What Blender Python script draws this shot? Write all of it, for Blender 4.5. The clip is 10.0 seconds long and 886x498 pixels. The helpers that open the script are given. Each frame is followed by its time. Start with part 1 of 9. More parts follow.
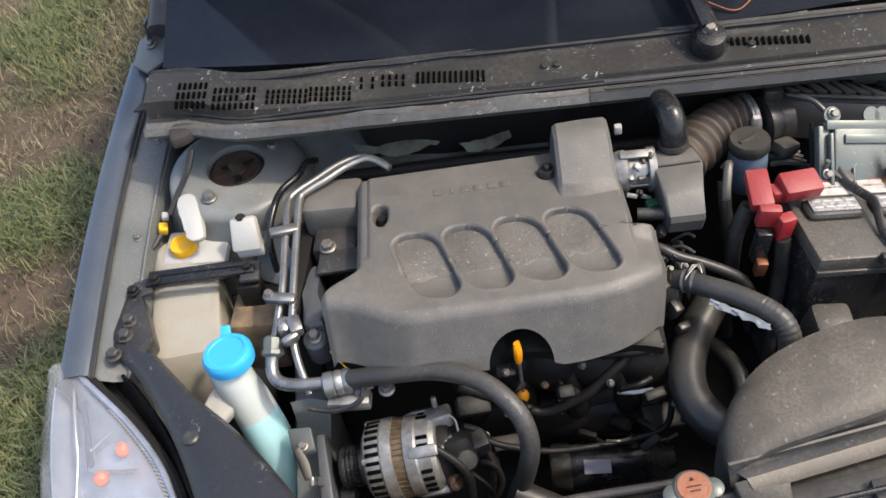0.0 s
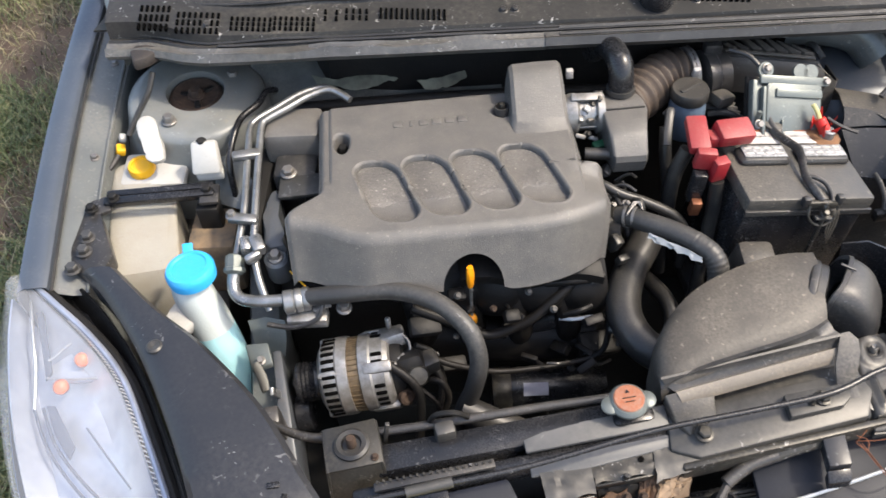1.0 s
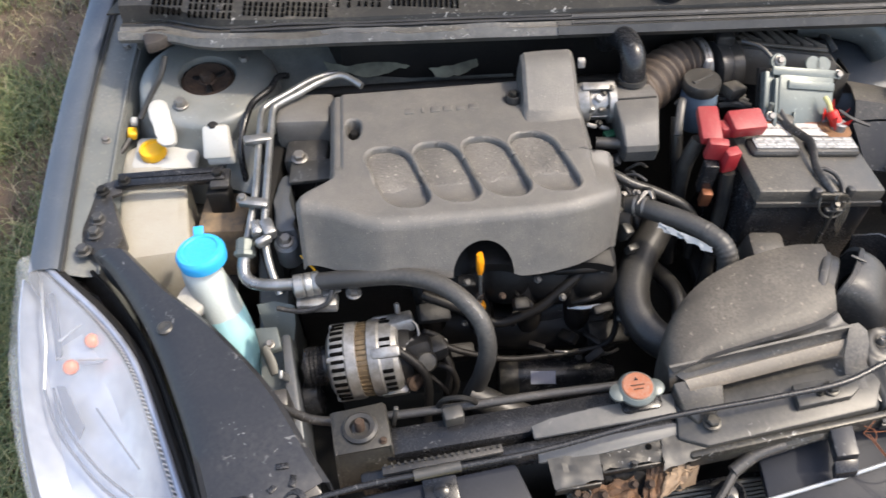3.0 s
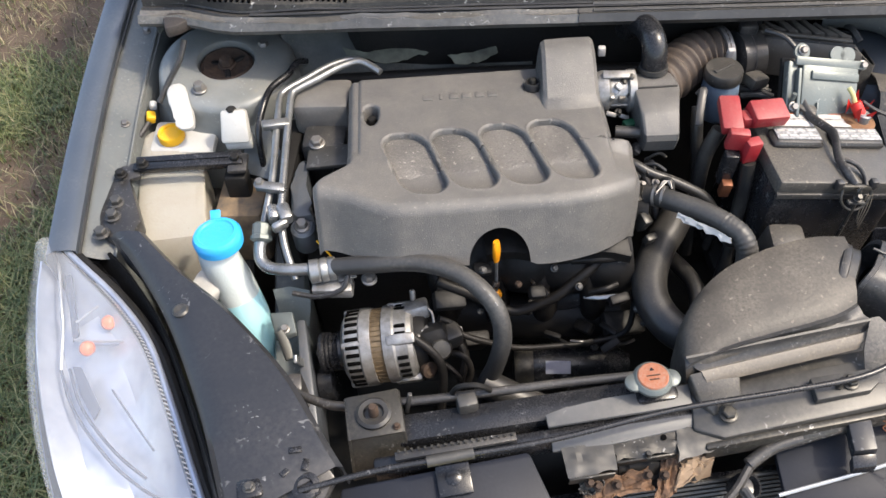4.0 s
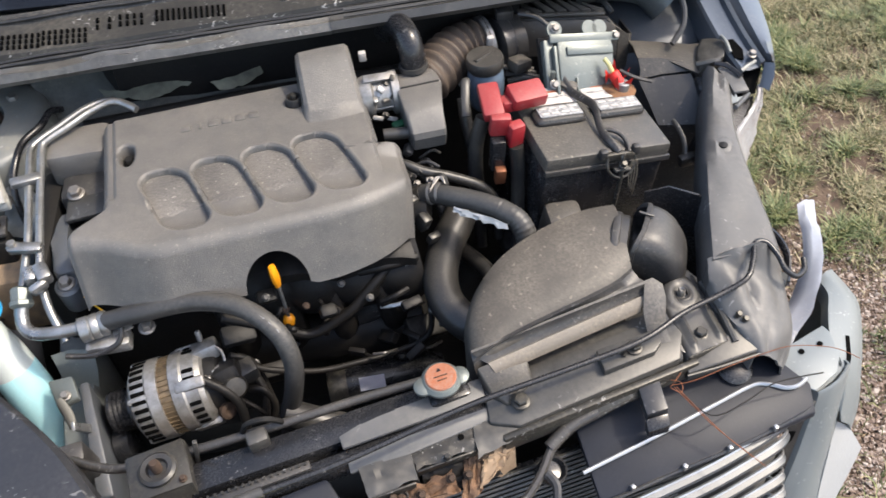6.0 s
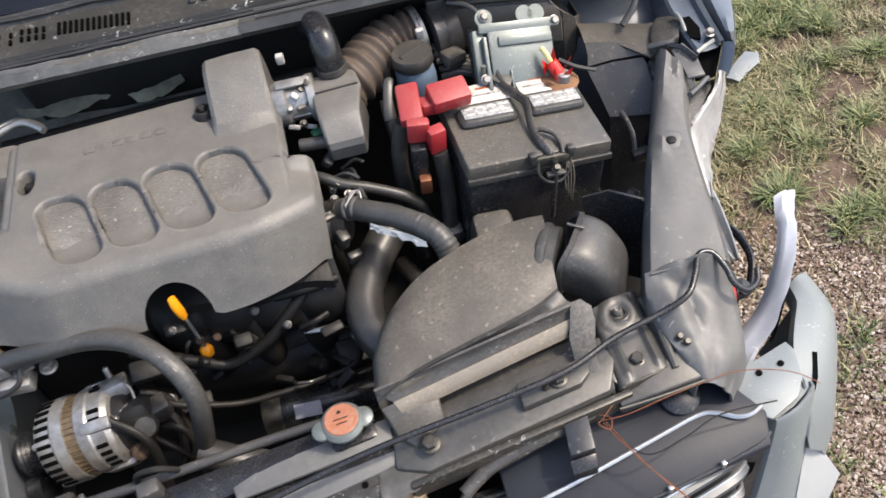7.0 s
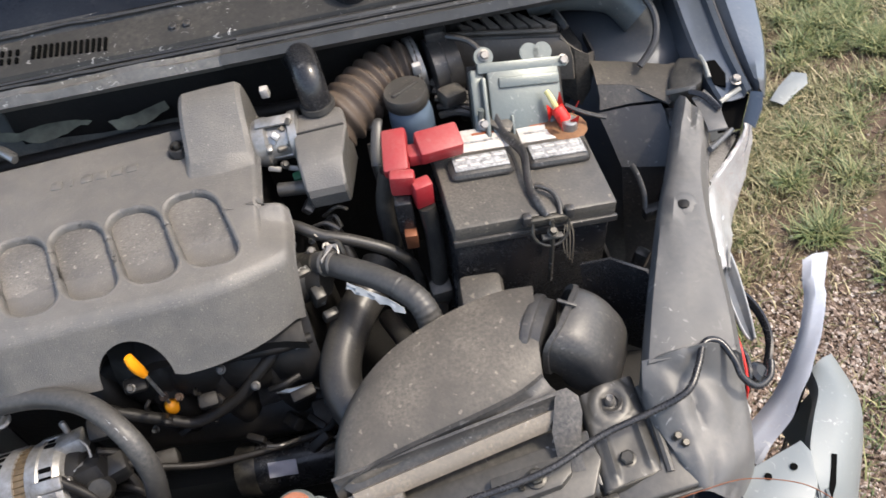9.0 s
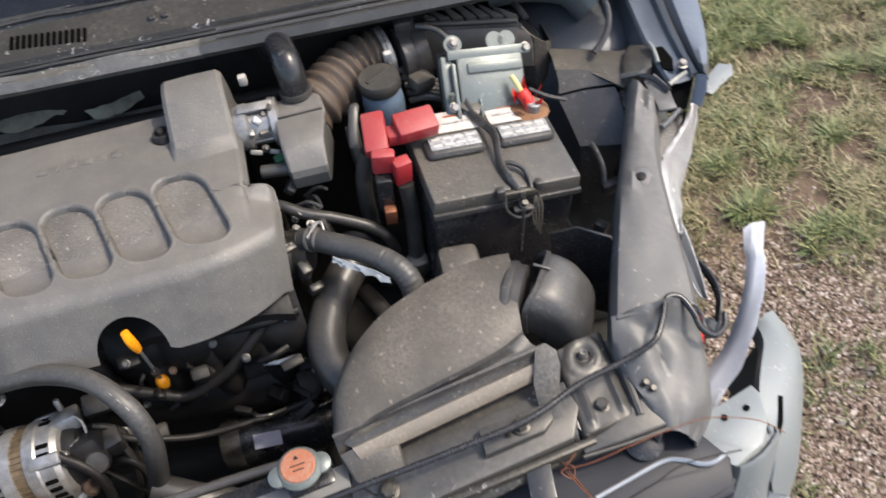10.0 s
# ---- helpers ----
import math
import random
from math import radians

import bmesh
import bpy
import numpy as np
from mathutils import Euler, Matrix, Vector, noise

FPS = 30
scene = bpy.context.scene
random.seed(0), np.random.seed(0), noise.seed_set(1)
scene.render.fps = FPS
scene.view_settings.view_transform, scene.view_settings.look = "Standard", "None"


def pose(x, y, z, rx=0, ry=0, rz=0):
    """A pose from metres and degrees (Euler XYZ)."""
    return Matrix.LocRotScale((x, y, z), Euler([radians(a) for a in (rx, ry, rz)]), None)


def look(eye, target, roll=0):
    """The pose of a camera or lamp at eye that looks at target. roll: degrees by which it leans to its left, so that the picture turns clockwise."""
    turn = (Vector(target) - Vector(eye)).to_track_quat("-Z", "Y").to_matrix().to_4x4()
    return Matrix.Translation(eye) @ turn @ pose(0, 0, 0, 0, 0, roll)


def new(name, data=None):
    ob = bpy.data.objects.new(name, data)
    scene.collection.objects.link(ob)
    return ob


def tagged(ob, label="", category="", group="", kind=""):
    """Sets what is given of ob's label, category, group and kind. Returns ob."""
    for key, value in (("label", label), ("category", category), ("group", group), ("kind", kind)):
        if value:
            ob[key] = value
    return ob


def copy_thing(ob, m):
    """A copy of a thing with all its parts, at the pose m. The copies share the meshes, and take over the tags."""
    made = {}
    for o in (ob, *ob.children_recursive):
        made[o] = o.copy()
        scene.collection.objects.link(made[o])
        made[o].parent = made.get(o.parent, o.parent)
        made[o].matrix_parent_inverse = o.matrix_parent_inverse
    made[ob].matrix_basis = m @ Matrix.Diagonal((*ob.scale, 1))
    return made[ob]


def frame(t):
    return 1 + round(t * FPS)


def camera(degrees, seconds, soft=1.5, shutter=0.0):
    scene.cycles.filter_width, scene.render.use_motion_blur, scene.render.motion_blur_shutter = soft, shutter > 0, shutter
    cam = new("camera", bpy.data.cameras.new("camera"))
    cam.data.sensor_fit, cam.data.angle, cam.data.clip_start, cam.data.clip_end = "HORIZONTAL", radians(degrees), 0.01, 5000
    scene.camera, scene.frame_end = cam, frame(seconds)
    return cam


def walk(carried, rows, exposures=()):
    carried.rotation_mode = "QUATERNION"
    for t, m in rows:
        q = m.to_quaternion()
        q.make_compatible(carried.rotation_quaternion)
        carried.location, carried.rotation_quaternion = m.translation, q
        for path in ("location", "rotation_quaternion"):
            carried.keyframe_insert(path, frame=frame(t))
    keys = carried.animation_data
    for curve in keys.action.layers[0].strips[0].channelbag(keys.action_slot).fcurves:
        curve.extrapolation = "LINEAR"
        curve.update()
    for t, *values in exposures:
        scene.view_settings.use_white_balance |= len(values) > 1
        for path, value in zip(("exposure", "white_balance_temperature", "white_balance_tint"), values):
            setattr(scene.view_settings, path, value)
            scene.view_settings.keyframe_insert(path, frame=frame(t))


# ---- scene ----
cam = camera(54.0, 10.0, shutter=0.3)
PATH = [
    (0, (-0.221, -0.528, 1.718), (-0.241, 0.9, 0.319), -11.7),
    (0.5, (-0.279, -0.579, 1.737), (-0.218, 0.826, 0.315), -6.1),
    (1, (-0.282, -0.603, 1.738), (-0.143, 0.736, 0.259), -4.6),
    (1.5, (-0.259, -0.639, 1.741), (0.008, 0.706, 0.285), -2.5),
    (2, (-0.235, -0.644, 1.732), (0.083, 0.69, 0.276), -2.4),
    (2.5, (-0.269, -0.629, 1.725), (-0.016, 0.706, 0.257), -2.5),
    (3, (-0.295, -0.613, 1.732), (-0.164, 0.719, 0.246), -4.0),
    (3.2, (-0.301, -0.61, 1.738), (-0.215, 0.724, 0.25), -4.4),
    (4.3, (-0.285, -0.62, 1.712), (-0.187, 0.7, 0.213), -4.5),
    (4.5, (-0.263, -0.623, 1.705), (-0.138, 0.693, 0.204), -5.1),
    (5, (-0.221, -0.625, 1.695), (-0.038, 0.687, 0.197), -5.5),
    (5.5, (-0.187, -0.623, 1.691), (0.049, 0.68, 0.191), -5.3),
    (6, (-0.127, -0.629, 1.679), (0.205, 0.67, 0.196), -6.1),
    (6.2, (-0.109, -0.626, 1.669), (0.206, 0.653, 0.165), -8.2),
    (7.3, (0.173, -0.545, 1.59), (0.288, 0.747, 0.068), -15.8),
    (7.5, (0.205, -0.532, 1.567), (0.283, 0.726, 0.014), -18.6),
    (8, (0.241, -0.51, 1.523), (0.285, 0.715, -0.057), -21.6),
    (8.5, (0.249, -0.487, 1.547), (0.338, 0.774, -0.002), -18.8),
    (9, (0.213, -0.45, 1.59), (0.27, 0.844, 0.067), -15.1),
    (9.5, (0.187, -0.454, 1.608), (0.233, 0.862, 0.102), -13.7),
    (10, (0.132, -0.508, 1.638), (0.352, 0.741, 0.092), -10.8),
]
walk(cam, [(t, look(eye, target, roll)) for t, eye, target, roll in PATH], [(0.0, 1.36, 6900, 10), (0.5, 1.55, 6900, 10), (1.2, 1.70, 6900, 10), (9.0, 1.68, 6800, 10), (9.5, 1.58, 6800, 10), (10.0, 1.60, 6800, 10)])


# ---------------------------------------------------------------- world and light
def make_world():
    w = bpy.data.worlds.new("sky")
    w.use_nodes = True
    nt = w.node_tree
    sky = nt.nodes.new("ShaderNodeTexSky")
    sky.sky_type, sky.sun_disc = "NISHITA", False
    sky.sun_elevation, sky.sun_rotation = radians(SUN_UP), radians(SUN_ROUND)
    sky.air_density, sky.dust_density = 1.0, 3.0
    bg = nt.nodes["Background"]
    bg.inputs["Strength"].default_value = SKY
    nt.links.new(sky.outputs[0], bg.inputs[0])
    scene.world = w


HOOD = 74.0
SUN_UP, SUN_ROUND, SKY, SUN = 55.0, 106.0, 0.155, 1.30
make_world()
sun = new("sun", bpy.data.lights.new("sun", "SUN"))
sun.data.energy, sun.data.angle, sun.data.color = SUN, radians(3.0), (1.0, 0.93, 0.82)
_d = Vector((math.sin(radians(SUN_ROUND)) * math.cos(radians(SUN_UP)), math.cos(radians(SUN_ROUND)) * math.cos(radians(SUN_UP)), math.sin(radians(SUN_UP))))
sun.matrix_world = look(_d * 20, (0, 0, 0))


# ---------------------------------------------------------------- materials
def mat(name, base, rough=0.5, metal=0.0, second=None, amount=0.5, scale=18.0, dust=None, dust_amount=0.0, dust_scale=60.0,
        bump=0.15, bump_scale=220.0, coat=0.0, transmit=0.0, alpha=1.0, spread=0.0, sub=0.0, up_dust=0.0, ior=1.45, scuff=0.0, scuff_scale=140.0, crumb=0.5):
    """A surface with coarse blotches (second), fine specks of dust, and fine relief, all in metres of the thing."""
    m = bpy.data.materials.new(name)
    m.use_nodes = True
    nt, links = m.node_tree, m.node_tree.links
    bsdf = nt.nodes["Principled BSDF"]
    co = nt.nodes.new("ShaderNodeTexCoord")

    def noise_at(s, detail=4.0, rough_=0.55):
        n = nt.nodes.new("ShaderNodeTexNoise")
        n.inputs["Scale"].default_value, n.inputs["Detail"].default_value, n.inputs["Roughness"].default_value = s, detail, rough_
        links.new(co.outputs["Object"], n.inputs["Vector"])
        return n

    def ramp(src, lo, hi):
        r = nt.nodes.new("ShaderNodeMapRange")
        r.inputs["From Min"].default_value, r.inputs["From Max"].default_value = lo, hi
        links.new(src, r.inputs["Value"])
        return r.outputs["Result"]

    def mix(fac, a, b):
        x = nt.nodes.new("ShaderNodeMix")
        x.data_type = "RGBA"
        for src, sock in ((fac, x.inputs["Factor"]), (a, x.inputs["A"]), (b, x.inputs["B"])):
            if isinstance(src, (tuple, float)):
                sock.default_value = (*src, 1.0) if isinstance(src, tuple) else src
            else:
                links.new(src, sock)
        return x.outputs["Result"]

    def mul(a, k):
        x = nt.nodes.new("ShaderNodeMath")
        x.operation = "MULTIPLY"
        links.new(a, x.inputs[0])
        if isinstance(k, float):
            x.inputs[1].default_value = k
        else:
            links.new(k, x.inputs[1])
        return x.outputs[0]

    n1 = noise_at(scale, 5.0, 0.6)
    second = second or tuple(c * 0.65 for c in base)
    col = mix(mul(ramp(n1.outputs[0], 0.35, 0.72), amount), base, second)
    if spread:
        info = nt.nodes.new("ShaderNodeObjectInfo")
        col = mix(mul(info.outputs["Random"], spread), col, tuple(c * 0.4 for c in base))
    rough_out = None
    if dust_amount:
        # a thin film in broad soft patches, fine grain in it, and sparse crumbs
        film = ramp(noise_at(dust_scale * 0.12, 5.0, 0.65).outputs[0], 0.38, 0.66)
        grain = ramp(noise_at(dust_scale * 4.0, 3.0, 0.6).outputs[0], 0.30, 0.72)
        d = mul(mul(film, grain), dust_amount)
        crumbs = mul(ramp(noise_at(dust_scale * 1.7, 2.0, 0.5).outputs[0], 0.66, 0.72), dust_amount * crumb)
        pile = [crumbs]
        if up_dust:
            geo = nt.nodes.new("ShaderNodeNewGeometry")
            sep = nt.nodes.new("ShaderNodeSeparateXYZ")
            links.new(geo.outputs["Normal"], sep.inputs[0])
            n3 = noise_at(9.0, 3.0)
            pile.append(mul(mul(ramp(sep.outputs["Z"], 0.3, 0.95), ramp(n3.outputs[0], 0.15, 0.6)), up_dust))
        for more in pile:
            x = nt.nodes.new("ShaderNodeMath")
            x.operation, x.use_clamp = "ADD", True
            links.new(d, x.inputs[0]), links.new(more, x.inputs[1])
            d = x.outputs[0]
        col = mix(d, col, dust or (0.30, 0.25, 0.19))
        r = nt.nodes.new("ShaderNodeMapRange")
        r.inputs["To Min"].default_value, r.inputs["To Max"].default_value = rough, min(1.0, rough + 0.4)
        links.new(d, r.inputs["Value"])
        rough_out = r.outputs["Result"]
    if rough_out is None:
        r = nt.nodes.new("ShaderNodeMapRange")
        r.inputs["To Min"].default_value, r.inputs["To Max"].default_value = max(0.03, rough * 0.8), min(1.0, rough * 1.25)
        links.new(n1.outputs[0], r.inputs["Value"])
        rough_out = r.outputs["Result"]
    if scuff:
        n4 = noise_at(scuff_scale, 2.0, 0.5)
        n4.inputs["Distortion"].default_value = 1.2
        gate = ramp(noise_at(scuff_scale * 0.17, 2.0).outputs[0], 0.48, 0.66)
        col = mix(mul(mul(ramp(n4.outputs[0], 0.64, 0.69), gate), scuff), col, (0.55, 0.54, 0.52))
    links.new(col, bsdf.inputs["Base Color"])
    links.new(rough_out, bsdf.inputs["Roughness"])
    bsdf.inputs["Metallic"].default_value = metal
    bsdf.inputs["IOR"].default_value = ior
    bsdf.inputs["Coat Weight"].default_value = coat
    bsdf.inputs["Coat Roughness"].default_value = 0.08
    bsdf.inputs["Transmission Weight"].default_value = transmit
    bsdf.inputs["Alpha"].default_value = alpha
    if sub:
        bsdf.inputs["Subsurface Weight"].default_value = sub
        bsdf.inputs["Subsurface Radius"].default_value = (0.02, 0.02, 0.02)
        bsdf.inputs["Subsurface Scale"].default_value = 0.5
    if bump:
        nb = noise_at(bump_scale, 3.0)
        b = nt.nodes.new("ShaderNodeBump")
        b.inputs["Strength"].default_value, b.inputs["Distance"].default_value = bump, 0.002
        links.new(nb.outputs[0], b.inputs["Height"])
        links.new(b.outputs[0], bsdf.inputs["Normal"])
    return m


DUST = (0.26, 0.23, 0.19)
M_COVER = mat("dusty_moulded_plastic", (0.087, 0.084, 0.080), 0.31, dust=(0.31, 0.28, 0.24), dust_amount=0.28, dust_scale=190, up_dust=0.12, bump=0.42, bump_scale=600, second=(0.064, 0.062, 0.059), amount=0.75, scale=11, crumb=1.1)
M_RECESS = mat("crusted_recess_plastic", (0.078, 0.073, 0.067), 0.34, dust=(0.36, 0.33, 0.29), dust_amount=0.4, dust_scale=120, up_dust=0.08, bump=0.95, bump_scale=230, second=(0.045, 0.044, 0.043), amount=0.9, scale=60, crumb=1.6)
M_BLACK = mat("black_plastic", (0.020, 0.020, 0.021), 0.28, dust=(0.2, 0.18, 0.15), dust_amount=0.30, dust_scale=90, up_dust=0.05, second=(0.027, 0.026, 0.026), bump=0.1, scuff=0.3, crumb=0.8)
M_BLACKC = mat("clean_black_plastic", (0.010, 0.0105, 0.012), 0.26, dust=(0.18, 0.17, 0.16), dust_amount=0.12, dust_scale=90, second=(0.014, 0.014, 0.016), bump=0.06, scuff=0.22, scuff_scale=130)
M_DUSTY = mat("very_dusty_plastic", (0.040, 0.038, 0.035), 0.34, dust=(0.20, 0.175, 0.14), dust_amount=0.5, dust_scale=80, up_dust=0.10, second=(0.030, 0.029, 0.028), bump=0.15, bump_scale=320, crumb=0.9)
M_SCOOP = mat("gritty_dusty_plastic", (0.046, 0.042, 0.037), 0.42, dust=(0.27, 0.235, 0.19), dust_amount=0.42, dust_scale=62, up_dust=0.10, second=(0.034, 0.032, 0.029), bump=0.35, bump_scale=150, crumb=0.8, ior=1.35)
M_HOSE = mat("dusted_hose_rubber", (0.025, 0.025, 0.025), 0.40, dust=(0.2, 0.185, 0.16), dust_amount=0.3, dust_scale=50, up_dust=0.06, second=(0.028, 0.028, 0.028), bump=0.06, crumb=0.3)
M_CAST = mat("dull_casting", (0.20, 0.195, 0.185), 0.48, 0.55, second=(0.06, 0.055, 0.05), amount=0.9, scale=45, dust=(0.14, 0.11, 0.08), dust_amount=0.5)
M_RUBBER = mat("rubber", (0.016, 0.016, 0.016), 0.34, dust=(0.2, 0.18, 0.15), dust_amount=0.25, dust_scale=90, up_dust=0.05, second=(0.022, 0.021, 0.020), bump=0.08)
M_DARK = mat("oily_cast_iron", (0.013, 0.0125, 0.012), 0.5, dust=(0.06, 0.05, 0.038), dust_amount=0.25, dust_scale=60, bump=0.3, bump_scale=150, ior=1.3)
M_STEEL = mat("grey_painted_steel", (0.052, 0.051, 0.049), 0.38, 0.25, dust=(0.19, 0.175, 0.15), dust_amount=0.32, dust_scale=34, up_dust=0.05, second=(0.030, 0.029, 0.027), amount=0.8, scale=22, bump=0.07, scuff=0.4, scuff_scale=70, crumb=0.35)
M_ALU = mat("cast_aluminium", (0.36, 0.355, 0.345), 0.40, 0.65, second=(0.13, 0.12, 0.105), amount=0.8, scale=60, dust=(0.2, 0.17, 0.13), dust_amount=0.45, dust_scale=90)
M_PIPE = mat("aluminium_pipe", (0.31, 0.315, 0.315), 0.27, 0.75, second=(0.11, 0.11, 0.105), amount=0.8, scale=30, dust=(0.28, 0.26, 0.22), dust_amount=0.5, scuff=0.3)
M_ZINC = mat("plated_steel", (0.125, 0.142, 0.134), 0.36, 0.35, second=(0.095, 0.107, 0.10), dust=(0.2, 0.19, 0.17), dust_amount=0.3, scuff=0.3)
M_BOLT = mat("bolt_steel", (0.24, 0.232, 0.22), 0.45, 0.7, second=(0.16, 0.13, 0.10), scale=60)
M_COPPER = mat("copper_winding", (0.20, 0.145, 0.085), 0.45, 0.5, second=(0.08, 0.06, 0.04), amount=0.9, scale=90, dust=(0.1, 0.08, 0.05), dust_amount=0.3)
M_RUST = mat("rusty_steel", (0.065, 0.040, 0.026), 0.8, 0.2, second=(0.02, 0.014, 0.011), amount=0.9, scale=70)
M_PAINT = mat("blue_grey_paint", (0.070, 0.083, 0.102), 0.30, 0.3, second=(0.058, 0.068, 0.083), amount=0.3, scale=6, coat=0.5, bump=0.02, dust=(0.3, 0.29, 0.26), dust_amount=0.15)
M_BAY = mat("bay_paint", (0.125, 0.138, 0.136), 0.34, 0.25, second=(0.075, 0.082, 0.080), amount=0.6, scale=12, dust=(0.28, 0.255, 0.22), dust_amount=0.35, dust_scale=45, up_dust=0.12, bump=0.04, scuff=0.3)
M_SILVER = mat("silver_bumper_paint", (0.155, 0.174, 0.178), 0.48, 0.1, second=(0.15, 0.162, 0.166), amount=0.4, scale=9, coat=0.08, bump=0.02, dust=(0.25, 0.235, 0.2), dust_amount=0.2, scuff=0.3, scuff_scale=120)
M_TORN = mat("torn_white_plastic", (0.29, 0.31, 0.355), 0.42, second=(0.20, 0.215, 0.25), scale=30, dust=(0.3, 0.27, 0.22), dust_amount=0.3, bump=0.06, scuff=0.4)
M_WHITE = mat("white_plastic", (0.44, 0.44, 0.42), 0.42, second=(0.38, 0.36, 0.32), amount=0.5, dust=(0.30, 0.26, 0.2), dust_amount=0.35, sub=0.15)
M_TANK = mat("aged_translucent_plastic", (0.34, 0.325, 0.28), 0.42, second=(0.27, 0.235, 0.18), amount=0.55, scale=12, dust=(0.22, 0.17, 0.12), dust_amount=0.4, sub=0.2)
M_WASHER = mat("milky_plastic", (0.52, 0.58, 0.57), 0.36, second=(0.46, 0.50, 0.49), sub=0.3, dust=(0.36, 0.34, 0.29), dust_amount=0.25)
M_FLUID = mat("washer_fluid_plastic", (0.36, 0.66, 0.71), 0.33, second=(0.42, 0.66, 0.70), sub=0.3, dust=(0.36, 0.38, 0.36), dust_amount=0.15)
M_BLUE = mat("blue_cap_plastic", (0.02, 0.36, 0.72), 0.35, second=(0.02, 0.30, 0.62), amount=0.3, dust=(0.3, 0.4, 0.5), dust_amount=0.15)
M_YELLOW = mat("yellow_cap_plastic", (0.80, 0.42, 0.01), 0.4, second=(0.7, 0.33, 0.01), dust=(0.5, 0.35, 0.15), dust_amount=0.2)
M_ORANGE = mat("orange_plastic", (0.80, 0.30, 0.01), 0.4, second=(0.6, 0.22, 0.01))
M_RADCAP = mat("orange_sticker", (0.27, 0.075, 0.028), 0.6, second=(0.18, 0.07, 0.035), dust=DUST, dust_amount=0.5)
M_RED = mat("red_plastic", (0.25, 0.012, 0.018), 0.42, second=(0.24, 0.015, 0.018), dust=(0.30, 0.16, 0.14), dust_amount=0.35, dust_scale=50, up_dust=0.22)
M_REDC = mat("red_rubber", (0.55, 0.02, 0.015), 0.5, second=(0.4, 0.02, 0.02))
M_LABEL = mat("paper_label", (0.50, 0.485, 0.46), 0.6, second=(0.30, 0.25, 0.21), scale=70, amount=0.8)
M_PAD = mat("grey_cell_cap", (0.34, 0.345, 0.345), 0.5, second=(0.05, 0.05, 0.05), amount=1.0, scale=170, dust=DUST, dust_amount=0.3)
M_WIRE = mat("copper_wire", (0.20, 0.075, 0.035), 0.5, 0.4, second=(0.14, 0.05, 0.03))
M_LENS = mat("clear_lens", (0.70, 0.73, 0.78), 0.06, second=(0.6, 0.62, 0.65), amount=0.2, alpha=0.10, bump=0.0, coat=0.6)
M_REFLECT = mat("lamp_reflector", (0.40, 0.43, 0.50), 0.30, 0.5, second=(0.20, 0.22, 0.27), amount=0.7, scale=16, bump=0.1, bump_scale=60)
M_AMBER = mat("amber_plastic", (0.50, 0.10, 0.025), 0.3, second=(0.6, 0.12, 0.03))
M_GLASS = mat("windscreen_glass", (0.010, 0.012, 0.017), 0.05, second=(0.014, 0.017, 0.022), bump=0.0, coat=0.0, dust=(0.2, 0.2, 0.2), dust_amount=0.05)
M_GRILLE = mat("slate_plastic", (0.017, 0.019, 0.025), 0.45, dust=(0.10, 0.10, 0.11), dust_amount=0.10, dust_scale=60, second=(0.014, 0.015, 0.019), bump=0.03, ior=1.28)
M_CHROME = mat("dull_chrome", (0.42, 0.425, 0.43), 0.32, 0.8, second=(0.2, 0.2, 0.2))
M_FINS = mat("condenser_fins", (0.10, 0.10, 0.10), 0.5, 0.5, second=(0.03, 0.03, 0.03))
M_SOIL = mat("soil", (0.085, 0.056, 0.040), 0.95, second=(0.045, 0.030, 0.022), amount=0.9, scale=9.0, dust=(0.17, 0.13, 0.085), dust_amount=0.7, dust_scale=40, bump=1.0, bump_scale=80, crumb=0.9)
M_OILY = mat("oily_black_plastic", (0.008, 0.008, 0.008), 0.45, dust=(0.05, 0.04, 0.03), dust_amount=0.3, dust_scale=60, second=(0.014, 0.012, 0.011), bump=0.25, bump_scale=120, ior=1.28)
M_DUCT = mat("worn_black_duct", (0.024, 0.024, 0.025), 0.38, dust=(0.2, 0.18, 0.15), dust_amount=0.4, dust_scale=60, up_dust=0.06, second=(0.018, 0.018, 0.019), bump=0.08, scuff=0.22, scuff_scale=120)
M_TOWER = mat("light_bay_paint", (0.19, 0.203, 0.20), 0.4, 0.2, second=(0.13, 0.137, 0.13), amount=0.8, scale=16, dust=(0.26, 0.235, 0.19), dust_amount=0.55, dust_scale=45, up_dust=0.12, bump=0.03, coat=0.3, scuff=0.3)
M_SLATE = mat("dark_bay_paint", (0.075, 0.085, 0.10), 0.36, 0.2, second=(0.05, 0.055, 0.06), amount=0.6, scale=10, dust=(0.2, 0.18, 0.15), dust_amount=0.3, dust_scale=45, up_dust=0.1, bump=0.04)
M_GRIME = mat("grimy_steel", (0.030, 0.029, 0.027), 0.34, 0.3, second=(0.014, 0.013, 0.012), amount=0.9, scale=28, dust=(0.2, 0.18, 0.14), dust_amount=0.4, dust_scale=55, up_dust=0.03, bump=0.15, scuff=0.6, scuff_scale=120)
M_LIP = mat("tan_dusted_plastic", (0.135, 0.118, 0.096), 0.45, dust=(0.26, 0.215, 0.16), dust_amount=0.6, dust_scale=70, second=(0.075, 0.068, 0.06), bump=0.1, scuff=0.2)
M_COWL = mat("cowl_black_plastic", (0.030, 0.0295, 0.029), 0.36, dust=(0.16, 0.145, 0.12), dust_amount=0.4, dust_scale=34, up_dust=0.03, second=(0.020, 0.020, 0.019), bump=0.15, scuff=0.7, scuff_scale=130, ior=1.35)
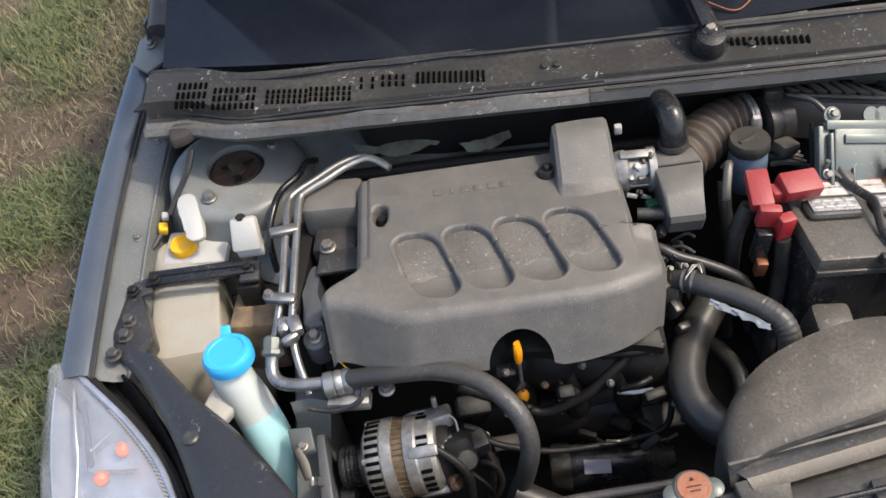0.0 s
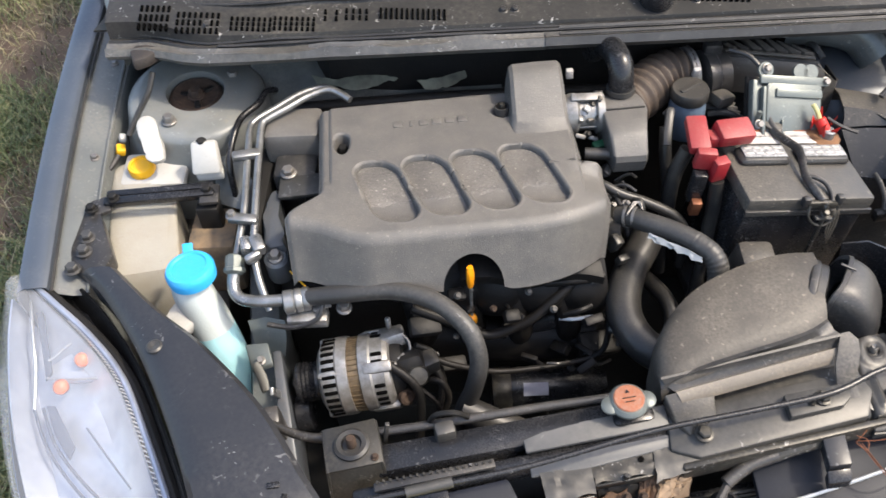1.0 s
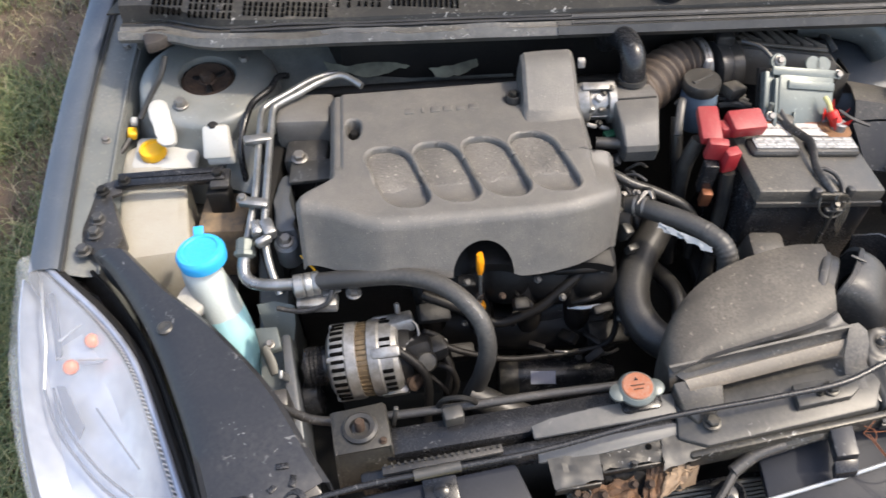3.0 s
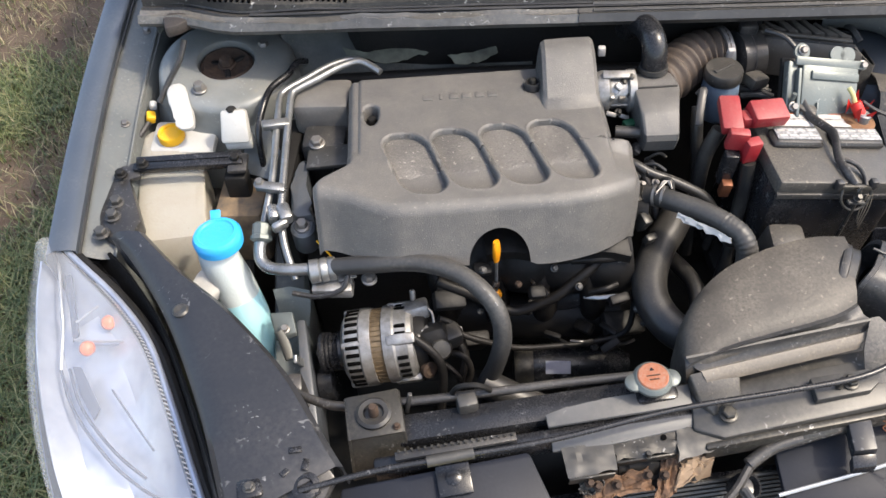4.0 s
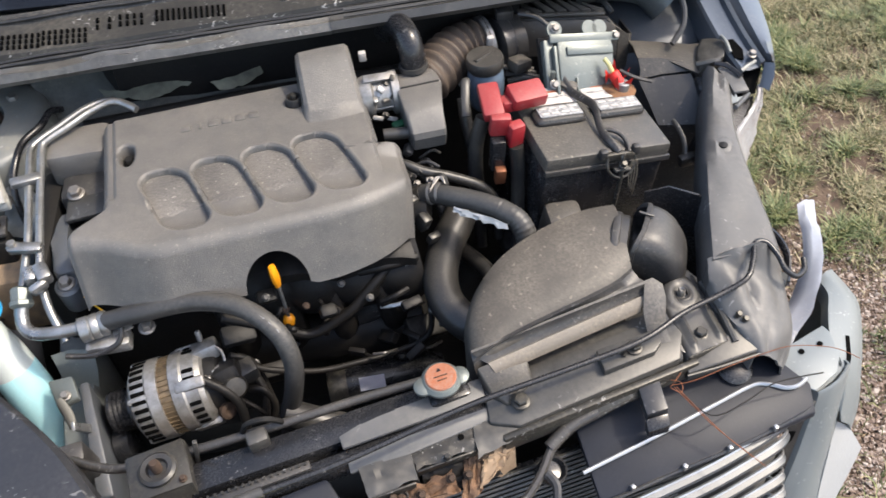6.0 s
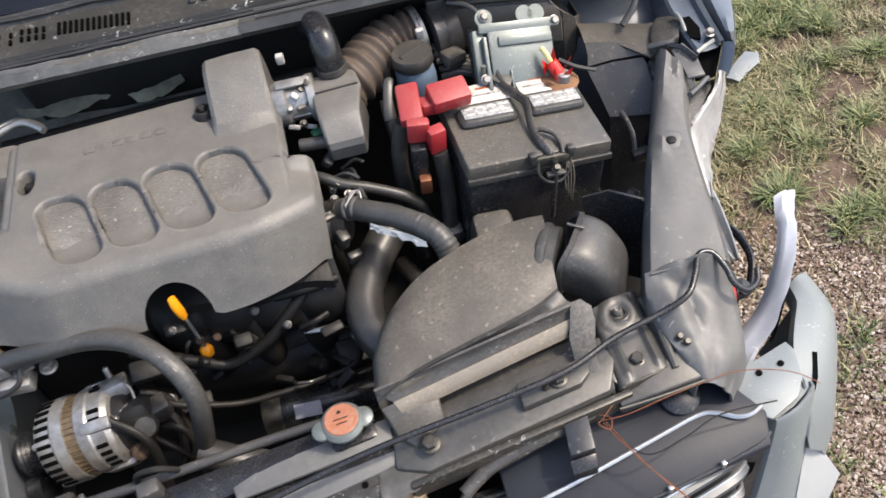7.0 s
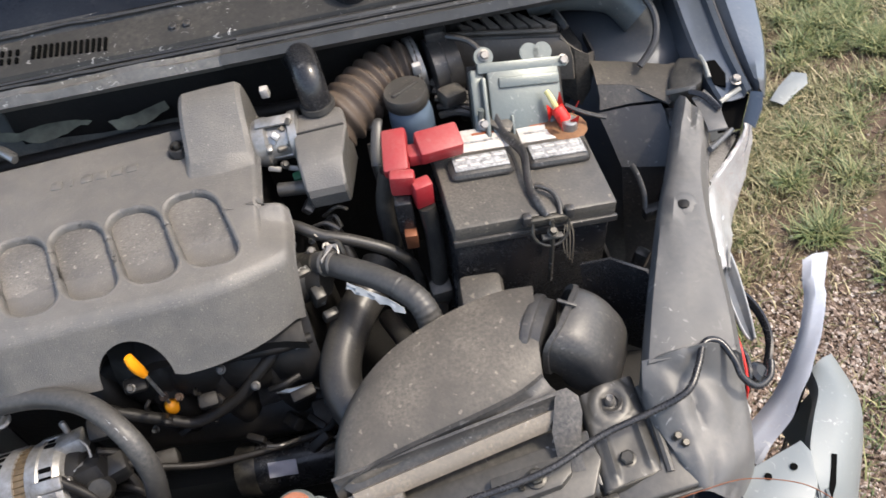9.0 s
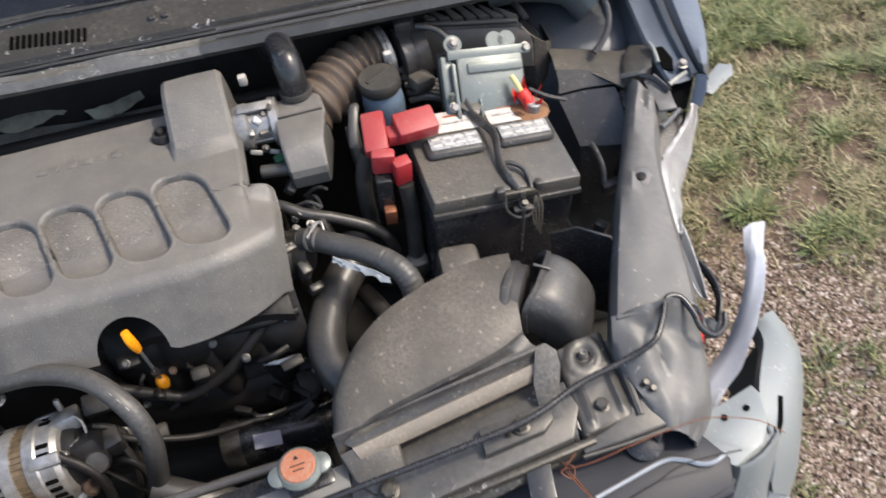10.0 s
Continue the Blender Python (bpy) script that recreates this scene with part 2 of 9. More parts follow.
M_SEAL = mat("aged_seal_rubber", (0.092, 0.091, 0.088), 0.28, dust=(0.22, 0.20, 0.165), dust_amount=0.6, dust_scale=38, up_dust=0.06, second=(0.026, 0.025, 0.024), amount=0.8, scale=24, bump=0.2, bump_scale=90, scuff=0.6, scuff_scale=110)
M_SLIP = mat("lamp_slate", (0.05, 0.06, 0.09), 0.4, second=(0.04, 0.045, 0.06))
# near-black without sheen: paints the shade inside holes and slots on solid pieces
M_HOLE_SHADE = mat("painted_hole_shade", (0.003, 0.003, 0.003), 0.9, bump=0.0, ior=1.1)
M_TRIM = mat("scuffed_black_trim", (0.019, 0.020, 0.023), 0.34, dust=(0.18, 0.17, 0.16), dust_amount=0.14, dust_scale=40, second=(0.014, 0.015, 0.018), amount=0.8, scale=10, bump=0.04, scuff=0.35, scuff_scale=70, crumb=0.3)
M_SHEET = mat("scuffed_grey_sheet", (0.080, 0.080, 0.080), 0.46, 0.05, second=(0.052, 0.052, 0.052), amount=0.6, scale=14, dust=(0.24, 0.225, 0.20), dust_amount=0.35, dust_scale=30, up_dust=0.06, bump=0.05, scuff=0.35, scuff_scale=60, crumb=0.3)
M_WHITESKIN = mat("bare_white_skin", (0.35, 0.365, 0.375), 0.36, 0.2, second=(0.16, 0.17, 0.175), amount=0.7, scale=22, dust=(0.30, 0.16, 0.10), dust_amount=0.35, dust_scale=55, scuff=0.4, scuff_scale=70, bump=0.1)
M_FOIL = mat("crumpled_foil", (0.40, 0.395, 0.38), 0.42, 0.25, second=(0.3, 0.3, 0.28), scale=60, bump=0.3, bump_scale=90)


def grass_material(name, low, middle, high):
    m = bpy.data.materials.new(name)
    m.use_nodes = True
    nt = m.node_tree
    b = nt.nodes["Principled BSDF"]
    geo = nt.nodes.new("ShaderNodeNewGeometry")
    r = nt.nodes.new("ShaderNodeValToRGB")
    e = r.color_ramp.elements
    e[0].position, e[0].color = 0.0, (*low, 1)
    e[1].position, e[1].color = 1.0, (*high, 1)
    mid = e.new(0.45)
    mid.color = (*middle, 1)
    nt.links.new(geo.outputs["Random Per Island"], r.inputs[0])
    nt.links.new(r.outputs[0], b.inputs["Base Color"])
    b.inputs["Roughness"].default_value = 0.6
    return m


M_GRASS = grass_material("dry_grass_blades", (0.045, 0.058, 0.018), (0.13, 0.125, 0.05), (0.36, 0.30, 0.18))
M_LITTER = grass_material("dead_litter", (0.035, 0.020, 0.012), (0.11, 0.070, 0.038), (0.33, 0.25, 0.16))
M_GREEN = grass_material("green_grass_blades", (0.035, 0.062, 0.018), (0.085, 0.115, 0.035), (0.24, 0.23, 0.10))


def pebble_material():
    m = bpy.data.materials.new("mixed_pebbles")
    m.use_nodes = True
    nt = m.node_tree
    b = nt.nodes["Principled BSDF"]
    geo = nt.nodes.new("ShaderNodeNewGeometry")
    r = nt.nodes.new("ShaderNodeValToRGB")
    e = r.color_ramp.elements
    e[0].position, e[0].color = 0.0, (0.10, 0.065, 0.045, 1)
    e[1].position, e[1].color = 1.0, (0.38, 0.335, 0.295, 1)
    for at, c in ((0.40, (0.15, 0.105, 0.08, 1)), (0.75, (0.26, 0.205, 0.17, 1))):
        e.new(at).color = c
    nt.links.new(geo.outputs["Random Per Island"], r.inputs[0])
    nt.links.new(r.outputs[0], b.inputs["Base Color"])
    b.inputs["Roughness"].default_value = 0.75
    return m


M_PEBBLE = pebble_material()


# ---------------------------------------------------------------- building helpers
V = Vector


def thing(name, at, label, category, kind="", group=""):
    ob = new(name)
    ob.empty_display_size = 0.05
    ob.matrix_world = at if isinstance(at, Matrix) else Matrix.Translation(at)
    return tagged(ob, label, category, group, kind)


def world_of(ob):
    m = ob.matrix_basis.copy()
    while ob.parent:
        ob = ob.parent
        m = ob.matrix_basis @ m
    return m


def part(name, bm, material, parent=None, label="", sharp=38):
    """One mesh object from a bmesh whose points are in the world's metres, under parent where one is given."""
    me = bpy.data.meshes.new(name)
    bmesh.ops.recalc_face_normals(bm, faces=bm.faces[:])
    if parent:
        bm.transform(world_of(parent).inverted())
    bm.to_mesh(me)
    bm.free()
    me.materials.append(material)
    for p in me.polygons:
        p.use_smooth = True
    me.set_sharp_from_angle(angle=radians(sharp))
    ob = new(name, me)
    if parent:
        ob.parent = parent
    if label:
        ob["label"] = label
    return ob


def solo(name, bm, material, label, category, kind="", group="", sharp=38):
    return tagged(part(name, bm, material, None, "", sharp), label, category, group, kind)


def box(c, size, rot=(0, 0, 0), bevel=0.004, bm=None, seg=2, taper=1.0):
    bm = bm or bmesh.new()
    made = bmesh.ops.create_cube(bm, size=1.0)["verts"]
    for v in made:
        if v.co.z > 0:
            v.co.x *= taper
            v.co.y *= taper
        v.co = V((v.co.x * size[0], v.co.y * size[1], v.co.z * size[2]))
    m = rot if isinstance(rot, Matrix) else Euler([radians(a) for a in rot]).to_matrix().to_4x4()
    m = Matrix.Translation(c) @ m
    if bevel:
        edges = list({e for v in made for e in v.link_edges})
        made = list({v for v in bmesh.ops.bevel(bm, geom=edges, offset=bevel, segments=seg, affect="EDGES", profile=0.5)["verts"]} | {v for v in made if v.is_valid})
    bmesh.ops.transform(bm, matrix=m, verts=made)
    return bm


def rings(rows, bm=None, closed=True, caps=True, loop=False):
    """Quads between rows of points, one row after another."""
    bm = bm or bmesh.new()
    vs = [[bm.verts.new(p) for p in row] for row in rows]
    n = len(vs[0])
    pairs = list(zip(vs, vs[1:])) + ([(vs[-1], vs[0])] if loop else [])
    for a, b in pairs:
        for i in range(n if closed else n - 1):
            j = (i + 1) % n
            bm.faces.new((a[i], a[j], b[j], b[i]))
    if caps and closed and not loop:
        bm.faces.new(vs[0][::-1])
        bm.faces.new(vs[-1])
    return bm


def smooth_path(pts, steps=6):
    pts = [V(p) for p in pts]
    out = []
    for i in range(len(pts) - 1):
        p0, p1, p2, p3 = pts[max(i - 1, 0)], pts[i], pts[i + 1], pts[min(i + 2, len(pts) - 1)]
        for k in range(steps):
            t = k / steps
            out.append(0.5 * (2 * p1 + (p2 - p0) * t + (2 * p0 - 5 * p1 + 4 * p2 - p3) * t * t + (3 * p1 - p0 - 3 * p2 + p3) * t ** 3))
    return out + [pts[-1]]


def tube(pts, r, seg=12, steps=6, bm=None, flat=1.0, ripple=0.0, pitch=0.01):
    """A round tube along a smooth path. r: one radius, or a function of 0..1 along it."""
    path = smooth_path(pts, steps) if steps else [V(p) for p in pts]
    rows, up, run = [], None, 0.0
    for i, p in enumerate(path):
        d = (path[min(i + 1, len(path) - 1)] - path[max(i - 1, 0)]).normalized()
        up = (up - d * up.dot(d)).normalized() if up else d.orthogonal().normalized()
        side = d.cross(up)
        run += (p - path[i - 1]).length if i else 0
        rr = r(i / (len(path) - 1)) if callable(r) else r
        rr += ripple * (0.5 + 0.5 * math.cos(run / pitch * 2 * math.pi)) if ripple else 0
        rows.append([p + (up * math.cos(a) + side * math.sin(a) * flat) * rr for a in (2 * math.pi * k / seg for k in range(seg))])
    return rings(rows, bm)


def lathe(at, axis, profile, seg=24, bm=None):
    """A turned shape: profile of (radius, height) along axis from the place at."""
    q = V((0, 0, 1)).rotation_difference(V(axis).normalized())
    rows = [[V(at) + q @ V((r * math.cos(a), r * math.sin(a), h)) for a in (2 * math.pi * k / seg for k in range(seg))] for r, h in profile]
    return rings(rows, bm)


def slab(outline, down, bevel=0.003, bm=None):
    """A plate: an outline of places, thickened by the vector down."""
    bm = bm or bmesh.new()
    top = [bm.verts.new(p) for p in outline]
    low = [bm.verts.new(V(p) + V(down)) for p in outline]
    n = len(top)
    faces = [bm.faces.new(top), bm.faces.new(low[::-1])]
    for i in range(n):
        faces.append(bm.faces.new((top[i], low[i], low[(i + 1) % n], top[(i + 1) % n])))
    if bevel:
        edges = list({e for f in faces for e in f.edges if e.calc_length() > bevel * 1.5})
        bmesh.ops.bevel(bm, geom=edges, offset=bevel, segments=2, affect="EDGES", profile=0.5)
    return bm


def sheet(rows, thick, bm=None):
    """A curved panel from a grid of places, with thickness against its normal."""
    bm = bm or bmesh.new()
    rows = [[V(p) for p in row] for row in rows]
    h, w = len(rows), len(rows[0])

    def normal(i, j):
        a = rows[min(i + 1, h - 1)][j] - rows[max(i - 1, 0)][j]
        b = rows[i][min(j + 1, w - 1)] - rows[i][max(j - 1, 0)]
        n = a.cross(b)
        return n.normalized() if n.length > 1e-9 else V((0, 0, 1))

    top = [[bm.verts.new(p) for p in row] for row in rows]
    low = [[bm.verts.new(rows[i][j] + normal(i, j) * thick) for j in range(w)] for i in range(h)]
    for i in range(h - 1):
        for j in range(w - 1):
            bm.faces.new((top[i][j], top[i][j + 1], top[i + 1][j + 1], top[i + 1][j]))
            bm.faces.new((low[i][j], low[i + 1][j], low[i + 1][j + 1], low[i][j + 1]))
    for i in range(h - 1):
        for j in (0, w - 1):
            bm.faces.new((top[i][j], top[i + 1][j], low[i + 1][j], low[i][j]))
    for j in range(w - 1):
        for i in (0, h - 1):
            bm.faces.new((top[i][j], low[i][j], low[i][j + 1], top[i][j + 1]))
    return bm


def bolt(at, axis=(0, 0, 1), r=0.007, h=0.006, bm=None):
    """A flanged hexagon bolt head."""
    bm = lathe(at, axis, [(r * 1.35, 0), (r * 1.35, h * 0.25), (r * 1.2, h * 0.35)], 16, bm)
    return lathe(V(at) + V(axis).normalized() * h * 0.3, axis, [(r, 0), (r, h * 0.8), (r * 0.8, h)], 6, bm)


def C(a, b, z):
    """The car's own axes (a to its right in view, b to its rear), turned against the bent front end."""
    return V((a * 0.9877 + b * 0.1564, -a * 0.1564 + b * 0.9877, z))


YAW = -9.0


def lerp(a, b, t):
    return a + (b - a) * t


def ease(t):
    t = min(max(t, 0.0), 1.0)
    return t * t * (3 - 2 * t)


# ---------------------------------------------------------------- the ground
def ground():
    bm = bmesh.new()
    n = 90
    co = [(-1.0 + 2.0 * i / n) for i in range(n + 1)]
    span = [math.copysign(abs(c) ** 2.4, c) * 400 for c in co]
    rows = []
    for y in span:
        rows.append([V((x, y, 0.012 * noise.noise((x * 2.1, y * 2.1, 0)) + 0.006 * noise.noise((x * 9, y * 9, 2)) if abs(x) < 12 and abs(y) < 12 else 0)) for x in span])
    rings(rows, bm, closed=False, caps=False)
    solo("ground", bm, M_SOIL, "bare brown soil with patches of grass", "ground", "structure")


def blade_field(name, label, count, area, keep, size, seed, material, lay=1.0):
    """Many short bent blades in one mesh."""
    rng = random.Random(seed)
    verts, faces = [], []
    made = 0
    while made < count:
        x, y = rng.uniform(area[0], area[1]), rng.uniform(area[2], area[3])
        if not keep(x, y, rng):
            continue
        made += 1
        h, w, a = rng.uniform(*size), rng.uniform(0.0009, 0.0024), rng.uniform(0, 6.283)
        lean = rng.uniform(0.2, 1.3) * h * lay
        c, s = math.cos(a), math.sin(a)
        k = len(verts)
        z0 = -0.01
        for f, ww in ((0, 1), (0.55, 0.8)):
            dx = lean * f * f
            for sgn in (-1, 1):
                verts.append((x + c * dx - s * w * ww * sgn, y + s * dx + c * w * ww * sgn, z0 + h * f * (1 - 0.15 * f)))
        verts.append((x + c * lean, y + s * lean, z0 + h * 0.78))
        faces += [(k, k + 1, k + 3, k + 2), (k + 2, k + 3, k + 4)]
    me = bpy.data.meshes.new(name)
    me.from_pydata(verts, [], faces)
    me.materials.append(material)
    tagged(new(name, me), label, "grass", kind="stuff")


def pebbles(count, area, keep, seed):
    rng = random.Random(seed)
    base = bmesh.new()
    bmesh.ops.create_cone(base, cap_ends=True, cap_tris=True, segments=4, radius1=1.0, radius2=0.6, depth=1.3)
    pv = [v.co.copy() for v in base.verts]
    pf = [[v.index for v in f.verts] for f in base.faces]
    base.free()
    verts, faces = [], []
    made = 0
    while made < count:
        x, y = rng.uniform(area[0], area[1]), rng.uniform(area[2], area[3])
        if not keep(x, y, rng):
            continue
        made += 1
        r = 0.0015 + 0.0052 * rng.random() ** 3.0
        q = Euler([rng.uniform(0, 6.28) for _ in range(3)]).to_matrix()
        sx, sy, sz = rng.uniform(0.8, 1.3), rng.uniform(0.7, 1.1), rng.uniform(0.45, 0.8)
        k = len(verts)
        for p in pv:
            w = q @ (p * rng.uniform(0.82, 1.15))
            verts.append((x + w.x * r * sx, y + w.y * r * sy, 0.004 + w.z * r * sz))
        faces += [[k + i for i in f] for f in pf]
    me = bpy.data.meshes.new("gravel")
    me.from_pydata(verts, [], faces)
    me.materials.append(M_PEBBLE)
    tagged(new("gravel", me), "loose mixed brown and grey gravel stones", "gravel", kind="stuff")


def gravelly(x, y):
    """How stony the ground is, 0..1: a track along the front, fading into the grass."""
    edge = 0.50 + 0.10 * noise.noise((x * 3.0, y * 3.0, 4.0)) - 0.10 * (x - 0.9)
    return 1.0 - ease((y - edge + 0.18) / 0.36)


ground()
def lushness(x, y):
    """Patches of turf between bare soil, 0..1."""
    return ease(0.45 + 1.1 * noise.noise((x * 2.6, y * 2.6, 9)) + 1.1 * noise.noise((x * 11, y * 11, 3)))


def tufts(x, y):
    return ease(-0.35 + 1.5 * noise.noise((x * 4.5, y * 4.5, 21)) + 1.3 * noise.noise((x * 17, y * 17, 5)))


blade_field("dry_grass", "short patchy straw-coloured grass on brown soil", 170000, (0.62, 2.3, -0.7, 2.4),
            lambda x, y, r: r.random() < max(0.02, (1 - gravelly(x, y)) * lushness(x, y)), (0.015, 0.055), 3, M_GRASS)
blade_field("green_grass", "green grass tufts among dry blades", 95000, (0.62, 2.3, -0.3, 2.4),
            lambda x, y, r: r.random() < (1 - 0.9 * gravelly(x, y)) * tufts(x, y), (0.02, 0.075), 13, M_GREEN)
blade_field("dry_grass", "short dry grass beside the car", 32000, (-2.6, -0.72, -0.2, 4.2),
            lambda x, y, r: r.random() < 0.6 + 0.6 * noise.noise((x * 3, y * 3, 2)), (0.02, 0.075), 4, M_GRASS)
blade_field("green_grass", "green grass beside the car", 40000, (-2.0, -0.72, -0.2, 3.4),
            lambda x, y, r: r.random() < ease(0.3 + 1.2 * noise.noise((x * 2, y * 2, 6))), (0.02, 0.085), 14, M_GREEN)
blade_field("dry_grass", "thin dry grass fading into the distance", 40000, (-9.0, 9.0, -7.0, 11.0),
            lambda x, y, r: not (-2.4 < x < 2.5 and -0.4 < y < 2.6) and r.random() < math.exp(-math.hypot(x, y - 1.5) / 3.0), (0.04, 0.12), 31, M_GRASS)
blade_field("straw_litter", "flattened straw and dead stalks on the soil", 100000, (0.62, 2.0, -0.6, 2.0),
            lambda x, y, r: r.random() < 0.12 + 0.88 * (1 - gravelly(x, y)), (0.008, 0.020), 41, M_LITTER, 3.0)
pebbles(72000, (0.55, 1.55, -0.7, 1.25), lambda x, y, r: r.random() < max(0.05, gravelly(x, y)), 5)


# ---------------------------------------------------------------- car body
car = thing("car_body", (0, 1.0, 0), "blue-grey car body with opened engine bay and crushed front corner", "car body")


def fender_line(t):
    return V((-0.852 + 0.085 * t - 0.012 * math.sin(t * math.pi), 0.36 + 0.66 * t, 0.732 + 0.140 * t))


def left_fender():
    rows, apron = [], []
    for i in range(25):
        p = fender_line(i / 24)
        rows.append([p + V(d) for d in ((0.03, 0, -0.50), (0.01, 0, -0.28), (-0.004, 0, -0.10), (-0.006, 0, -0.022), (0.0, 0, -0.004), (0.014, 0, 0.002), (0.040, 0, 0.0), (0.046, 0, -0.004), (0.047, 0, -0.016))])
        w = 0.045 + 0.01 * ease(i / 24)
        apron.append([p + V(d) for d in ((0.046, 0, -0.020), (0.054, 0, -0.019), (0.054 + w * 0.5, 0, -0.030), (0.054 + w, 0, -0.034), (0.060 + w, 0, -0.046), (0.070 + w, 0, -0.34))])
    part("fender", sheet(rows, 0.002), M_PAINT, car, "blue-grey painted front fender")
    part("inner_apron", sheet(apron, 0.002), M_BAY, car, "grey inner apron flange with bolts")
    part("apron_rib", tube([fender_line(i / 12 * 0.86) + V((0.100, 0, -0.030)) for i in range(13)], 0.0035, 8, 0), M_BAY, car)
    part("seam_strip", tube([fender_line(i / 12) + V((0.050, 0, -0.012)) for i in range(13)], 0.0022, 6, 0), M_RUBBER, car)
    part("hinge_cover", slab([(-0.718, 0.913, 0.89), (-0.704, 0.925, 0.89), (-0.668, 0.865, 0.89), (-0.656, 0.771, 0.89), (-0.672, 0.727, 0.89), (-0.695, 0.813, 0.89)], (0.004, 0.0, -0.03), 0.002), M_BAY, car, "grey-green bracket by the hinge")
    for t in (0.12, 0.40, 0.72, 0.9):
        part("apron_bolt", bolt(fender_line(t) + V((0.080, 0, -0.031)), (0.1, 0, 1), 0.0065, 0.006), M_BOLT, car)


def right_fender():
    # a flat inner rail, a raised lip, a dark gutter, and the rounded outer skin
    edge = smooth_path([(0.641, 0.323, 0.797), (0.645, 0.42, 0.813), (0.674, 0.60, 0.843), (0.750, 0.93, 0.885)], 8)
    gutter = smooth_path([(0.683, 0.319, 0.804), (0.693, 0.42, 0.821), (0.726, 0.60, 0.850), (0.805, 0.93, 0.892)], 8)
    outer = smooth_path([(0.688, 0.306, 0.809), (0.737, 0.405, 0.810), (0.795, 0.60, 0.832), (0.872, 0.91, 0.862)], 8)
    rows = []
    n = len(edge) - 1
    for i, (a, g, o) in enumerate(zip(edge, gutter, outer)):
        t = i / n
        dent = (1 - ease(t / 0.35)) * 0.003 * math.sin(t * 40)
        rows.append([a + V((-0.004, 0, -0.05)), a + V((0, 0, -0.004)), a + V((0.004, 0, 0)), a.lerp(g, 0.35) + V((0, 0, -0.004 + dent)), a.lerp(g, 0.70) + V((0, 0, -0.004)), a.lerp(g, 0.78) + V((0, 0, 0.004)), a.lerp(g, 0.92) + V((0, 0, 0.005)),
                     g + V((-0.001, 0, -0.010)), g + V((0.004, 0, -0.010)), g.lerp(o, 0.2) + V((0.003, 0, 0.004)), g.lerp(o, 0.6) + V((0, 0, 0.006 + dent)), o, o + V((0.004, 0, -0.010)),
                     o + V((0.004, 0.10 * (1 - ease(t / 0.4)), -0.06 - 0.04 * t)), o + V((-0.01, 0.30 * (1 - ease(t / 0.7)), -0.10 - 0.16 * t)), o + V((-0.04, 0.42 * (1 - ease(t / 0.8)), -0.20 - 0.26 * t))])
    part("fender", sheet(rows, 0.002), M_PAINT, car, "blue-grey fender with crushed front corner", sharp=35)
    part("gutter_seal", tube([p + V((0.0015, 0.004, -0.008)) for p in gutter], 0.0028, 6, 0), M_RUBBER, car)
    # open broken end of the rail, its inner shade painted as a near-black plate
    part("rail_hollow", slab([(0.641, 0.333, 0.782), (0.672, 0.342, 0.785), (0.684, 0.330, 0.790), (0.662, 0.303, 0.760), (0.634, 0.300, 0.766)], (0, 0.010, -0.010), 0), M_HOLE_SHADE, car, "near-black plate painting the shade inside the broken rail")
    part("rail_edge", tube([(0.640, 0.322, 0.799), (0.656, 0.328, 0.800), (0.671, 0.331, 0.803)], 0.0032, 8, flat=0.6), M_TOWER, car, "pale torn rail edge")
    part("rail_flange", sheet([[V((0.680, 0.319, 0.804)), V((0.684, 0.312, 0.808)), V((0.689, 0.306, 0.809))], [V((0.671, 0.308, 0.792)), V((0.677, 0.300, 0.796)), V((0.682, 0.292, 0.796))], [V((0.661, 0.296, 0.778)), V((0.664, 0.287, 0.781)), V((0.667, 0.278, 0.780))]], 0.002), M_PAINT, car, "bent end flange")
    # the notch is a near-black plate, its shade painted rather than cut
    part("rail_notch", slab([(0.648, 0.389, 0.8125), (0.660, 0.385, 0.814), (0.664, 0.360, 0.808), (0.657, 0.343, 0.803), (0.645, 0.352, 0.803)], (0, 0, -0.003), 0), M_HOLE_SHADE, car, "near-black plate painting the shade in a rail notch")
    part("notch_edge", tube([(0.645, 0.398, 0.816), (0.644, 0.380, 0.816), (0.642, 0.362, 0.808)], 0.003, 8), M_TOWER, car)
    # torn front skin hanging from the corner down to the side cover
    inn = smooth_path([(0.671, 0.312, 0.765), (0.652, 0.287, 0.752), (0.618, 0.264, 0.742), (0.595, 0.246, 0.740), (0.576, 0.205, 0.735), (0.566, 0.163, 0.722), (0.556, 0.128, 0.712)], 6)
    out = smooth_path([(0.680, 0.309, 0.752), (0.674, 0.296, 0.722), (0.658, 0.278, 0.690), (0.641, 0.262, 0.662), (0.622, 0.232, 0.664), (0.600, 0.190, 0.676), (0.577, 0.146, 0.692)], 6)
    torn = []
    for i, (p, q) in enumerate(zip(inn, out)):
        w = lambda k: 0.005 * noise.noise((i * 0.2, k, 3)) + 0.003 * noise.noise((i * 0.8, k, 8))
        torn.append([p + V((0.004, 0, -0.012)), p + V((w(0), 0, w(1)))] + [p.lerp(q, f) + V((0, 0, 0.010 * math.sin(f * 3.1) - 0.006 * math.exp(-((f - 0.55) / 0.08) ** 2) + w(f * 9))) for f in (0.15, 0.3, 0.42, 0.5, 0.58, 0.7, 0.85)] + [q + V((w(31), w(32), w(33))), q + V((0.002, 0.004, -0.022 + w(35)))])
    part("lamp_well", slab([(0.612, 0.300, 0.752), (0.668, 0.312, 0.748), (0.640, 0.275, 0.690), (0.598, 0.235, 0.705), (0.588, 0.240, 0.735)], (-0.004, 0.006, -0.006), 0), M_BLACKC, car, "black well behind the torn skin")
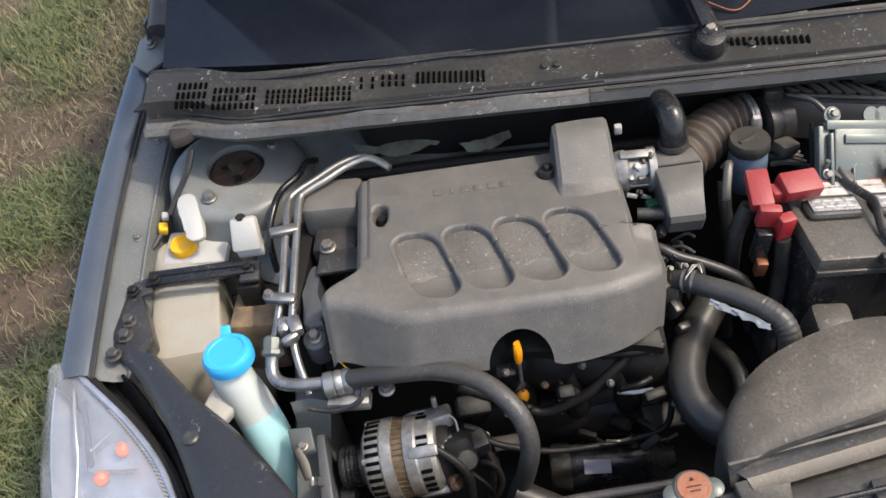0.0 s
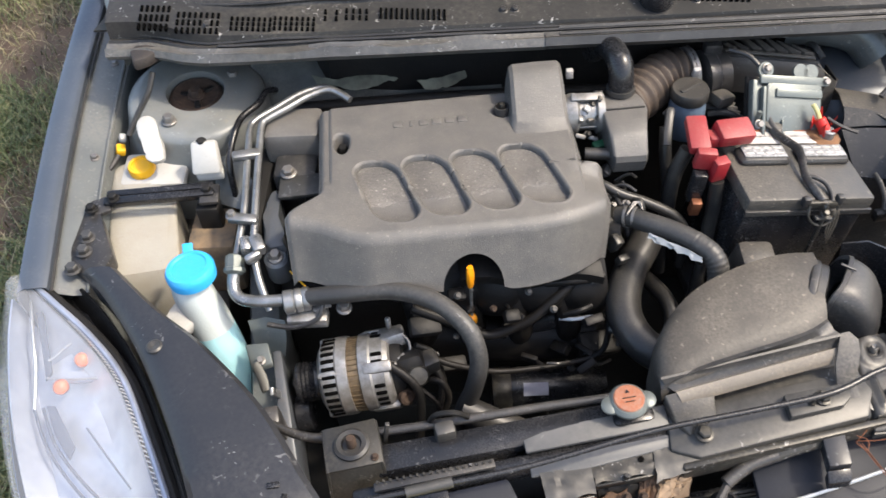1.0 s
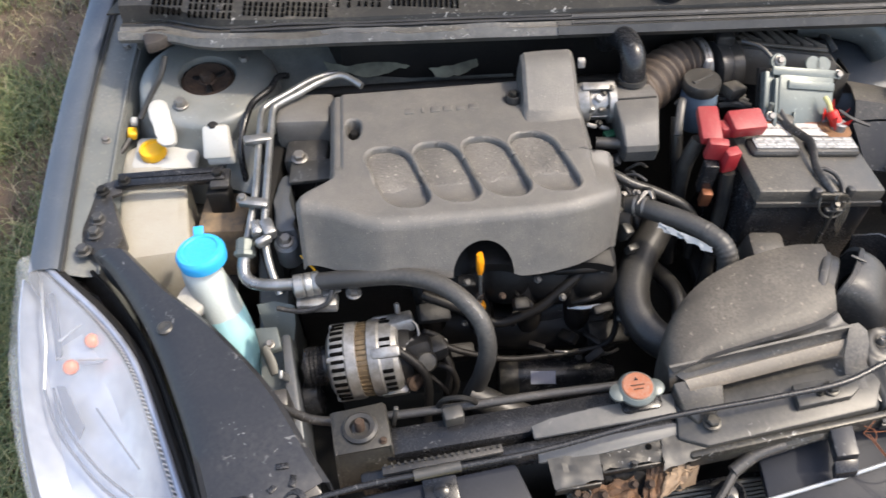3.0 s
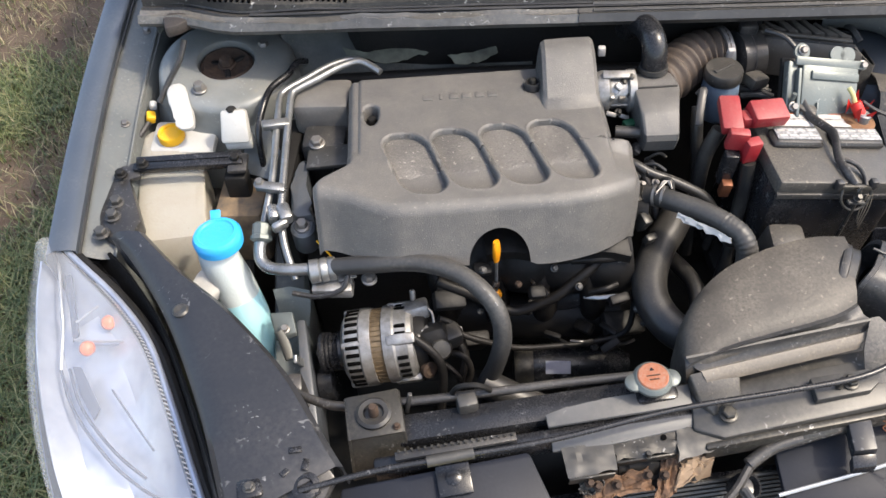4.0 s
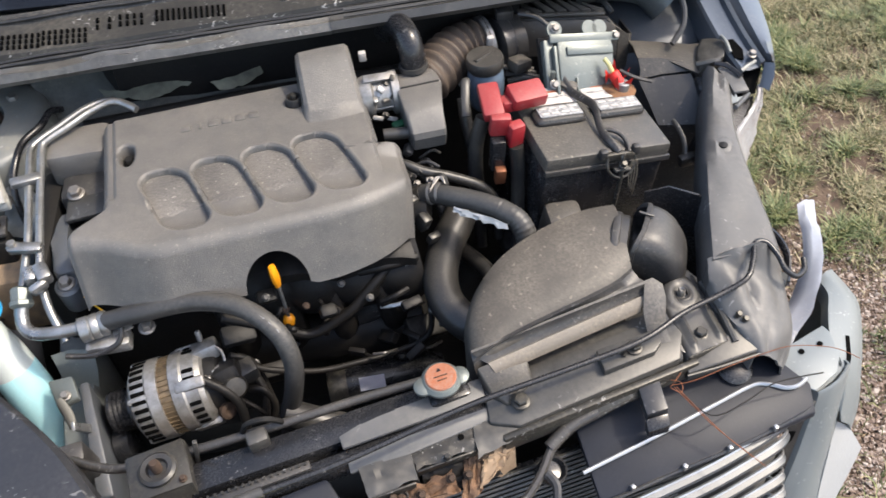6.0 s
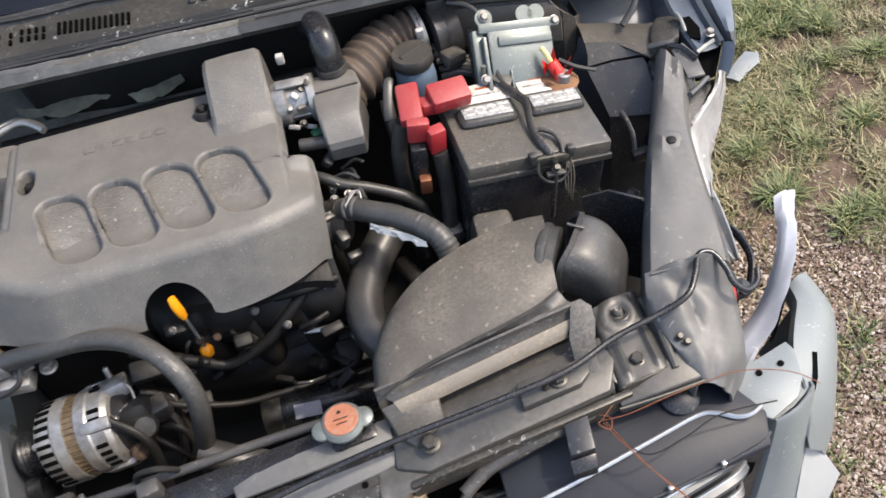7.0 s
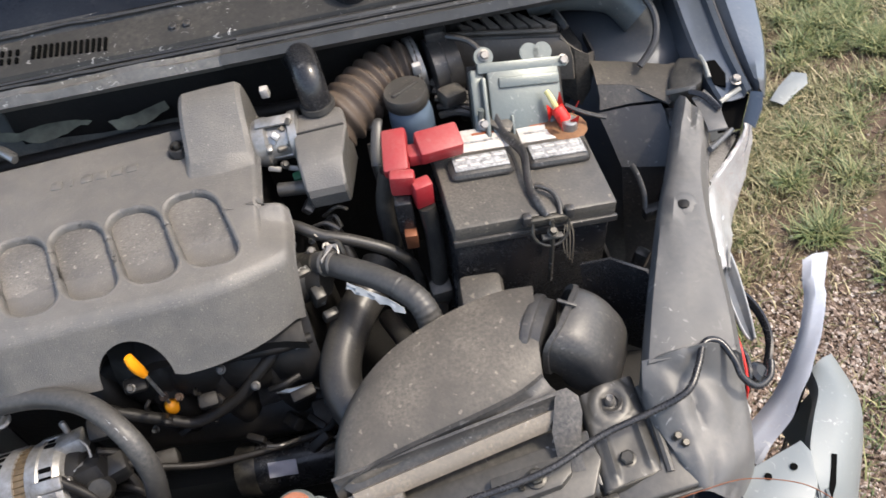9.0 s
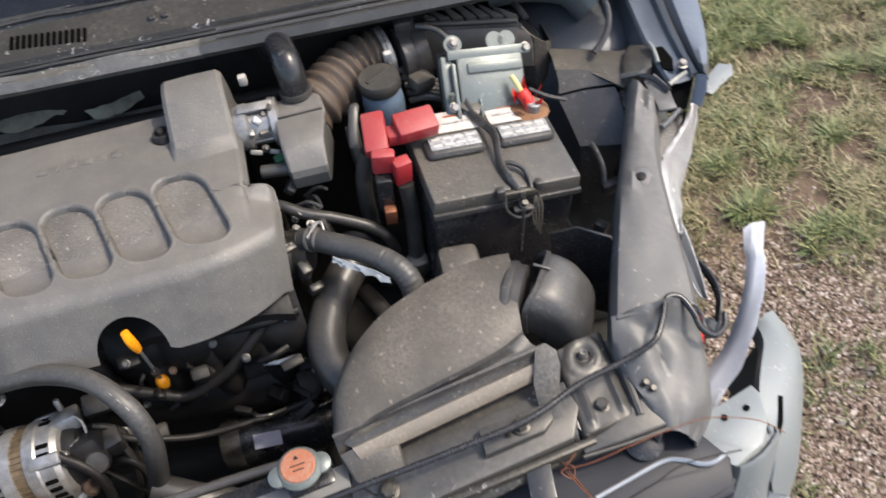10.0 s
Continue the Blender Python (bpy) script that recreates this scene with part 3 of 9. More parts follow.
    part("torn_skin", sheet(torn, 0.0015), M_WHITESKIN, car, "torn and creased bare fender skin", sharp=25)
    part("lamp_bracket", slab([(0.613, 0.350, 0.793), (0.634, 0.355, 0.797), (0.640, 0.324, 0.795), (0.635, 0.303, 0.793), (0.633, 0.284, 0.790), (0.609, 0.290, 0.788), (0.614, 0.312, 0.790)], (0, 0, -0.004), 0.001), M_SHEET, car, "bent grey lamp bracket")
    part("bracket_fold", tube([(0.612, 0.356, 0.800), (0.626, 0.340, 0.800), (0.634, 0.312, 0.797)], 0.004, 8, flat=0.5), M_BLACKC, car)
    part("bracket_stay", tube([(0.606, 0.275, 0.770), (0.628, 0.290, 0.765), (0.650, 0.305, 0.762)], 0.004, 10), M_SLATE, car)
    part("apron_bolt", bolt((0.669, 0.342, 0.808), (0.1, -0.2, 1), 0.006, 0.006), M_BOLT, car)
    apron = []
    for i in range(13):
        t = i / 12
        p = V((0.638, 0.335, 0.750)).lerp(V((0.746, 0.93, 0.836)), t)
        apron.append([p + V(d) for d in ((0.0, 0, 0.0), (-0.03, 0, -0.05), (-0.05, 0, -0.16), (-0.055, 0, -0.40))])
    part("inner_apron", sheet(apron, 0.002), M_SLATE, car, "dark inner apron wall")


def strut_tower(at, nuts, paint):
    prof = [(0.162, -0.30), (0.152, -0.16), (0.143, -0.11), (0.132, -0.065), (0.124, -0.030), (0.121, -0.014), (0.117, -0.007), (0.110, -0.003), (0.095, -0.0005), (0.075, 0.0005), (0.060, 0.001), (0.0545, 0.0018), (0.0515, 0.001), (0.0505, -0.006), (0.049, -0.02), (0.03, -0.022), (0.001, -0.022)]
    ax = V((0.06, -0.10, 1)).normalized()
    t = part("strut_tower", lathe(at, ax, prof, 48), paint, car, "pressed steel strut tower with open mount")
    part("mount_rubber", lathe(V(at) - ax * 0.022, ax, [(0.047, 0), (0.047, 0.012), (0.040, 0.017), (0.028, 0.011), (0.001, 0.011)], 32), M_RUST, t)
    part("mount_nut", bolt(V(at) - ax * 0.012, ax, 0.012, 0.014), M_RUST, t)
    for k in range(3):
        a = 0.6 + k * 2.1
        part("mount_rib", box(V(at) + V((0.027 * math.cos(a), 0.027 * math.sin(a), -0.012)), (0.022, 0.010, 0.010), (0, 0, math.degrees(a)), 0.002), M_DARK, t)
    for p in nuts:
        part("tower_nut", bolt(p, ax, 0.0095, 0.012), M_BOLT, t)


def slot_height(b):
    """The height of the cowl panel's slotted stretch."""
    return 0.916 + 0.24 * (b - 0.600)


def cowl():
    lip, panel, vents = [], [], []
    for i in range(41):
        a = -0.80 + 1.42 * i / 40
        sag = 0.010 * ease((-0.45 - a) / 0.35)
        b0 = 0.573 + 0.015 * ease((-0.5 - a) / 0.3) + 0.030 * ease((-0.62 - a) / 0.12)
        z0 = 0.900 - sag
        roll = (0.007 * noise.noise((a * 9, 3, 1)) + 0.003 * noise.noise((a * 31, 3, 6))) * ease((-0.05 - a) / 0.2)
        lip.append([C(a, b0 - 0.004, z0 - 0.008), C(a, b0 - 0.010, z0 + 0.001), C(a, b0 - 0.006 + roll, z0 + 0.008 + roll), C(a, b0 + 0.003, z0 + 0.004 - roll), C(a, b0 + 0.008, z0 + 0.008 + roll), C(a, b0 + 0.013, z0 - 0.002)])
        wob = 0.003 * noise.noise((a * 9, 0, 7))
        panel.append([C(a, b0 + 0.012, z0 - 0.014), C(a, b0 + 0.014, z0 + 0.002), C(a, b0 + 0.019, z0 + 0.008 + wob), C(a, b0 + 0.025, z0 + 0.006), C(a, b0 + 0.029, z0 + 0.002 + wob)]
                     + [C(a, b0 + d, slot_height(b0 + d) + 0.001 * noise.noise((a * 30, d * 40, 2))) for d in (0.034, 0.044, 0.056, 0.068, 0.080, 0.092)] + [C(a, b0 + 0.098, 0.939), C(a, b0 + 0.105, 0.944)])
    half = 21
    part("hood_seal", sheet(lip[:half + 1], 0.004), M_SEAL, car, "worn rubber hood seal")
    part("cowl_rail", sheet([[p + V((0, -0.002, 0.002)) for p in r] for r in lip[half:]], 0.004), M_STEEL, car, "grey steel cowl rail")
    part("cowl_panel", sheet(panel, 0.003), M_COWL, car, "dusty black cowl panel with air slots")
    # air slots: near-black boxes on the uncut panel paint the shade inside them
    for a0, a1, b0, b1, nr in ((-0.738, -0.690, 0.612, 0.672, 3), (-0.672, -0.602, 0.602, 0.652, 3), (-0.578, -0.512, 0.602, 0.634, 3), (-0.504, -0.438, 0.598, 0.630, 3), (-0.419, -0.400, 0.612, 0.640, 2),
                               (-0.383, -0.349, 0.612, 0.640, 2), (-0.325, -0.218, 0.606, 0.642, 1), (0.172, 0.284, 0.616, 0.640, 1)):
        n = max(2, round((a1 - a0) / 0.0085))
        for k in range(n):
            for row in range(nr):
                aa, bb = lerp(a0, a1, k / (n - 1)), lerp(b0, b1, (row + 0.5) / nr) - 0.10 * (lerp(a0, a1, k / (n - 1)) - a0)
                part("air_slot", box(C(aa, bb + 0.012, slot_height(bb + 0.012) + 0.0036), (0.0040, (b1 - b0) / nr * 0.62, 0.006), (14, 0, YAW), 0), M_HOLE_SHADE, car)
    for d, dz, r, m, n0, n1 in ((0.017, 0.010, 0.0032, M_RUBBER, -0.60, 0.60), (0.028, 0.009, 0.0028, M_RUBBER, -0.76, 0.60), (-0.004, 0.004, 0.0026, M_RUBBER, -0.68, -0.03), (0.004, 0.010, 0.0030, M_STEEL, -0.03, 0.60), (-0.008, 0.003, 0.0040, M_STEEL, -0.03, 0.60), (0.019, 0.012, 0.0045, M_STEEL, -0.03, 0.60), (0.094, 0.040, 0.0035, M_RUBBER, -0.76, 0.60)):
        pts = []
        for i in range(40):
            a = lerp(n0, n1, i / 39)
            w = 0.0035 * noise.noise((a * 11, d * 90, 2)) * ease((0.0 - a) / 0.25) + 0.0008 * noise.noise((a * 60, d * 90, 5))
            sag, back = 0.010 * ease((-0.45 - a) / 0.35), 0.015 * ease((-0.5 - a) / 0.3) + 0.030 * ease((-0.62 - a) / 0.12)
            pts.append(C(a, 0.573 + back + d + w, 0.9015 - sag + dz + abs(w) * 0.8))
        part("cowl_ridge", tube(pts, r, 6, 0), m, car)
    for p, q in (((0.442, 0.542, 0.905), (0.492, 0.560, 0.912)), ((0.492, 0.560, 0.912), (0.496, 0.527, 0.906)), ((0.508, 0.558, 0.912), (0.503, 0.524, 0.906)), ((0.508, 0.558, 0.912), (0.530, 0.516, 0.905)), ((0.530, 0.516, 0.905), (0.514, 0.492, 0.900))):
        part("end_brace", tube([p, q], 0.0035, 8, 0), M_SEAL, car, "grey brace at the cowl's end")
    part("gasket", tube([(-0.624, 0.704, 0.86), (-0.638, 0.68, 0.835), (-0.661, 0.662, 0.81), (-0.683, 0.636, 0.785)], 0.005, 8), M_RUBBER, car)
    part("rubber_corner", slab([(-0.654, 0.724, 0.9), (-0.633, 0.744, 0.9), (-0.6, 0.74, 0.9), (-0.596, 0.711, 0.9), (-0.623, 0.691, 0.9), (-0.645, 0.683, 0.9)], (0, 0, -0.022), 0.006), mat("brown_aged_rubber", (0.028, 0.024, 0.022), 0.6, dust=(0.14, 0.11, 0.09), dust_amount=0.25), car, "brownish aged rubber corner")
    for a in (-0.62, -0.12, -0.10, 0.2):
        part("cowl_clip", bolt(C(a, 0.632, 0.926), (0, -0.3, 1), 0.006, 0.005), M_BLACK, car)
    wall = [[C(-0.83 + 1.5 * i / 30, b + (0.20 * ease((abs(-0.745 + 1.5 * i / 30) - 0.36) / 0.08) if z < 0.9 else 0), z) for b, z in ((0.66, 0.905), (0.655, 0.865), (0.64, 0.80), (0.66, 0.68), (0.64, 0.55), (0.60, 0.25))] for i in range(31)]
    part("firewall", sheet(wall, 0.003), M_DARK, car, "dark grimy firewall")
    pale = mat("pale_insulation", (0.15, 0.155, 0.115), 0.8, second=(0.06, 0.06, 0.05), amount=0.9, scale=30)
    for top, low in (([(-0.359, 0.714), (-0.320, 0.690), (-0.290, 0.692), (-0.240, 0.690), (-0.198, 0.697), (-0.173, 0.694)], [(-0.350, 0.696), (-0.313, 0.680), (-0.279, 0.665), (-0.253, 0.668), (-0.212, 0.680), (-0.173, 0.684)]), ([(-0.174, 0.652), (-0.137, 0.651), (-0.108, 0.658), (-0.086, 0.662)], [(-0.163, 0.640), (-0.131, 0.634), (-0.103, 0.646), (-0.083, 0.657)])):
        up = smooth_path([(x, y, 0.802) for x, y in top], 4)
        dn = smooth_path([(x, y, 0.790) for x, y in low], 4)
        rows = [[a + V((0, 0.004, 0.002)) * noise.noise((i * 0.9, 1, 0)), a.lerp(b, 0.5) + V((0, 0, 0.003)), b + V((0, 0.005, 0.002)) * noise.noise((i * 1.1, 5, 0))] for i, (a, b) in enumerate(zip(up, dn))]
        part("heat_shield", sheet(rows, 0.002), pale, car, "pale ragged insulation on the firewall")
    apron = [[V((-0.475, 0.790, 0.830)), V((-0.462, 0.755, 0.785)), V((-0.462, 0.715, 0.745)), V((-0.465, 0.690, 0.700))], [V((-0.40, 0.785, 0.828)), V((-0.395, 0.745, 0.790)), V((-0.392, 0.712, 0.752)), V((-0.40, 0.69, 0.70))], [V((-0.32, 0.770, 0.825)), V((-0.315, 0.735, 0.795)), V((-0.310, 0.700, 0.765)), V((-0.31, 0.68, 0.70))], [V((-0.20, 0.750, 0.825)), V((-0.20, 0.715, 0.800)), V((-0.20, 0.690, 0.772)), V((-0.20, 0.67, 0.70))], [V((-0.02, 0.725, 0.825)), V((-0.02, 0.690, 0.800)), V((-0.02, 0.660, 0.772)), V((-0.02, 0.64, 0.70))]]
    part("bulkhead_panel", sheet(apron, 0.002), mat("grimy_bay_paint", (0.085, 0.088, 0.078), 0.5, second=(0.03, 0.03, 0.027), amount=0.9, scale=18, dust=(0.2, 0.18, 0.14), dust_amount=0.4), car, "grimy olive grey bulkhead panel")
    part("bulkhead_rail", tube([C(-0.50, 0.612, 0.755), C(-0.2, 0.612, 0.765), C(0.15, 0.612, 0.765)], 0.012, 10), M_DARK, car)


def windscreen():
    rows = []
    for i in range(13):
        a = -0.78 + 1.40 * i / 12
        bow = 0.06 * ((a + 0.085) / 0.70) ** 2
        rows.append([C(a, 0.672 + bow + 1.0 * t, 0.940 + 0.53 * t) for t in (0, 0.2, 0.4, 0.6, 0.8, 1.0)])
    w = part("windscreen", sheet(rows, 0.005), M_GLASS, car, "dark tinted windscreen reflecting the sky")
    part("sticker", lathe(C(-0.655, 0.870, 1.028), (0, -0.46, 0.88), [(0.040, 0), (0.040, 0.0015), (0.036, 0.0015), (0.036, 0)], 32), M_LABEL, w, "round white sticker outline")
    roof = [[C(-0.085 + w_ * 0.64, 1.66 + 1.45 * t, 1.465 + 0.06 * math.sin(t * 2.6) - 0.03 * w_ * w_) for t in (0, 0.15, 0.3, 0.5, 0.7, 0.85, 1.0)] for w_ in (-1, -0.8, -0.4, 0, 0.4, 0.8, 1)]
    part("roof", sheet(roof, 0.003), M_PAINT, car)
    rear = [[C(-0.085 + w_ * (0.64 + 0.05 * t), 3.11 + 0.55 * t, 1.42 - 0.45 * t) for t in (0, 0.5, 1.0)] for w_ in (-1, 0, 1)]
    part("rear_window", sheet(rear, 0.004), M_GLASS, car)
    boot = [[C(-0.085 + w_ * 0.76, b_, z) for b_, z in ((3.66, 0.97), (4.05, 0.96), (4.12, 0.90), (4.16, 0.55), (4.12, 0.25))] for w_ in (-1, 0, 1)]
    part("boot_lid", sheet(boot, 0.003), M_PAINT, car)
    for s in (-1, 1):
        c0, c1 = C(-0.085 + s * 0.735, 0.88, 0.93), C(-0.085 + s * 0.64, 1.68, 1.45)
        part("pillar", tube([c0, c0.lerp(c1, 0.5) + V((0, 0, 0.02)), c1], 0.035, 10), M_BLACK if s < 0 else M_PAINT, car)
        flank = [[C(-0.085 + s * (0.80 + 0.03 * math.sin(t * 3.1) - (0.02 if z > 0.9 else 0)), 0.90 + 3.2 * t, z) for z in (0.94, 0.80, 0.55, 0.25)] for t in (0, 0.2, 0.4, 0.6, 0.8, 1.0)]
        part("door", sheet(flank, 0.003), M_PAINT, car)
        pane = [[C(-0.085 + s * 0.775, 1.0 + 2.3 * t, 0.94), C(-0.085 + s * 0.64, min(max(1.0 + 2.3 * t, 1.68), 3.1), 1.44)] for t in (0, 0.3, 0.6, 1.0)]
        part("side_window", sheet(pane, 0.004), M_GLASS, car)
    # back of the bay's shell, closing the cabin
    part("floor_pan", box((-0.05, 0.35, 0.20), (1.45, 1.0, 0.02), (0, 0, YAW), 0.003), M_DARK, car, "dark grimy splash tray")


left_fender()
right_fender()
strut_tower((-0.566, 0.712, 0.803), [(-0.609, 0.639, 0.800), (-0.500, 0.748, 0.795)], M_TOWER)
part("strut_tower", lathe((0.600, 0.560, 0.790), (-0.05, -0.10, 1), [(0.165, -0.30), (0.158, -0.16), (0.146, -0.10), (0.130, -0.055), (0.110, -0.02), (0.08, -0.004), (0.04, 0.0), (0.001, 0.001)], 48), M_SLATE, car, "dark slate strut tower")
part("side_duct", tube([(0.47, 0.60, 0.835), (0.53, 0.585, 0.842), (0.59, 0.56, 0.835), (0.62, 0.53, 0.81)], lambda t: 0.026 + 0.012 * t, 18, 8, flat=1.3), M_BAY, car, "smooth slate-grey moulded duct")
cowl()
windscreen()


def hood():
    """The opened hood, hinged at the cowl, its underside towards the bay."""
    h = thing("hood", C(-0.085, 0.93, 0.93), "opened blue-grey hood standing over the bay", "hood")
    lift = radians(HOOD)

    def H(a, d, up=0.0):
        k = C(a, 0.93 - d * math.cos(lift) + up * math.sin(lift), 0.95 + d * math.sin(lift) + up * math.cos(lift))
        return k

    skin = []
    for i in range(15):
        d = 1.02 * i / 14
        w = 0.70 + 0.05 * ease(d / 0.8) - 0.10 * ease((d - 0.75) / 0.27) ** 2
        skin.append([H(-0.085 + w * f, d, 0.025 * (1 - f * f)) for f in (-1, -0.85, -0.6, -0.3, 0, 0.3, 0.6, 0.85, 1)])
    part("skin", sheet(skin, 0.003), M_PAINT, h)
    for a0, a1 in ((-0.085, -0.085), (-0.65, -0.45), (0.48, 0.28)):
        part("inner_rib", tube([H(a0, 0.06, -0.012), H(lerp(a0, a1, 0.5), 0.5, -0.004), H(a1, 0.95, -0.012)], 0.035, 8, flat=0.4), M_PAINT, h)
    for d in (0.05, 0.95):
        part("inner_rib", tube([H(-0.72, d, -0.010), H(-0.085, d, 0.002), H(0.55, d, -0.010)], 0.035, 8, flat=0.4), M_PAINT, h)


def hinge():
    h = part("hood_hinge", slab([C(-0.90, 0.86, 0.880), C(-0.865, 0.83, 0.878), C(-0.83, 0.86, 0.885), C(-0.80, 0.95, 0.905), C(-0.84, 0.98, 0.905), C(-0.90, 0.92, 0.895)], (0, 0, -0.006), 0.0015), M_BAY, car, "bare grey hood hinge bracket")
    for a, b in ((-0.87, 0.90), (-0.835, 0.935)):
        part("hinge_bolt", bolt(C(a, b, 0.895), (0, -0.2, 1), 0.008, 0.008), M_BOLT, h)


def wiper():
    w = thing("wiper_arm", C(0.115, 0.70, 0.94), "black windscreen wiper arm with pivot", "wiper")
    part("pivot", lathe(C(0.135, 0.640, 0.925), (0, -0.4, 1), [(0.030, 0), (0.030, 0.02), (0.022, 0.034), (0.008, 0.036)], 24), M_BLACKC, w)
    part("arm", tube([C(0.135, 0.640, 0.962), C(0.115, 0.70, 1.0), C(0.085, 0.80, 1.05), C(0.02, 1.05, 1.18), C(-0.1, 1.3, 1.27)], 0.013, 8, flat=1.5), M_BLACKC, w)
    part("pivot_bolt", bolt(C(0.135, 0.635, 0.958), (0, -0.4, 1), 0.009, 0.01), M_BOLT, w)


hood()
hinge()
wiper()
solo("stray_wire", tube([C(0.10, 0.72, 0.985), C(0.15, 0.70, 0.965), C(0.19, 0.69, 0.955), C(0.23, 0.72, 0.97), C(0.27, 0.73, 0.975), C(0.34, 0.72, 0.96)], 0.0015, 6), M_WIRE, "thin bare copper wire lying on the cowl", "wire")


# ---------------------------------------------------------------- engine
EX, EY, EN = V((0.9975, -0.0696, -0.0125)), V((0.0698, 0.9974, 0.015)), V((0.0114, -0.0158, 0.9998))
EO = V((-0.183, 0.461, 0.836))


def E(u, v, h=0.0):
    """A place on the engine cover: across, up its slope, and off its face."""
    return EO + EX * u + EY * v + EN * h


def oval(u, v, cu, cv):
    """Distance inside (negative) a slanted rounded slot."""
    lean = 0.30
    x = (u - cu) + lean * (v - cv)
    y = v - cv
    hw, hh, r = 0.036, 0.067, 0.031
    qx, qy = abs(x) - hw + r, abs(y) - hh + r
    return math.hypot(max(qx, 0), max(qy, 0)) + min(max(qx, qy), 0) - r


OVALS = [(-0.071 + 0.075 * k, -0.119 + 0.0033 * k) for k in range(4)]


def engine_cover():
    cover = thing("engine_cover", E(0, -0.02, -0.06), "dusty dark grey plastic engine cover with four slots", "engine cover")
    nu, ns = 420, 290
    back = 0.090

    def left(v):
        return -0.172 - 0.050 * ease((-0.105 - v) / 0.045)

    def right(v):
        return 0.232 + 0.030 * ease((-0.087 - v) / 0.007) - 0.020 * ease((-0.15 - v) / 0.10)

    rows = []
    for i in range(ns + 1):
        row = []
        for j in range(nu + 1):
            k = j / nu
            u_mid = lerp(-0.222, 0.250, k)
            wrap = max(0.0, min(1.0, (u_mid - 0.165) / 0.085))
            # how far the front face hangs down, with the arch over the dipstick
            arch = 0.056 * math.sqrt(max(0.0, 1 - ((u_mid - 0.050) / 0.046) ** 2)) if abs(u_mid - 0.050) < 0.046 else 0
            drop = 0.104 + 0.006 * ease((u_mid - 0.09) / 0.02) - 0.006 * ease((u_mid - 0.10) / 0.14) - 0.014 * wrap ** 3 - arch
            crease = -0.198 + 0.048 * ease((-0.09 - u_mid) / 0.13) + 0.010 * ease((u_mid - 0.13) / 0.10) + 0.034 * wrap ** 2.4
            top = back - crease
            full = 0.036
            s = (top + full) * i / 235 if i <= 235 else top + full + (drop - full) * (i - 235) / (ns - 235)
            if s < top:
                v, h = back - s, 0.0
            else:
                over = s - top
                bend, most = 0.021, 1.12
                ang = min(over / bend, most)
                v = back - top - bend * math.sin(ang)
                h = -bend * (1 - math.cos(ang))
                more = max(0.0, over - most * bend)
                v -= more * math.cos(most)
                h -= more * math.sin(most)
            lo, hi = left(v), right(v)
            u = lerp(lo, hi, k)
            edge = min(u - lo, hi - u)
            h -= 0.010 * (1 - ease(edge / 0.012)) ** 2
            h -= 0.006 * (1 - ease((back - v) / 0.01)) ** 2
            # rounded right shoulder
            h -= 0.020 * wrap ** 2 * ease((-0.085 - v) / 0.03)
            # slots
            for cu, cv in OVALS:
                d = oval(u, v, cu, cv)
                if d < 0.006:
                    h -= 0.0160 * ease((0.0006 - d) / 0.0018) - 0.0007 * math.exp(-((d - 0.0022) / 0.0012) ** 2)
            # step of the upper panel
            step = ease((u - 0.222) / 0.005) * (1 - ease((v + 0.083) / 0.004)) * ease((v + 0.165) / 0.05)
            h -= 0.005 * step
            # shallow side rib beside the hole
            h -= 0.004 * ease((-0.150 - u) / 0.006) * ease((v + 0.10) / 0.02)
            # well of the left fixing
            hu, hv = (u + 0.1355) / 0.014, (v + 0.004) / (0.026 if v < -0.004 else 0.024)
            well = hu * hu + (hv * hv if v < -0.004 else max(0, abs(hv) - 0.45) ** 2 * 3.0)
            h -= 0.022 * (1 - ease((well - 0.75) / 0.35))
            # dimple of the right fixing
            dd = math.hypot(u - 0.126, v - 0.038)
            h -= 0.004 * (1 - ease((dd - 0.014) / 0.003))
            h += 0.0003 * noise.noise((u * 60, v * 60, 1))
            row.append(E(u, v, h))
        rows.append(row)
    part("shell", sheet(rows, 0.003), M_COVER, cover, sharp=50)
    # grained plates lying in the slots
    for cu, cv in OVALS:
        ring, ring2 = [], []
        for k in range(48):
            a = 2 * math.pi * k / 48
            lo_, hi_ = 0.0, 0.12
            for _ in range(22):
                m_ = 0.5 * (lo_ + hi_)
                if oval(cu + m_ * math.cos(a), cv + m_ * math.sin(a), cu, cv) < -0.0003:
                    lo_ = m_
                else:
                    hi_ = m_
            ring.append((lo_ * math.cos(a), lo_ * math.sin(a)))
        # a bowl whose lower end sinks and turns up again, with dried crust over its upper part
        deep = lambda y: -0.0075 - 0.0045 * math.exp(-((y + 0.036) / 0.022) ** 2) + 0.004 * ease((-0.045 - y) / 0.02)
        scale = (1.0, 0.97, 0.9, 0.8, 0.7, 0.58, 0.46, 0.34, 0.22, 0.1, 0.02)
        rows_ = [[E(cu + x, cv + y, -0.017) for x, y in ring]] + [[E(cu + x * f, cv + y * f, deep(y * f) + 0.0008 * (f > 0.99)) for x, y in ring] for f in scale]
        part("slot_plate", rings(rows_), M_COVER, cover)
        low = [(x, max(y, -0.020 + 0.008 * noise.noise((x * 70, cu * 30, 2)))) for x, y in ring]
        rows_ = [[E(cu + x * f, cv + 0.02 + (y - 0.02) * f, deep(0.02 + (y - 0.02) * f) + 0.0005 * (f < 0.95)) for x, y in low] for f in (0.985, 0.94, 0.85, 0.7, 0.5, 0.3, 0.1, 0.02)]
        part("crust", rings(rows_), M_RECESS, cover, "dried crust in a slot")
    # raised duct housing at the rear corner
    prof = []
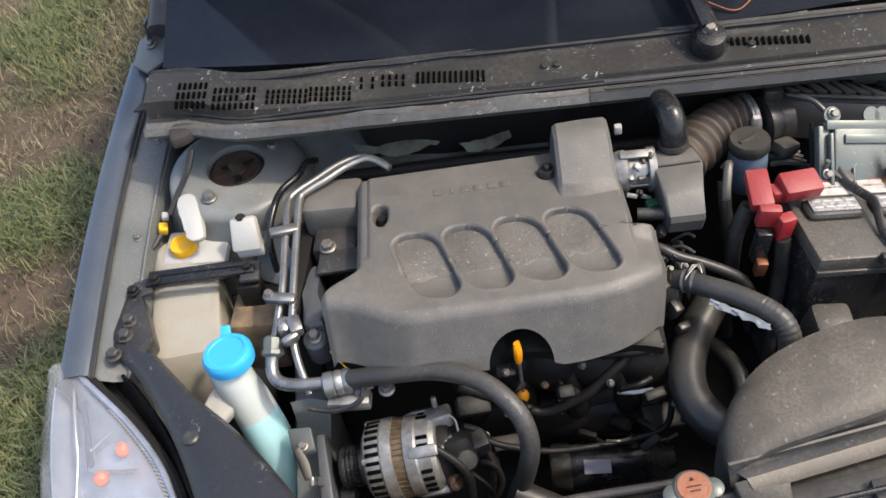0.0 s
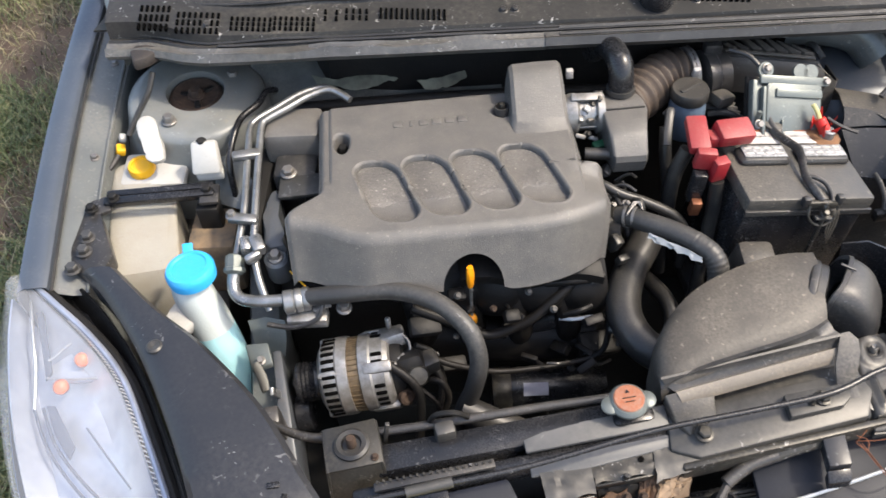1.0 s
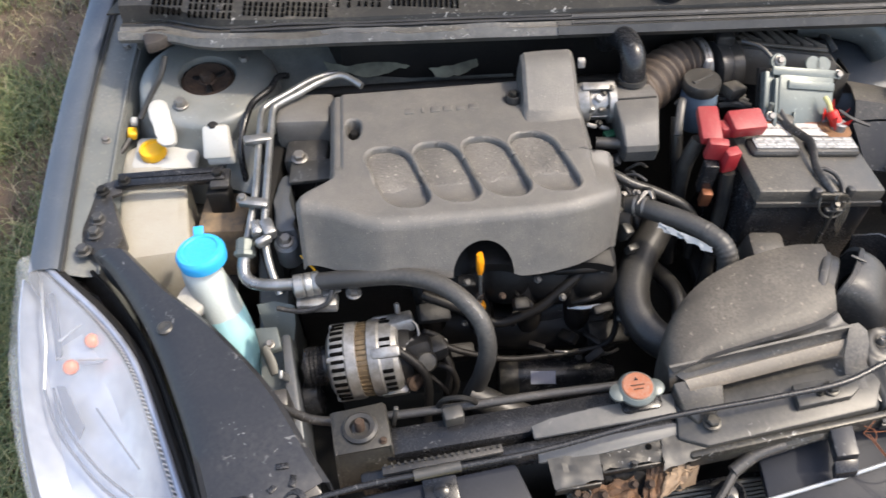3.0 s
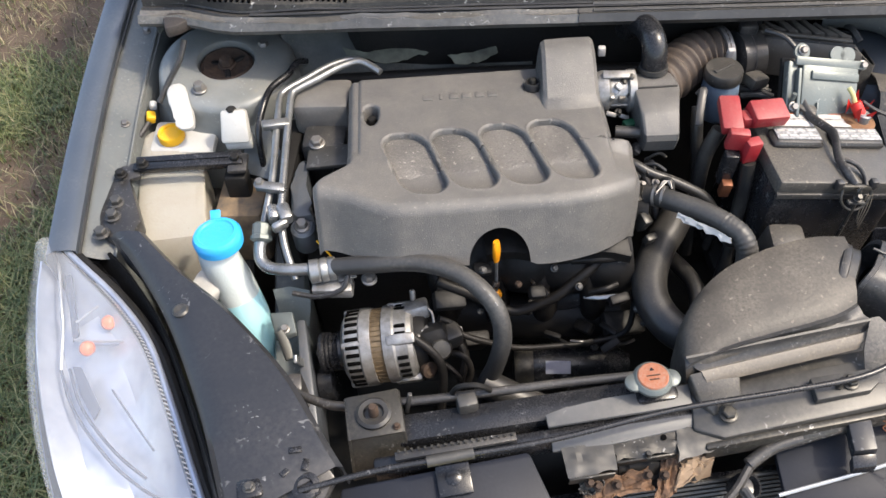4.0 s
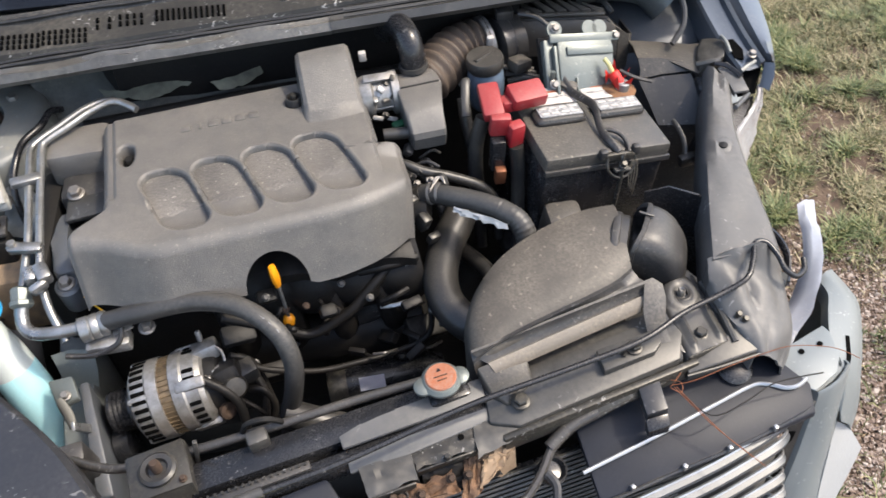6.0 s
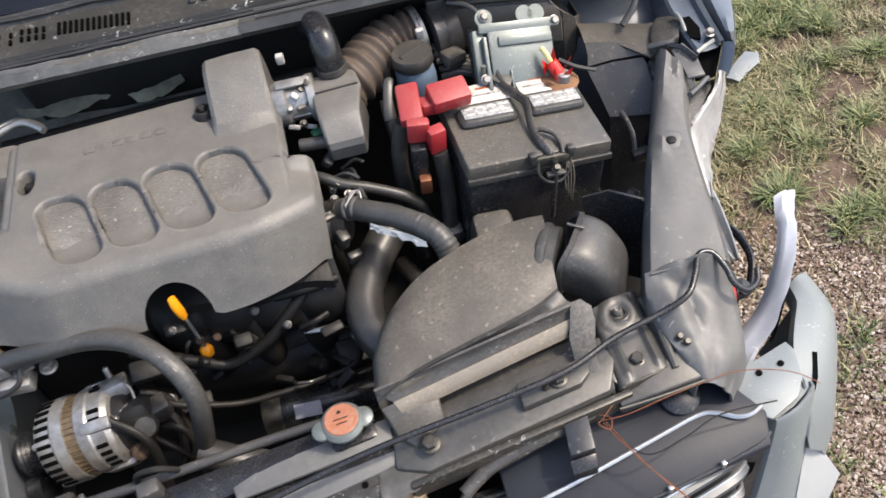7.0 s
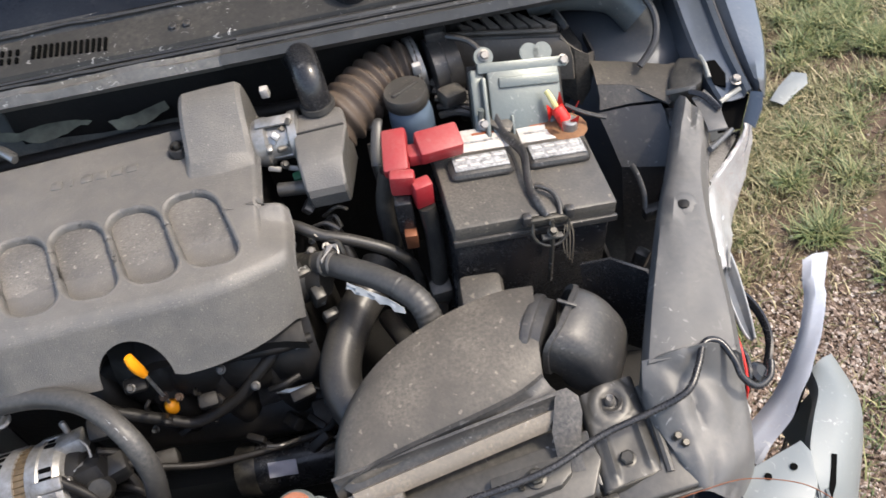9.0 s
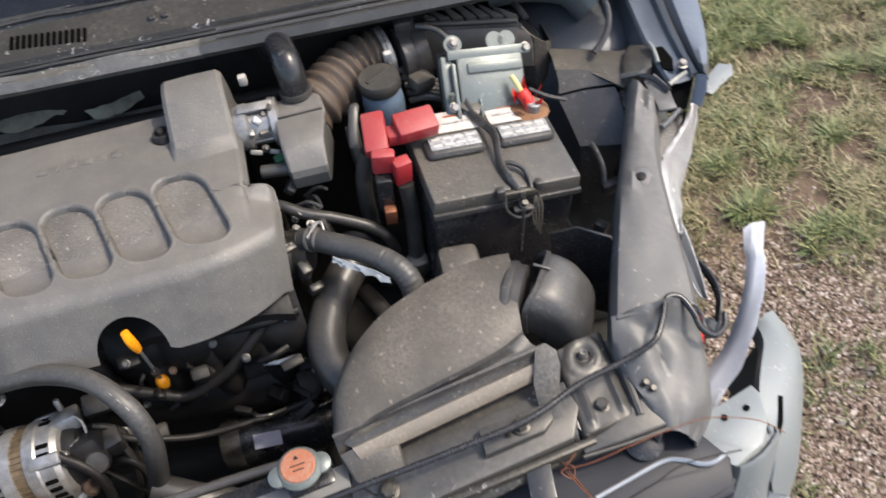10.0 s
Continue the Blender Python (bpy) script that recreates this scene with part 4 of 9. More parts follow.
    for i in range(21):
        t = i / 20
        v = lerp(0.096, -0.040, t)
        rise = 0.056 * (1 - ease((t - 0.12) / 0.86)) - 0.012 * (1 - ease(t / 0.06)) ** 2
        lo, hi = 0.143 - 0.006 * t, right(v) - 0.003
        base = -0.03 if v > 0.08 else -0.006
        k_ = min(1.0, rise / 0.012)
        prof.append([E(lo - 0.006, v, base), E(lo - 0.003, v, rise * 0.5 - 0.002), E(lo, v, rise - 0.005 * k_), E(lo + 0.006, v, rise), E(lerp(lo, hi, 0.5), v, rise + 0.001), E(hi - 0.008, v, rise),
                     E(hi - 0.002, v, rise - 0.006 * k_), E(hi, v, rise * 0.5 - 0.004), E(hi + 0.002, v, base - 0.01)])
    part("raised_housing", rings(prof), M_COVER, cover, "raised housing at the cover's rear corner", sharp=32)
    part("fixing_bolt", bolt(E(-0.1355, 0.0, -0.020), EN, 0.008, 0.010), M_DARK, cover)
    part("fixing_grommet", lathe(E(0.126, 0.038, -0.006), EN, [(0.0135, 0), (0.0135, 0.016), (0.0120, 0.020), (0.0095, 0.020), (0.0085, 0.012), (0.001, 0.012)], 28), M_BLACK, cover)
    part("fixing_bolt", bolt(E(0.126, 0.038, 0.003), EN, 0.0052, 0.012), M_GRIME, cover)
    # raised maker's mark, as plain blocks
    for k in range(6):
        part("mark_block", box(E(-0.044 + 0.0208 * k, 0.028, 0.0020), (0.015 if k != 1 else 0.005, 0.014, 0.005), Matrix((EX, EY, EN)).transposed().to_4x4(), 0.001), M_COVER, cover, "raised block of a moulded mark")


def dipstick():
    d = thing("oil_dipstick", (-0.159, 0.224, 0.60), "oil dipstick with orange plastic loop handle", "dipstick")
    a, b = V((-0.159, 0.222, 0.774)), V((-0.158, 0.229, 0.728))
    part("handle", tube([a + V((0, 0.004, 0.0)), a.lerp(b, 0.35), a.lerp(b, 0.8), b], lambda t: 0.0055 + 0.002 * math.sin(min(1, t * 1.2) * 3.0), 10, flat=0.7), M_ORANGE, d)
    part("rod", tube([b, b + V((0.0, 0.002, -0.05)), b + V((0.0, 0.004, -0.088))], 0.0025, 8), M_ALU, d)
    part("tube_stop", lathe(b + V((-0.001, 0.004, -0.088)), (0, 0.1, 1), [(0.008, -0.008), (0.010, 0), (0.008, 0.008), (0.003, 0.012)], 14), M_ORANGE, d)
    part("guide_tube", tube([b + V((-0.001, 0.004, -0.09)), b + V((0.012, 0.02, -0.15)), b + V((0.02, 0.05, -0.25))], 0.005, 10), M_DARK, d)


def engine():
    e = thing("engine", (-0.18, 0.36, 0.30), "dark oily engine block below its cover", "engine")
    R9 = (0, 0, YAW - 1)
    part("block", box((-0.20, 0.44, 0.46), (0.50, 0.24, 0.34), R9, 0.02), M_DARK, e)
    part("cylinder_head", box((-0.18, 0.44, 0.70), (0.42, 0.22, 0.14), R9, 0.015), M_DARK, e)
    part("oil_pan", box((-0.20, 0.40, 0.26), (0.42, 0.22, 0.10), R9, 0.02), M_DARK, e)
    for k in range(4):
        x = -0.245 + 0.078 * k
        p = V((x, 0.39 - 0.012 * k, 0.71))
        part("intake_runner", tube([p + V((0, 0.02, 0.0)), p + V((0.0, -0.085, -0.03)), p + V((0.01, -0.125, -0.10)), p + V((0.02, -0.09, -0.20)), p + V((0.02, -0.02, -0.24))], 0.021, 12, flat=1.2), M_OILY, e)
    part("plenum", tube([(-0.26, 0.30, 0.54), (-0.1, 0.27, 0.535), (0.05, 0.24, 0.54)], 0.045, 14), M_OILY, e)
    part("runner_flange", box((-0.115, 0.275, 0.665), (0.33, 0.03, 0.05), R9, 0.008), M_OILY, e)
    part("side_cover", box((-0.465, 0.47, 0.60), (0.035, 0.21, 0.34), R9, 0.012), M_DARK, e)
    # mount arm and black throttle pipe at the belt end
    part("mount_arm", slab([(-0.431, 0.464, 0.772), (-0.446, 0.456, 0.772), (-0.454, 0.433, 0.772), (-0.459, 0.4, 0.772), (-0.46, 0.343, 0.772), (-0.451, 0.33, 0.772), (-0.423, 0.331, 0.772), (-0.434, 0.353, 0.772), (-0.435, 0.397, 0.772), (-0.43, 0.444, 0.772)], (0, 0, -0.045), 0.008), M_SLATE, e, "slate-grey cast engine mount arm")
    part("mount_plate", box((-0.395, 0.445, 0.782), (0.07, 0.045, 0.008), (4, -6, YAW), 0.002), M_STEEL, e)
    part("mount_bolt", bolt((-0.412, 0.475, 0.787), (0, -0.1, 1), 0.010, 0.010), M_BOLT, e)
    part("breather_box", box((-0.395, 0.565, 0.79), (0.095, 0.085, 0.06), (-4, 0, YAW), 0.012), M_COVER, e, "dusty plastic breather box")
    part("belt_cover", box((-0.40, 0.50, 0.74), (0.075, 0.06, 0.09), (0, 0, YAW), 0.012), M_BLACK, e)
    part("head_bolt", bolt((-0.444, 0.323, 0.757), (0, -0.2, 1), 0.009, 0.010), M_BOLT, e)
    part("head_lug", lathe((-0.444, 0.323, 0.757), (0, -0.2, 1), [(0.020, -0.05), (0.019, -0.004), (0.015, 0.0), (0.001, 0.0)], 20), M_SLATE, e)
    # throttle body by the cover's rear corner
    tb = part("throttle_body", lathe((0.045, 0.478, 0.822), (0.98, -0.12, 0.0), [(0.030, 0), (0.034, 0.012), (0.034, 0.02), (0.028, 0.024), (0.028, 0.050), (0.035, 0.053), (0.035, 0.064), (0.02, 0.066)], 24), M_ALU, e, "cast aluminium throttle body")
    for k in range(4):
        part("casting_rib", box((0.080, 0.470 - 0.006 * k, 0.858 - 0.014 * k), (0.05, 0.014, 0.005), (20, 0, YAW), 0.0015), M_ALU, tb)
    rng = random.Random(5)
    for k in range(12):
        p = (rng.uniform(0.062, 0.102), rng.uniform(0.435, 0.475), rng.uniform(0.795, 0.858))
        if k % 3:
            part("casting_lug", box(p, (rng.uniform(0.008, 0.018), rng.uniform(0.006, 0.014), rng.uniform(0.006, 0.016)), (rng.uniform(0, 50), rng.uniform(-20, 20), rng.uniform(-40, 40)), 0.002), (M_ALU, M_GRIME, M_CAST)[k % 4 % 3], tb)
        else:
            part("casting_bolt", bolt(p, (0.3, -0.6, 0.7), 0.0045, 0.006), M_GRIME, tb)
    part("green_plug", box((0.093, 0.425, 0.790), (0.022, 0.016, 0.014), (0, 0, 10), 0.003), mat("green_plastic", (0.02, 0.10, 0.05), 0.4), e)
    part("white_plug", box((0.074, 0.552, 0.846), (0.012, 0.011, 0.016), (0, 0, YAW), 0.002), M_LABEL, e)
    part("link_pipe", tube([(0.062, 0.402, 0.80), (0.10, 0.392, 0.80), (0.125, 0.385, 0.80)], 0.0095, 12), M_STEEL, e)
    rng = random.Random(23)
    for k in range(24):
        p = V((rng.uniform(0.045, 0.115), rng.uniform(0.285, 0.385), rng.uniform(0.735, 0.785)))
        if k % 3 == 0:
            q_ = p + V((rng.uniform(0.01, 0.04), rng.uniform(-0.05, 0.02), rng.uniform(-0.015, 0.015)))
            part("sensor_wire", tube([p, p.lerp(q_, 0.5) + V((0.004, 0, 0.010)), q_], rng.uniform(0.002, 0.004), 8), (M_BLACK, M_GRIME, M_HOSE)[k % 5 % 3], e)
        elif k % 3 == 1:
            part("sensor_plug", box(p, (rng.uniform(0.010, 0.022), rng.uniform(0.008, 0.018), rng.uniform(0.008, 0.016)), (rng.uniform(0, 60), rng.uniform(-30, 30), rng.uniform(-60, 60)), 0.003), (M_BLACK, M_STEEL, M_GRIME)[k % 5 % 3], e)
        else:
            part("small_bolt", bolt(p + V((0, 0, 0.006)), (rng.uniform(-0.2, 0.5), -0.5, 0.8), rng.uniform(0.0035, 0.0055), 0.006), (M_BOLT, M_GRIME, M_CAST)[k % 5 % 3], e)
    part("coolant_outlet", lathe((0.045, 0.30, 0.735), (0.9, -0.4, 0.1), [(0.028, 0), (0.03, 0.02), (0.022, 0.03), (0.022, 0.05)], 18), M_DARK, e)
    for p, s in (((0.075, 0.262, 0.735), (0.016, 0.02, 0.03)), ((0.066, 0.285, 0.762), (0.02, 0.012, 0.012)), ((0.083, 0.243, 0.715), (0.02, 0.012, 0.018))):
        part("sensor_plug", box(p, s, (20, 10, 20), 0.003), M_GRIME, e)
    for pts, r in ((((-0.25, 0.235, 0.69), (-0.207, 0.22, 0.672), (-0.169, 0.215, 0.642), (-0.135, 0.21, 0.622), (-0.098, 0.21, 0.630), (-0.06, 0.21, 0.651), (-0.023, 0.22, 0.679), (0.02, 0.24, 0.70)), 0.0085),
                   (((-0.25, 0.19, 0.64), (-0.214, 0.17, 0.626), (-0.174, 0.165, 0.605), (-0.132, 0.165, 0.584), (-0.078, 0.165, 0.576), (-0.014, 0.17, 0.566), (0.042, 0.17, 0.588), (0.055, 0.20, 0.66)), 0.0050),
                   (((-0.04, 0.235, 0.70), (0.01, 0.225, 0.705), (0.05, 0.23, 0.70)), 0.008), (((-0.30, 0.16, 0.66), (-0.26, 0.13, 0.62), (-0.27, 0.10, 0.52)), 0.007),
                   (((-0.255, 0.165, 0.60), (-0.225, 0.15, 0.605), (-0.215, 0.14, 0.57), (-0.235, 0.13, 0.53)), 0.006)):
        part("engine_hose", tube(pts, r, 10), M_OILY, e)
    part("grey_duct", tube([(-0.085, 0.262, 0.552), (-0.05, 0.255, 0.575), (-0.01, 0.245, 0.598), (0.03, 0.235, 0.612)], 0.020, 14), M_BLACK, e, "smooth dark grey duct")
    part("bright_clip", tube([(-0.02, 0.215, 0.628), (0.0, 0.205, 0.634), (0.03, 0.20, 0.640)], 0.0035, 8, flat=0.6), M_CHROME, e)
    for p, s in (((-0.245, 0.19, 0.60), (0.05, 0.03, 0.03)), ((-0.205, 0.20, 0.57), (0.05, 0.024, 0.05)), ((-0.235, 0.215, 0.665), (0.05, 0.03, 0.022)), ((-0.10, 0.205, 0.668), (0.026, 0.02, 0.018)), ((-0.18, 0.235, 0.705), (0.03, 0.02, 0.014)), ((0.045, 0.20, 0.565), (0.07, 0.04, 0.02)), ((0.035, 0.21, 0.53), (0.05, 0.03, 0.03))):
        part("small_bracket", box(p, s, (25, 12, YAW + 15), 0.005), M_DARK, e)
    for p in ((-0.180, 0.222, 0.718), (-0.035, 0.20, 0.675), (0.012, 0.215, 0.545), (-0.225, 0.19, 0.62), (-0.07, 0.222, 0.700), (0.03, 0.225, 0.695)):
        part("small_bolt", bolt(p, (0.1, -0.6, 0.8), 0.0045, 0.005), M_STEEL, e)
    body = []
    for i in range(37):
        x = -0.215 + 0.27 * i / 36
        r_ = 0.010 * abs(math.sin(i * math.pi / 9)) ** 0.6
        y0 = 0.292 - 0.055 * i / 36
        body.append([V((x, y0 + 0.03, 0.735)), V((x, y0 - r_ * 0.6, 0.712)), V((x, y0 - 0.022 - r_, 0.686)), V((x, y0 - 0.030 - r_, 0.655)), V((x, y0 - 0.020 - r_, 0.625)), V((x, y0 + 0.004 - r_, 0.600)), V((x, y0 + 0.03, 0.585))])
    part("manifold_body", sheet(body, 0.003), M_OILY, e, "black ribbed intake manifold", sharp=60)
    rng = random.Random(11)
    for k in range(26):
        x = rng.uniform(-0.24, 0.06)
        p = V((x, 0.222 - 0.20 * (x + 0.2) + rng.uniform(-0.02, 0.02), rng.uniform(0.53, 0.70)))
        if k % 3 == 0:
            q_ = p + V((rng.uniform(-0.05, 0.05), rng.uniform(-0.01, 0.02), rng.uniform(-0.03, 0.03)))
            part("loom_branch", tube([p, p.lerp(q_, 0.5) + V((0, -0.008, 0.008)), q_], rng.uniform(0.002, 0.005), 8), (M_OILY, M_BLACK)[k % 2], e)
        elif k % 3 == 1:
            part("small_bracket", box(p, (rng.uniform(0.012, 0.035), rng.uniform(0.008, 0.02), rng.uniform(0.006, 0.02)), (rng.uniform(0, 60), rng.uniform(-30, 30), rng.uniform(-60, 60)), 0.003), M_OILY, e)
        else:
            part("small_bolt", bolt(p, (rng.uniform(-0.4, 0.4), -0.7, 0.7), rng.uniform(0.003, 0.005), 0.005), (M_GRIME, M_RUST, M_GRIME)[k % 5 % 3], e)
    # lower lip of the manifold, wavy under the cover
    wave = [[V((-0.17 + 0.024 * i, 0.262 - 0.004 * i, 0.722 + 0.008 * math.sin(i * 1.1))) + V(d) for d in ((0, 0.03, 0.012), (0, 0.0, 0.004), (0, -0.012, -0.004), (0, -0.012, -0.02))] for i in range(10)]
    part("manifold_lip", sheet(wave, 0.003), M_OILY, e)
    return e


def starter():
    s = thing("starter_motor", (-0.05, 0.22, 0.40), "black starter motor with small printed labels", "starter motor")
    part("motor_body", lathe((-0.125, 0.215, 0.455), (1, -0.12, 0), [(0.028, 0), (0.038, 0.006), (0.040, 0.03), (0.040, 0.14), (0.033, 0.16), (0.02, 0.19)], 24), M_BLACKC, s)
    part("solenoid", lathe((-0.085, 0.272, 0.505), (1, -0.12, 0), [(0.018, 0), (0.025, 0.005), (0.025, 0.08), (0.018, 0.10)], 20), M_BLACK, s)
    lb = mat("grey_blue_label", (0.36, 0.37, 0.44), 0.5, second=(0.22, 0.22, 0.26), scale=60)
    for x, y, z, r, w in ((-0.062, 0.1835, 0.484, 0.038, 0.042), (-0.044, 0.248, 0.523, 0.024, 0.042)):
        part("label", box((x, y - 0.001, z + 0.002), (w, 0.022, 0.0015), (40, 0, YAW), 0.0004), lb, s, "pale printed label")
    part("end_cap", lathe((-0.127, 0.2155, 0.455), (1, -0.12, 0), [(0.020, -0.006), (0.036, -0.004), (0.0405, 0.004), (0.0405, 0.026), (0.0395, 0.028)], 24), M_GRIME, s)
    part("terminal", bolt((0.035, 0.235, 0.545), (0, -0.3, 1), 0.005, 0.010), M_BOLT, s)


def alternator():
    at, ax = V((-0.345, 0.190, 0.606)), V((0.985, -0.08, 0.11)).normalized()
    al = thing("alternator", at - V((0, 0, 0.07)), "grimy silver alternator with slotted housing and copper windings", "alternator")
    q = V((0, 0, 1)).rotation_difference(ax)

    def ray(a):
        return q @ V((math.cos(a), math.sin(a), 0))

    def turned(name, prof, m, lab=""):
        return part(name, lathe(at, ax, prof, 64), m, al, lab, sharp=28)

    turned("stator", [(0.050, -0.016), (0.0570, -0.014), (0.0570, 0.012), (0.050, 0.014)], M_COPPER, "copper-brown laminated stator")
    for k in range(44):
        d = ray(k * 2 * math.pi / 44)
        part("winding", tube([at + d * 0.0574 - ax * 0.0135, at + d * 0.0574 + ax * 0.0115], 0.0013, 5, 0), M_COPPER, al)
    front = turned("front_housing", [(0.052, -0.009), (0.0605, -0.010), (0.0615, -0.016), (0.0615, -0.026), (0.0595, -0.029), (0.0590, -0.044), (0.056, -0.052), (0.046, -0.058), (0.020, -0.060)], M_ALU, "cast front housing with cooling slots")
    rear = turned("rear_housing", [(0.052, 0.007), (0.0605, 0.008), (0.0615, 0.014), (0.0615, 0.024), (0.0595, 0.027), (0.0585, 0.046), (0.054, 0.053), (0.040, 0.058), (0.012, 0.058)], M_ALU, "cast rear housing with cooling slots")
    for half, c0, long_, n in ((front, -0.0385, 0.021, 30), (rear, 0.0365, 0.017, 30)):
        for k in range(n):
            a = 2 * math.pi * (k + 0.5) / n
            if half is rear and (k % 10) in (3, 4, 8):
                continue
            d = ray(a)
            rot = Matrix((ax, d.cross(ax) * -1, d)).transposed().to_4x4()
            part("slot", box(at + ax * c0 + d * 0.0580, (long_, 0.0062, 0.0068), rot, 0.0018), M_HOLE_SHADE, half)
    # solid cast webs, through-bolts and the terminal block on the rear half
    for a, wide in ((0.55, 0.026), (2.2, 0.020), (3.6, 0.018), (5.1, 0.022)):
        d = ray(a)
        rot = Matrix((ax, d.cross(ax) * -1, d)).transposed().to_4x4()
        part("cast_web", box(at + ax * 0.036 + d * 0.0565, (0.046, wide, 0.014), rot, 0.005), M_ALU, rear)
        part("cast_web", box(at - ax * 0.036 + d * 0.0545, (0.040, wide * 0.6, 0.014), rot, 0.005), M_ALU, front)
        part("through_bolt", bolt(at + ax * 0.058 + d * 0.050, ax, 0.005, 0.006), M_BOLT, rear)
    part("terminal_block", box((-0.288, 0.212, 0.655), (0.042, 0.030, 0.024), (-20, -8, 4), 0.005), M_ALU, al)
    part("terminal_block", box((-0.284, 0.178, 0.640), (0.036, 0.034, 0.022), (-35, -8, 4), 0.006), M_ALU, al)
    part("terminal_stud", lathe((-0.290, 0.226, 0.664), (0, 0.3, 1), [(0.0045, 0), (0.0045, 0.016), (0.003, 0.018)], 12), M_BOLT, al)
    part("terminal_clip", tube([(-0.272, 0.205, 0.668), (-0.264, 0.196, 0.662), (-0.264, 0.182, 0.650), (-0.272, 0.176, 0.646)], 0.0022, 8), M_BOLT, al, "bright wire clip")
    part("rear_cap", lathe(at + ax * 0.050, ax, [(0.046, 0), (0.048, 0.010), (0.044, 0.022), (0.030, 0.028), (0.012, 0.029)], 32), M_DARK, al, "dark oily rear cap")
    part("regulator", box(at + ax * 0.080 + V((0, -0.012, 0.022)), (0.044, 0.044, 0.040), (-30, -10, 4), 0.012), M_DARK, al)
    part("regulator_cap", lathe(at + ax * 0.086 + V((0.0, -0.030, 0.014)), (0.2, -0.7, 0.7), [(0.018, 0), (0.018, 0.010), (0.014, 0.016), (0.004, 0.017)], 20), M_GRIME, al)
    part("copper_brush", lathe(at + ax * 0.066 + V((0, -0.050, -0.010)), (0.5, -0.7, 0.4), [(0.013, -0.004), (0.013, 0.004), (0.008, 0.006), (0.002, 0.004)], 18), M_RUST, al)
    part("plug", box(at + ax * 0.108 + V((0, -0.008, 0.012)), (0.030, 0.034, 0.030), (0, 0, 15), 0.007), M_RUBBER, al)
    for k, (p0, p1, p2) in enumerate((((-0.235, 0.175, 0.63), (-0.222, 0.150, 0.60), (-0.240, 0.120, 0.54)), ((-0.255, 0.19, 0.655), (-0.225, 0.185, 0.625), (-0.215, 0.15, 0.56)), ((-0.26, 0.15, 0.60), (-0.235, 0.13, 0.58), (-0.225, 0.13, 0.52)))):
        part("lead", tube([p0, p1, p2], 0.006 - 0.001 * k, 8), M_OILY, al)
    pul = part("pulley", lathe(at - ax * 0.100, ax, [(0.012, 0), (0.030, 0.001), (0.032, 0.005)] + [(0.032 - 0.003 * (k % 2), 0.007 + 0.0033 * k) for k in range(9)] + [(0.031, 0.038), (0.012, 0.041)], 32), M_BLACKC, al, "black ribbed pulley")
    part("pulley_nut", bolt(at - ax * 0.100, -ax, 0.007, 0.006), M_GRIME, pul)
    part("bracket_strap", box(V((-0.408, 0.240, 0.702)), (0.062, 0.028, 0.022), (6, 0, YAW), 0.004), M_ALU, al)
    part("strap_tab", box(V((-0.385, 0.246, 0.716)), (0.028, 0.012, 0.004), (10, 0, YAW + 20), 0.001), M_ALU, al)
    part("bracket_bolt", bolt((-0.352, 0.238, 0.712), (0.1, -0.2, 1), 0.009, 0.010), M_BOLT, al)
    part("idler", lathe((-0.455, 0.17, 0.55), ax, [(0.01, 0), (0.026, 0.002), (0.028, 0.004), (0.028, 0.026), (0.02, 0.03)], 24), M_BLACKC, al)


engine_cover()
dipstick()
engine()
starter()
alternator()


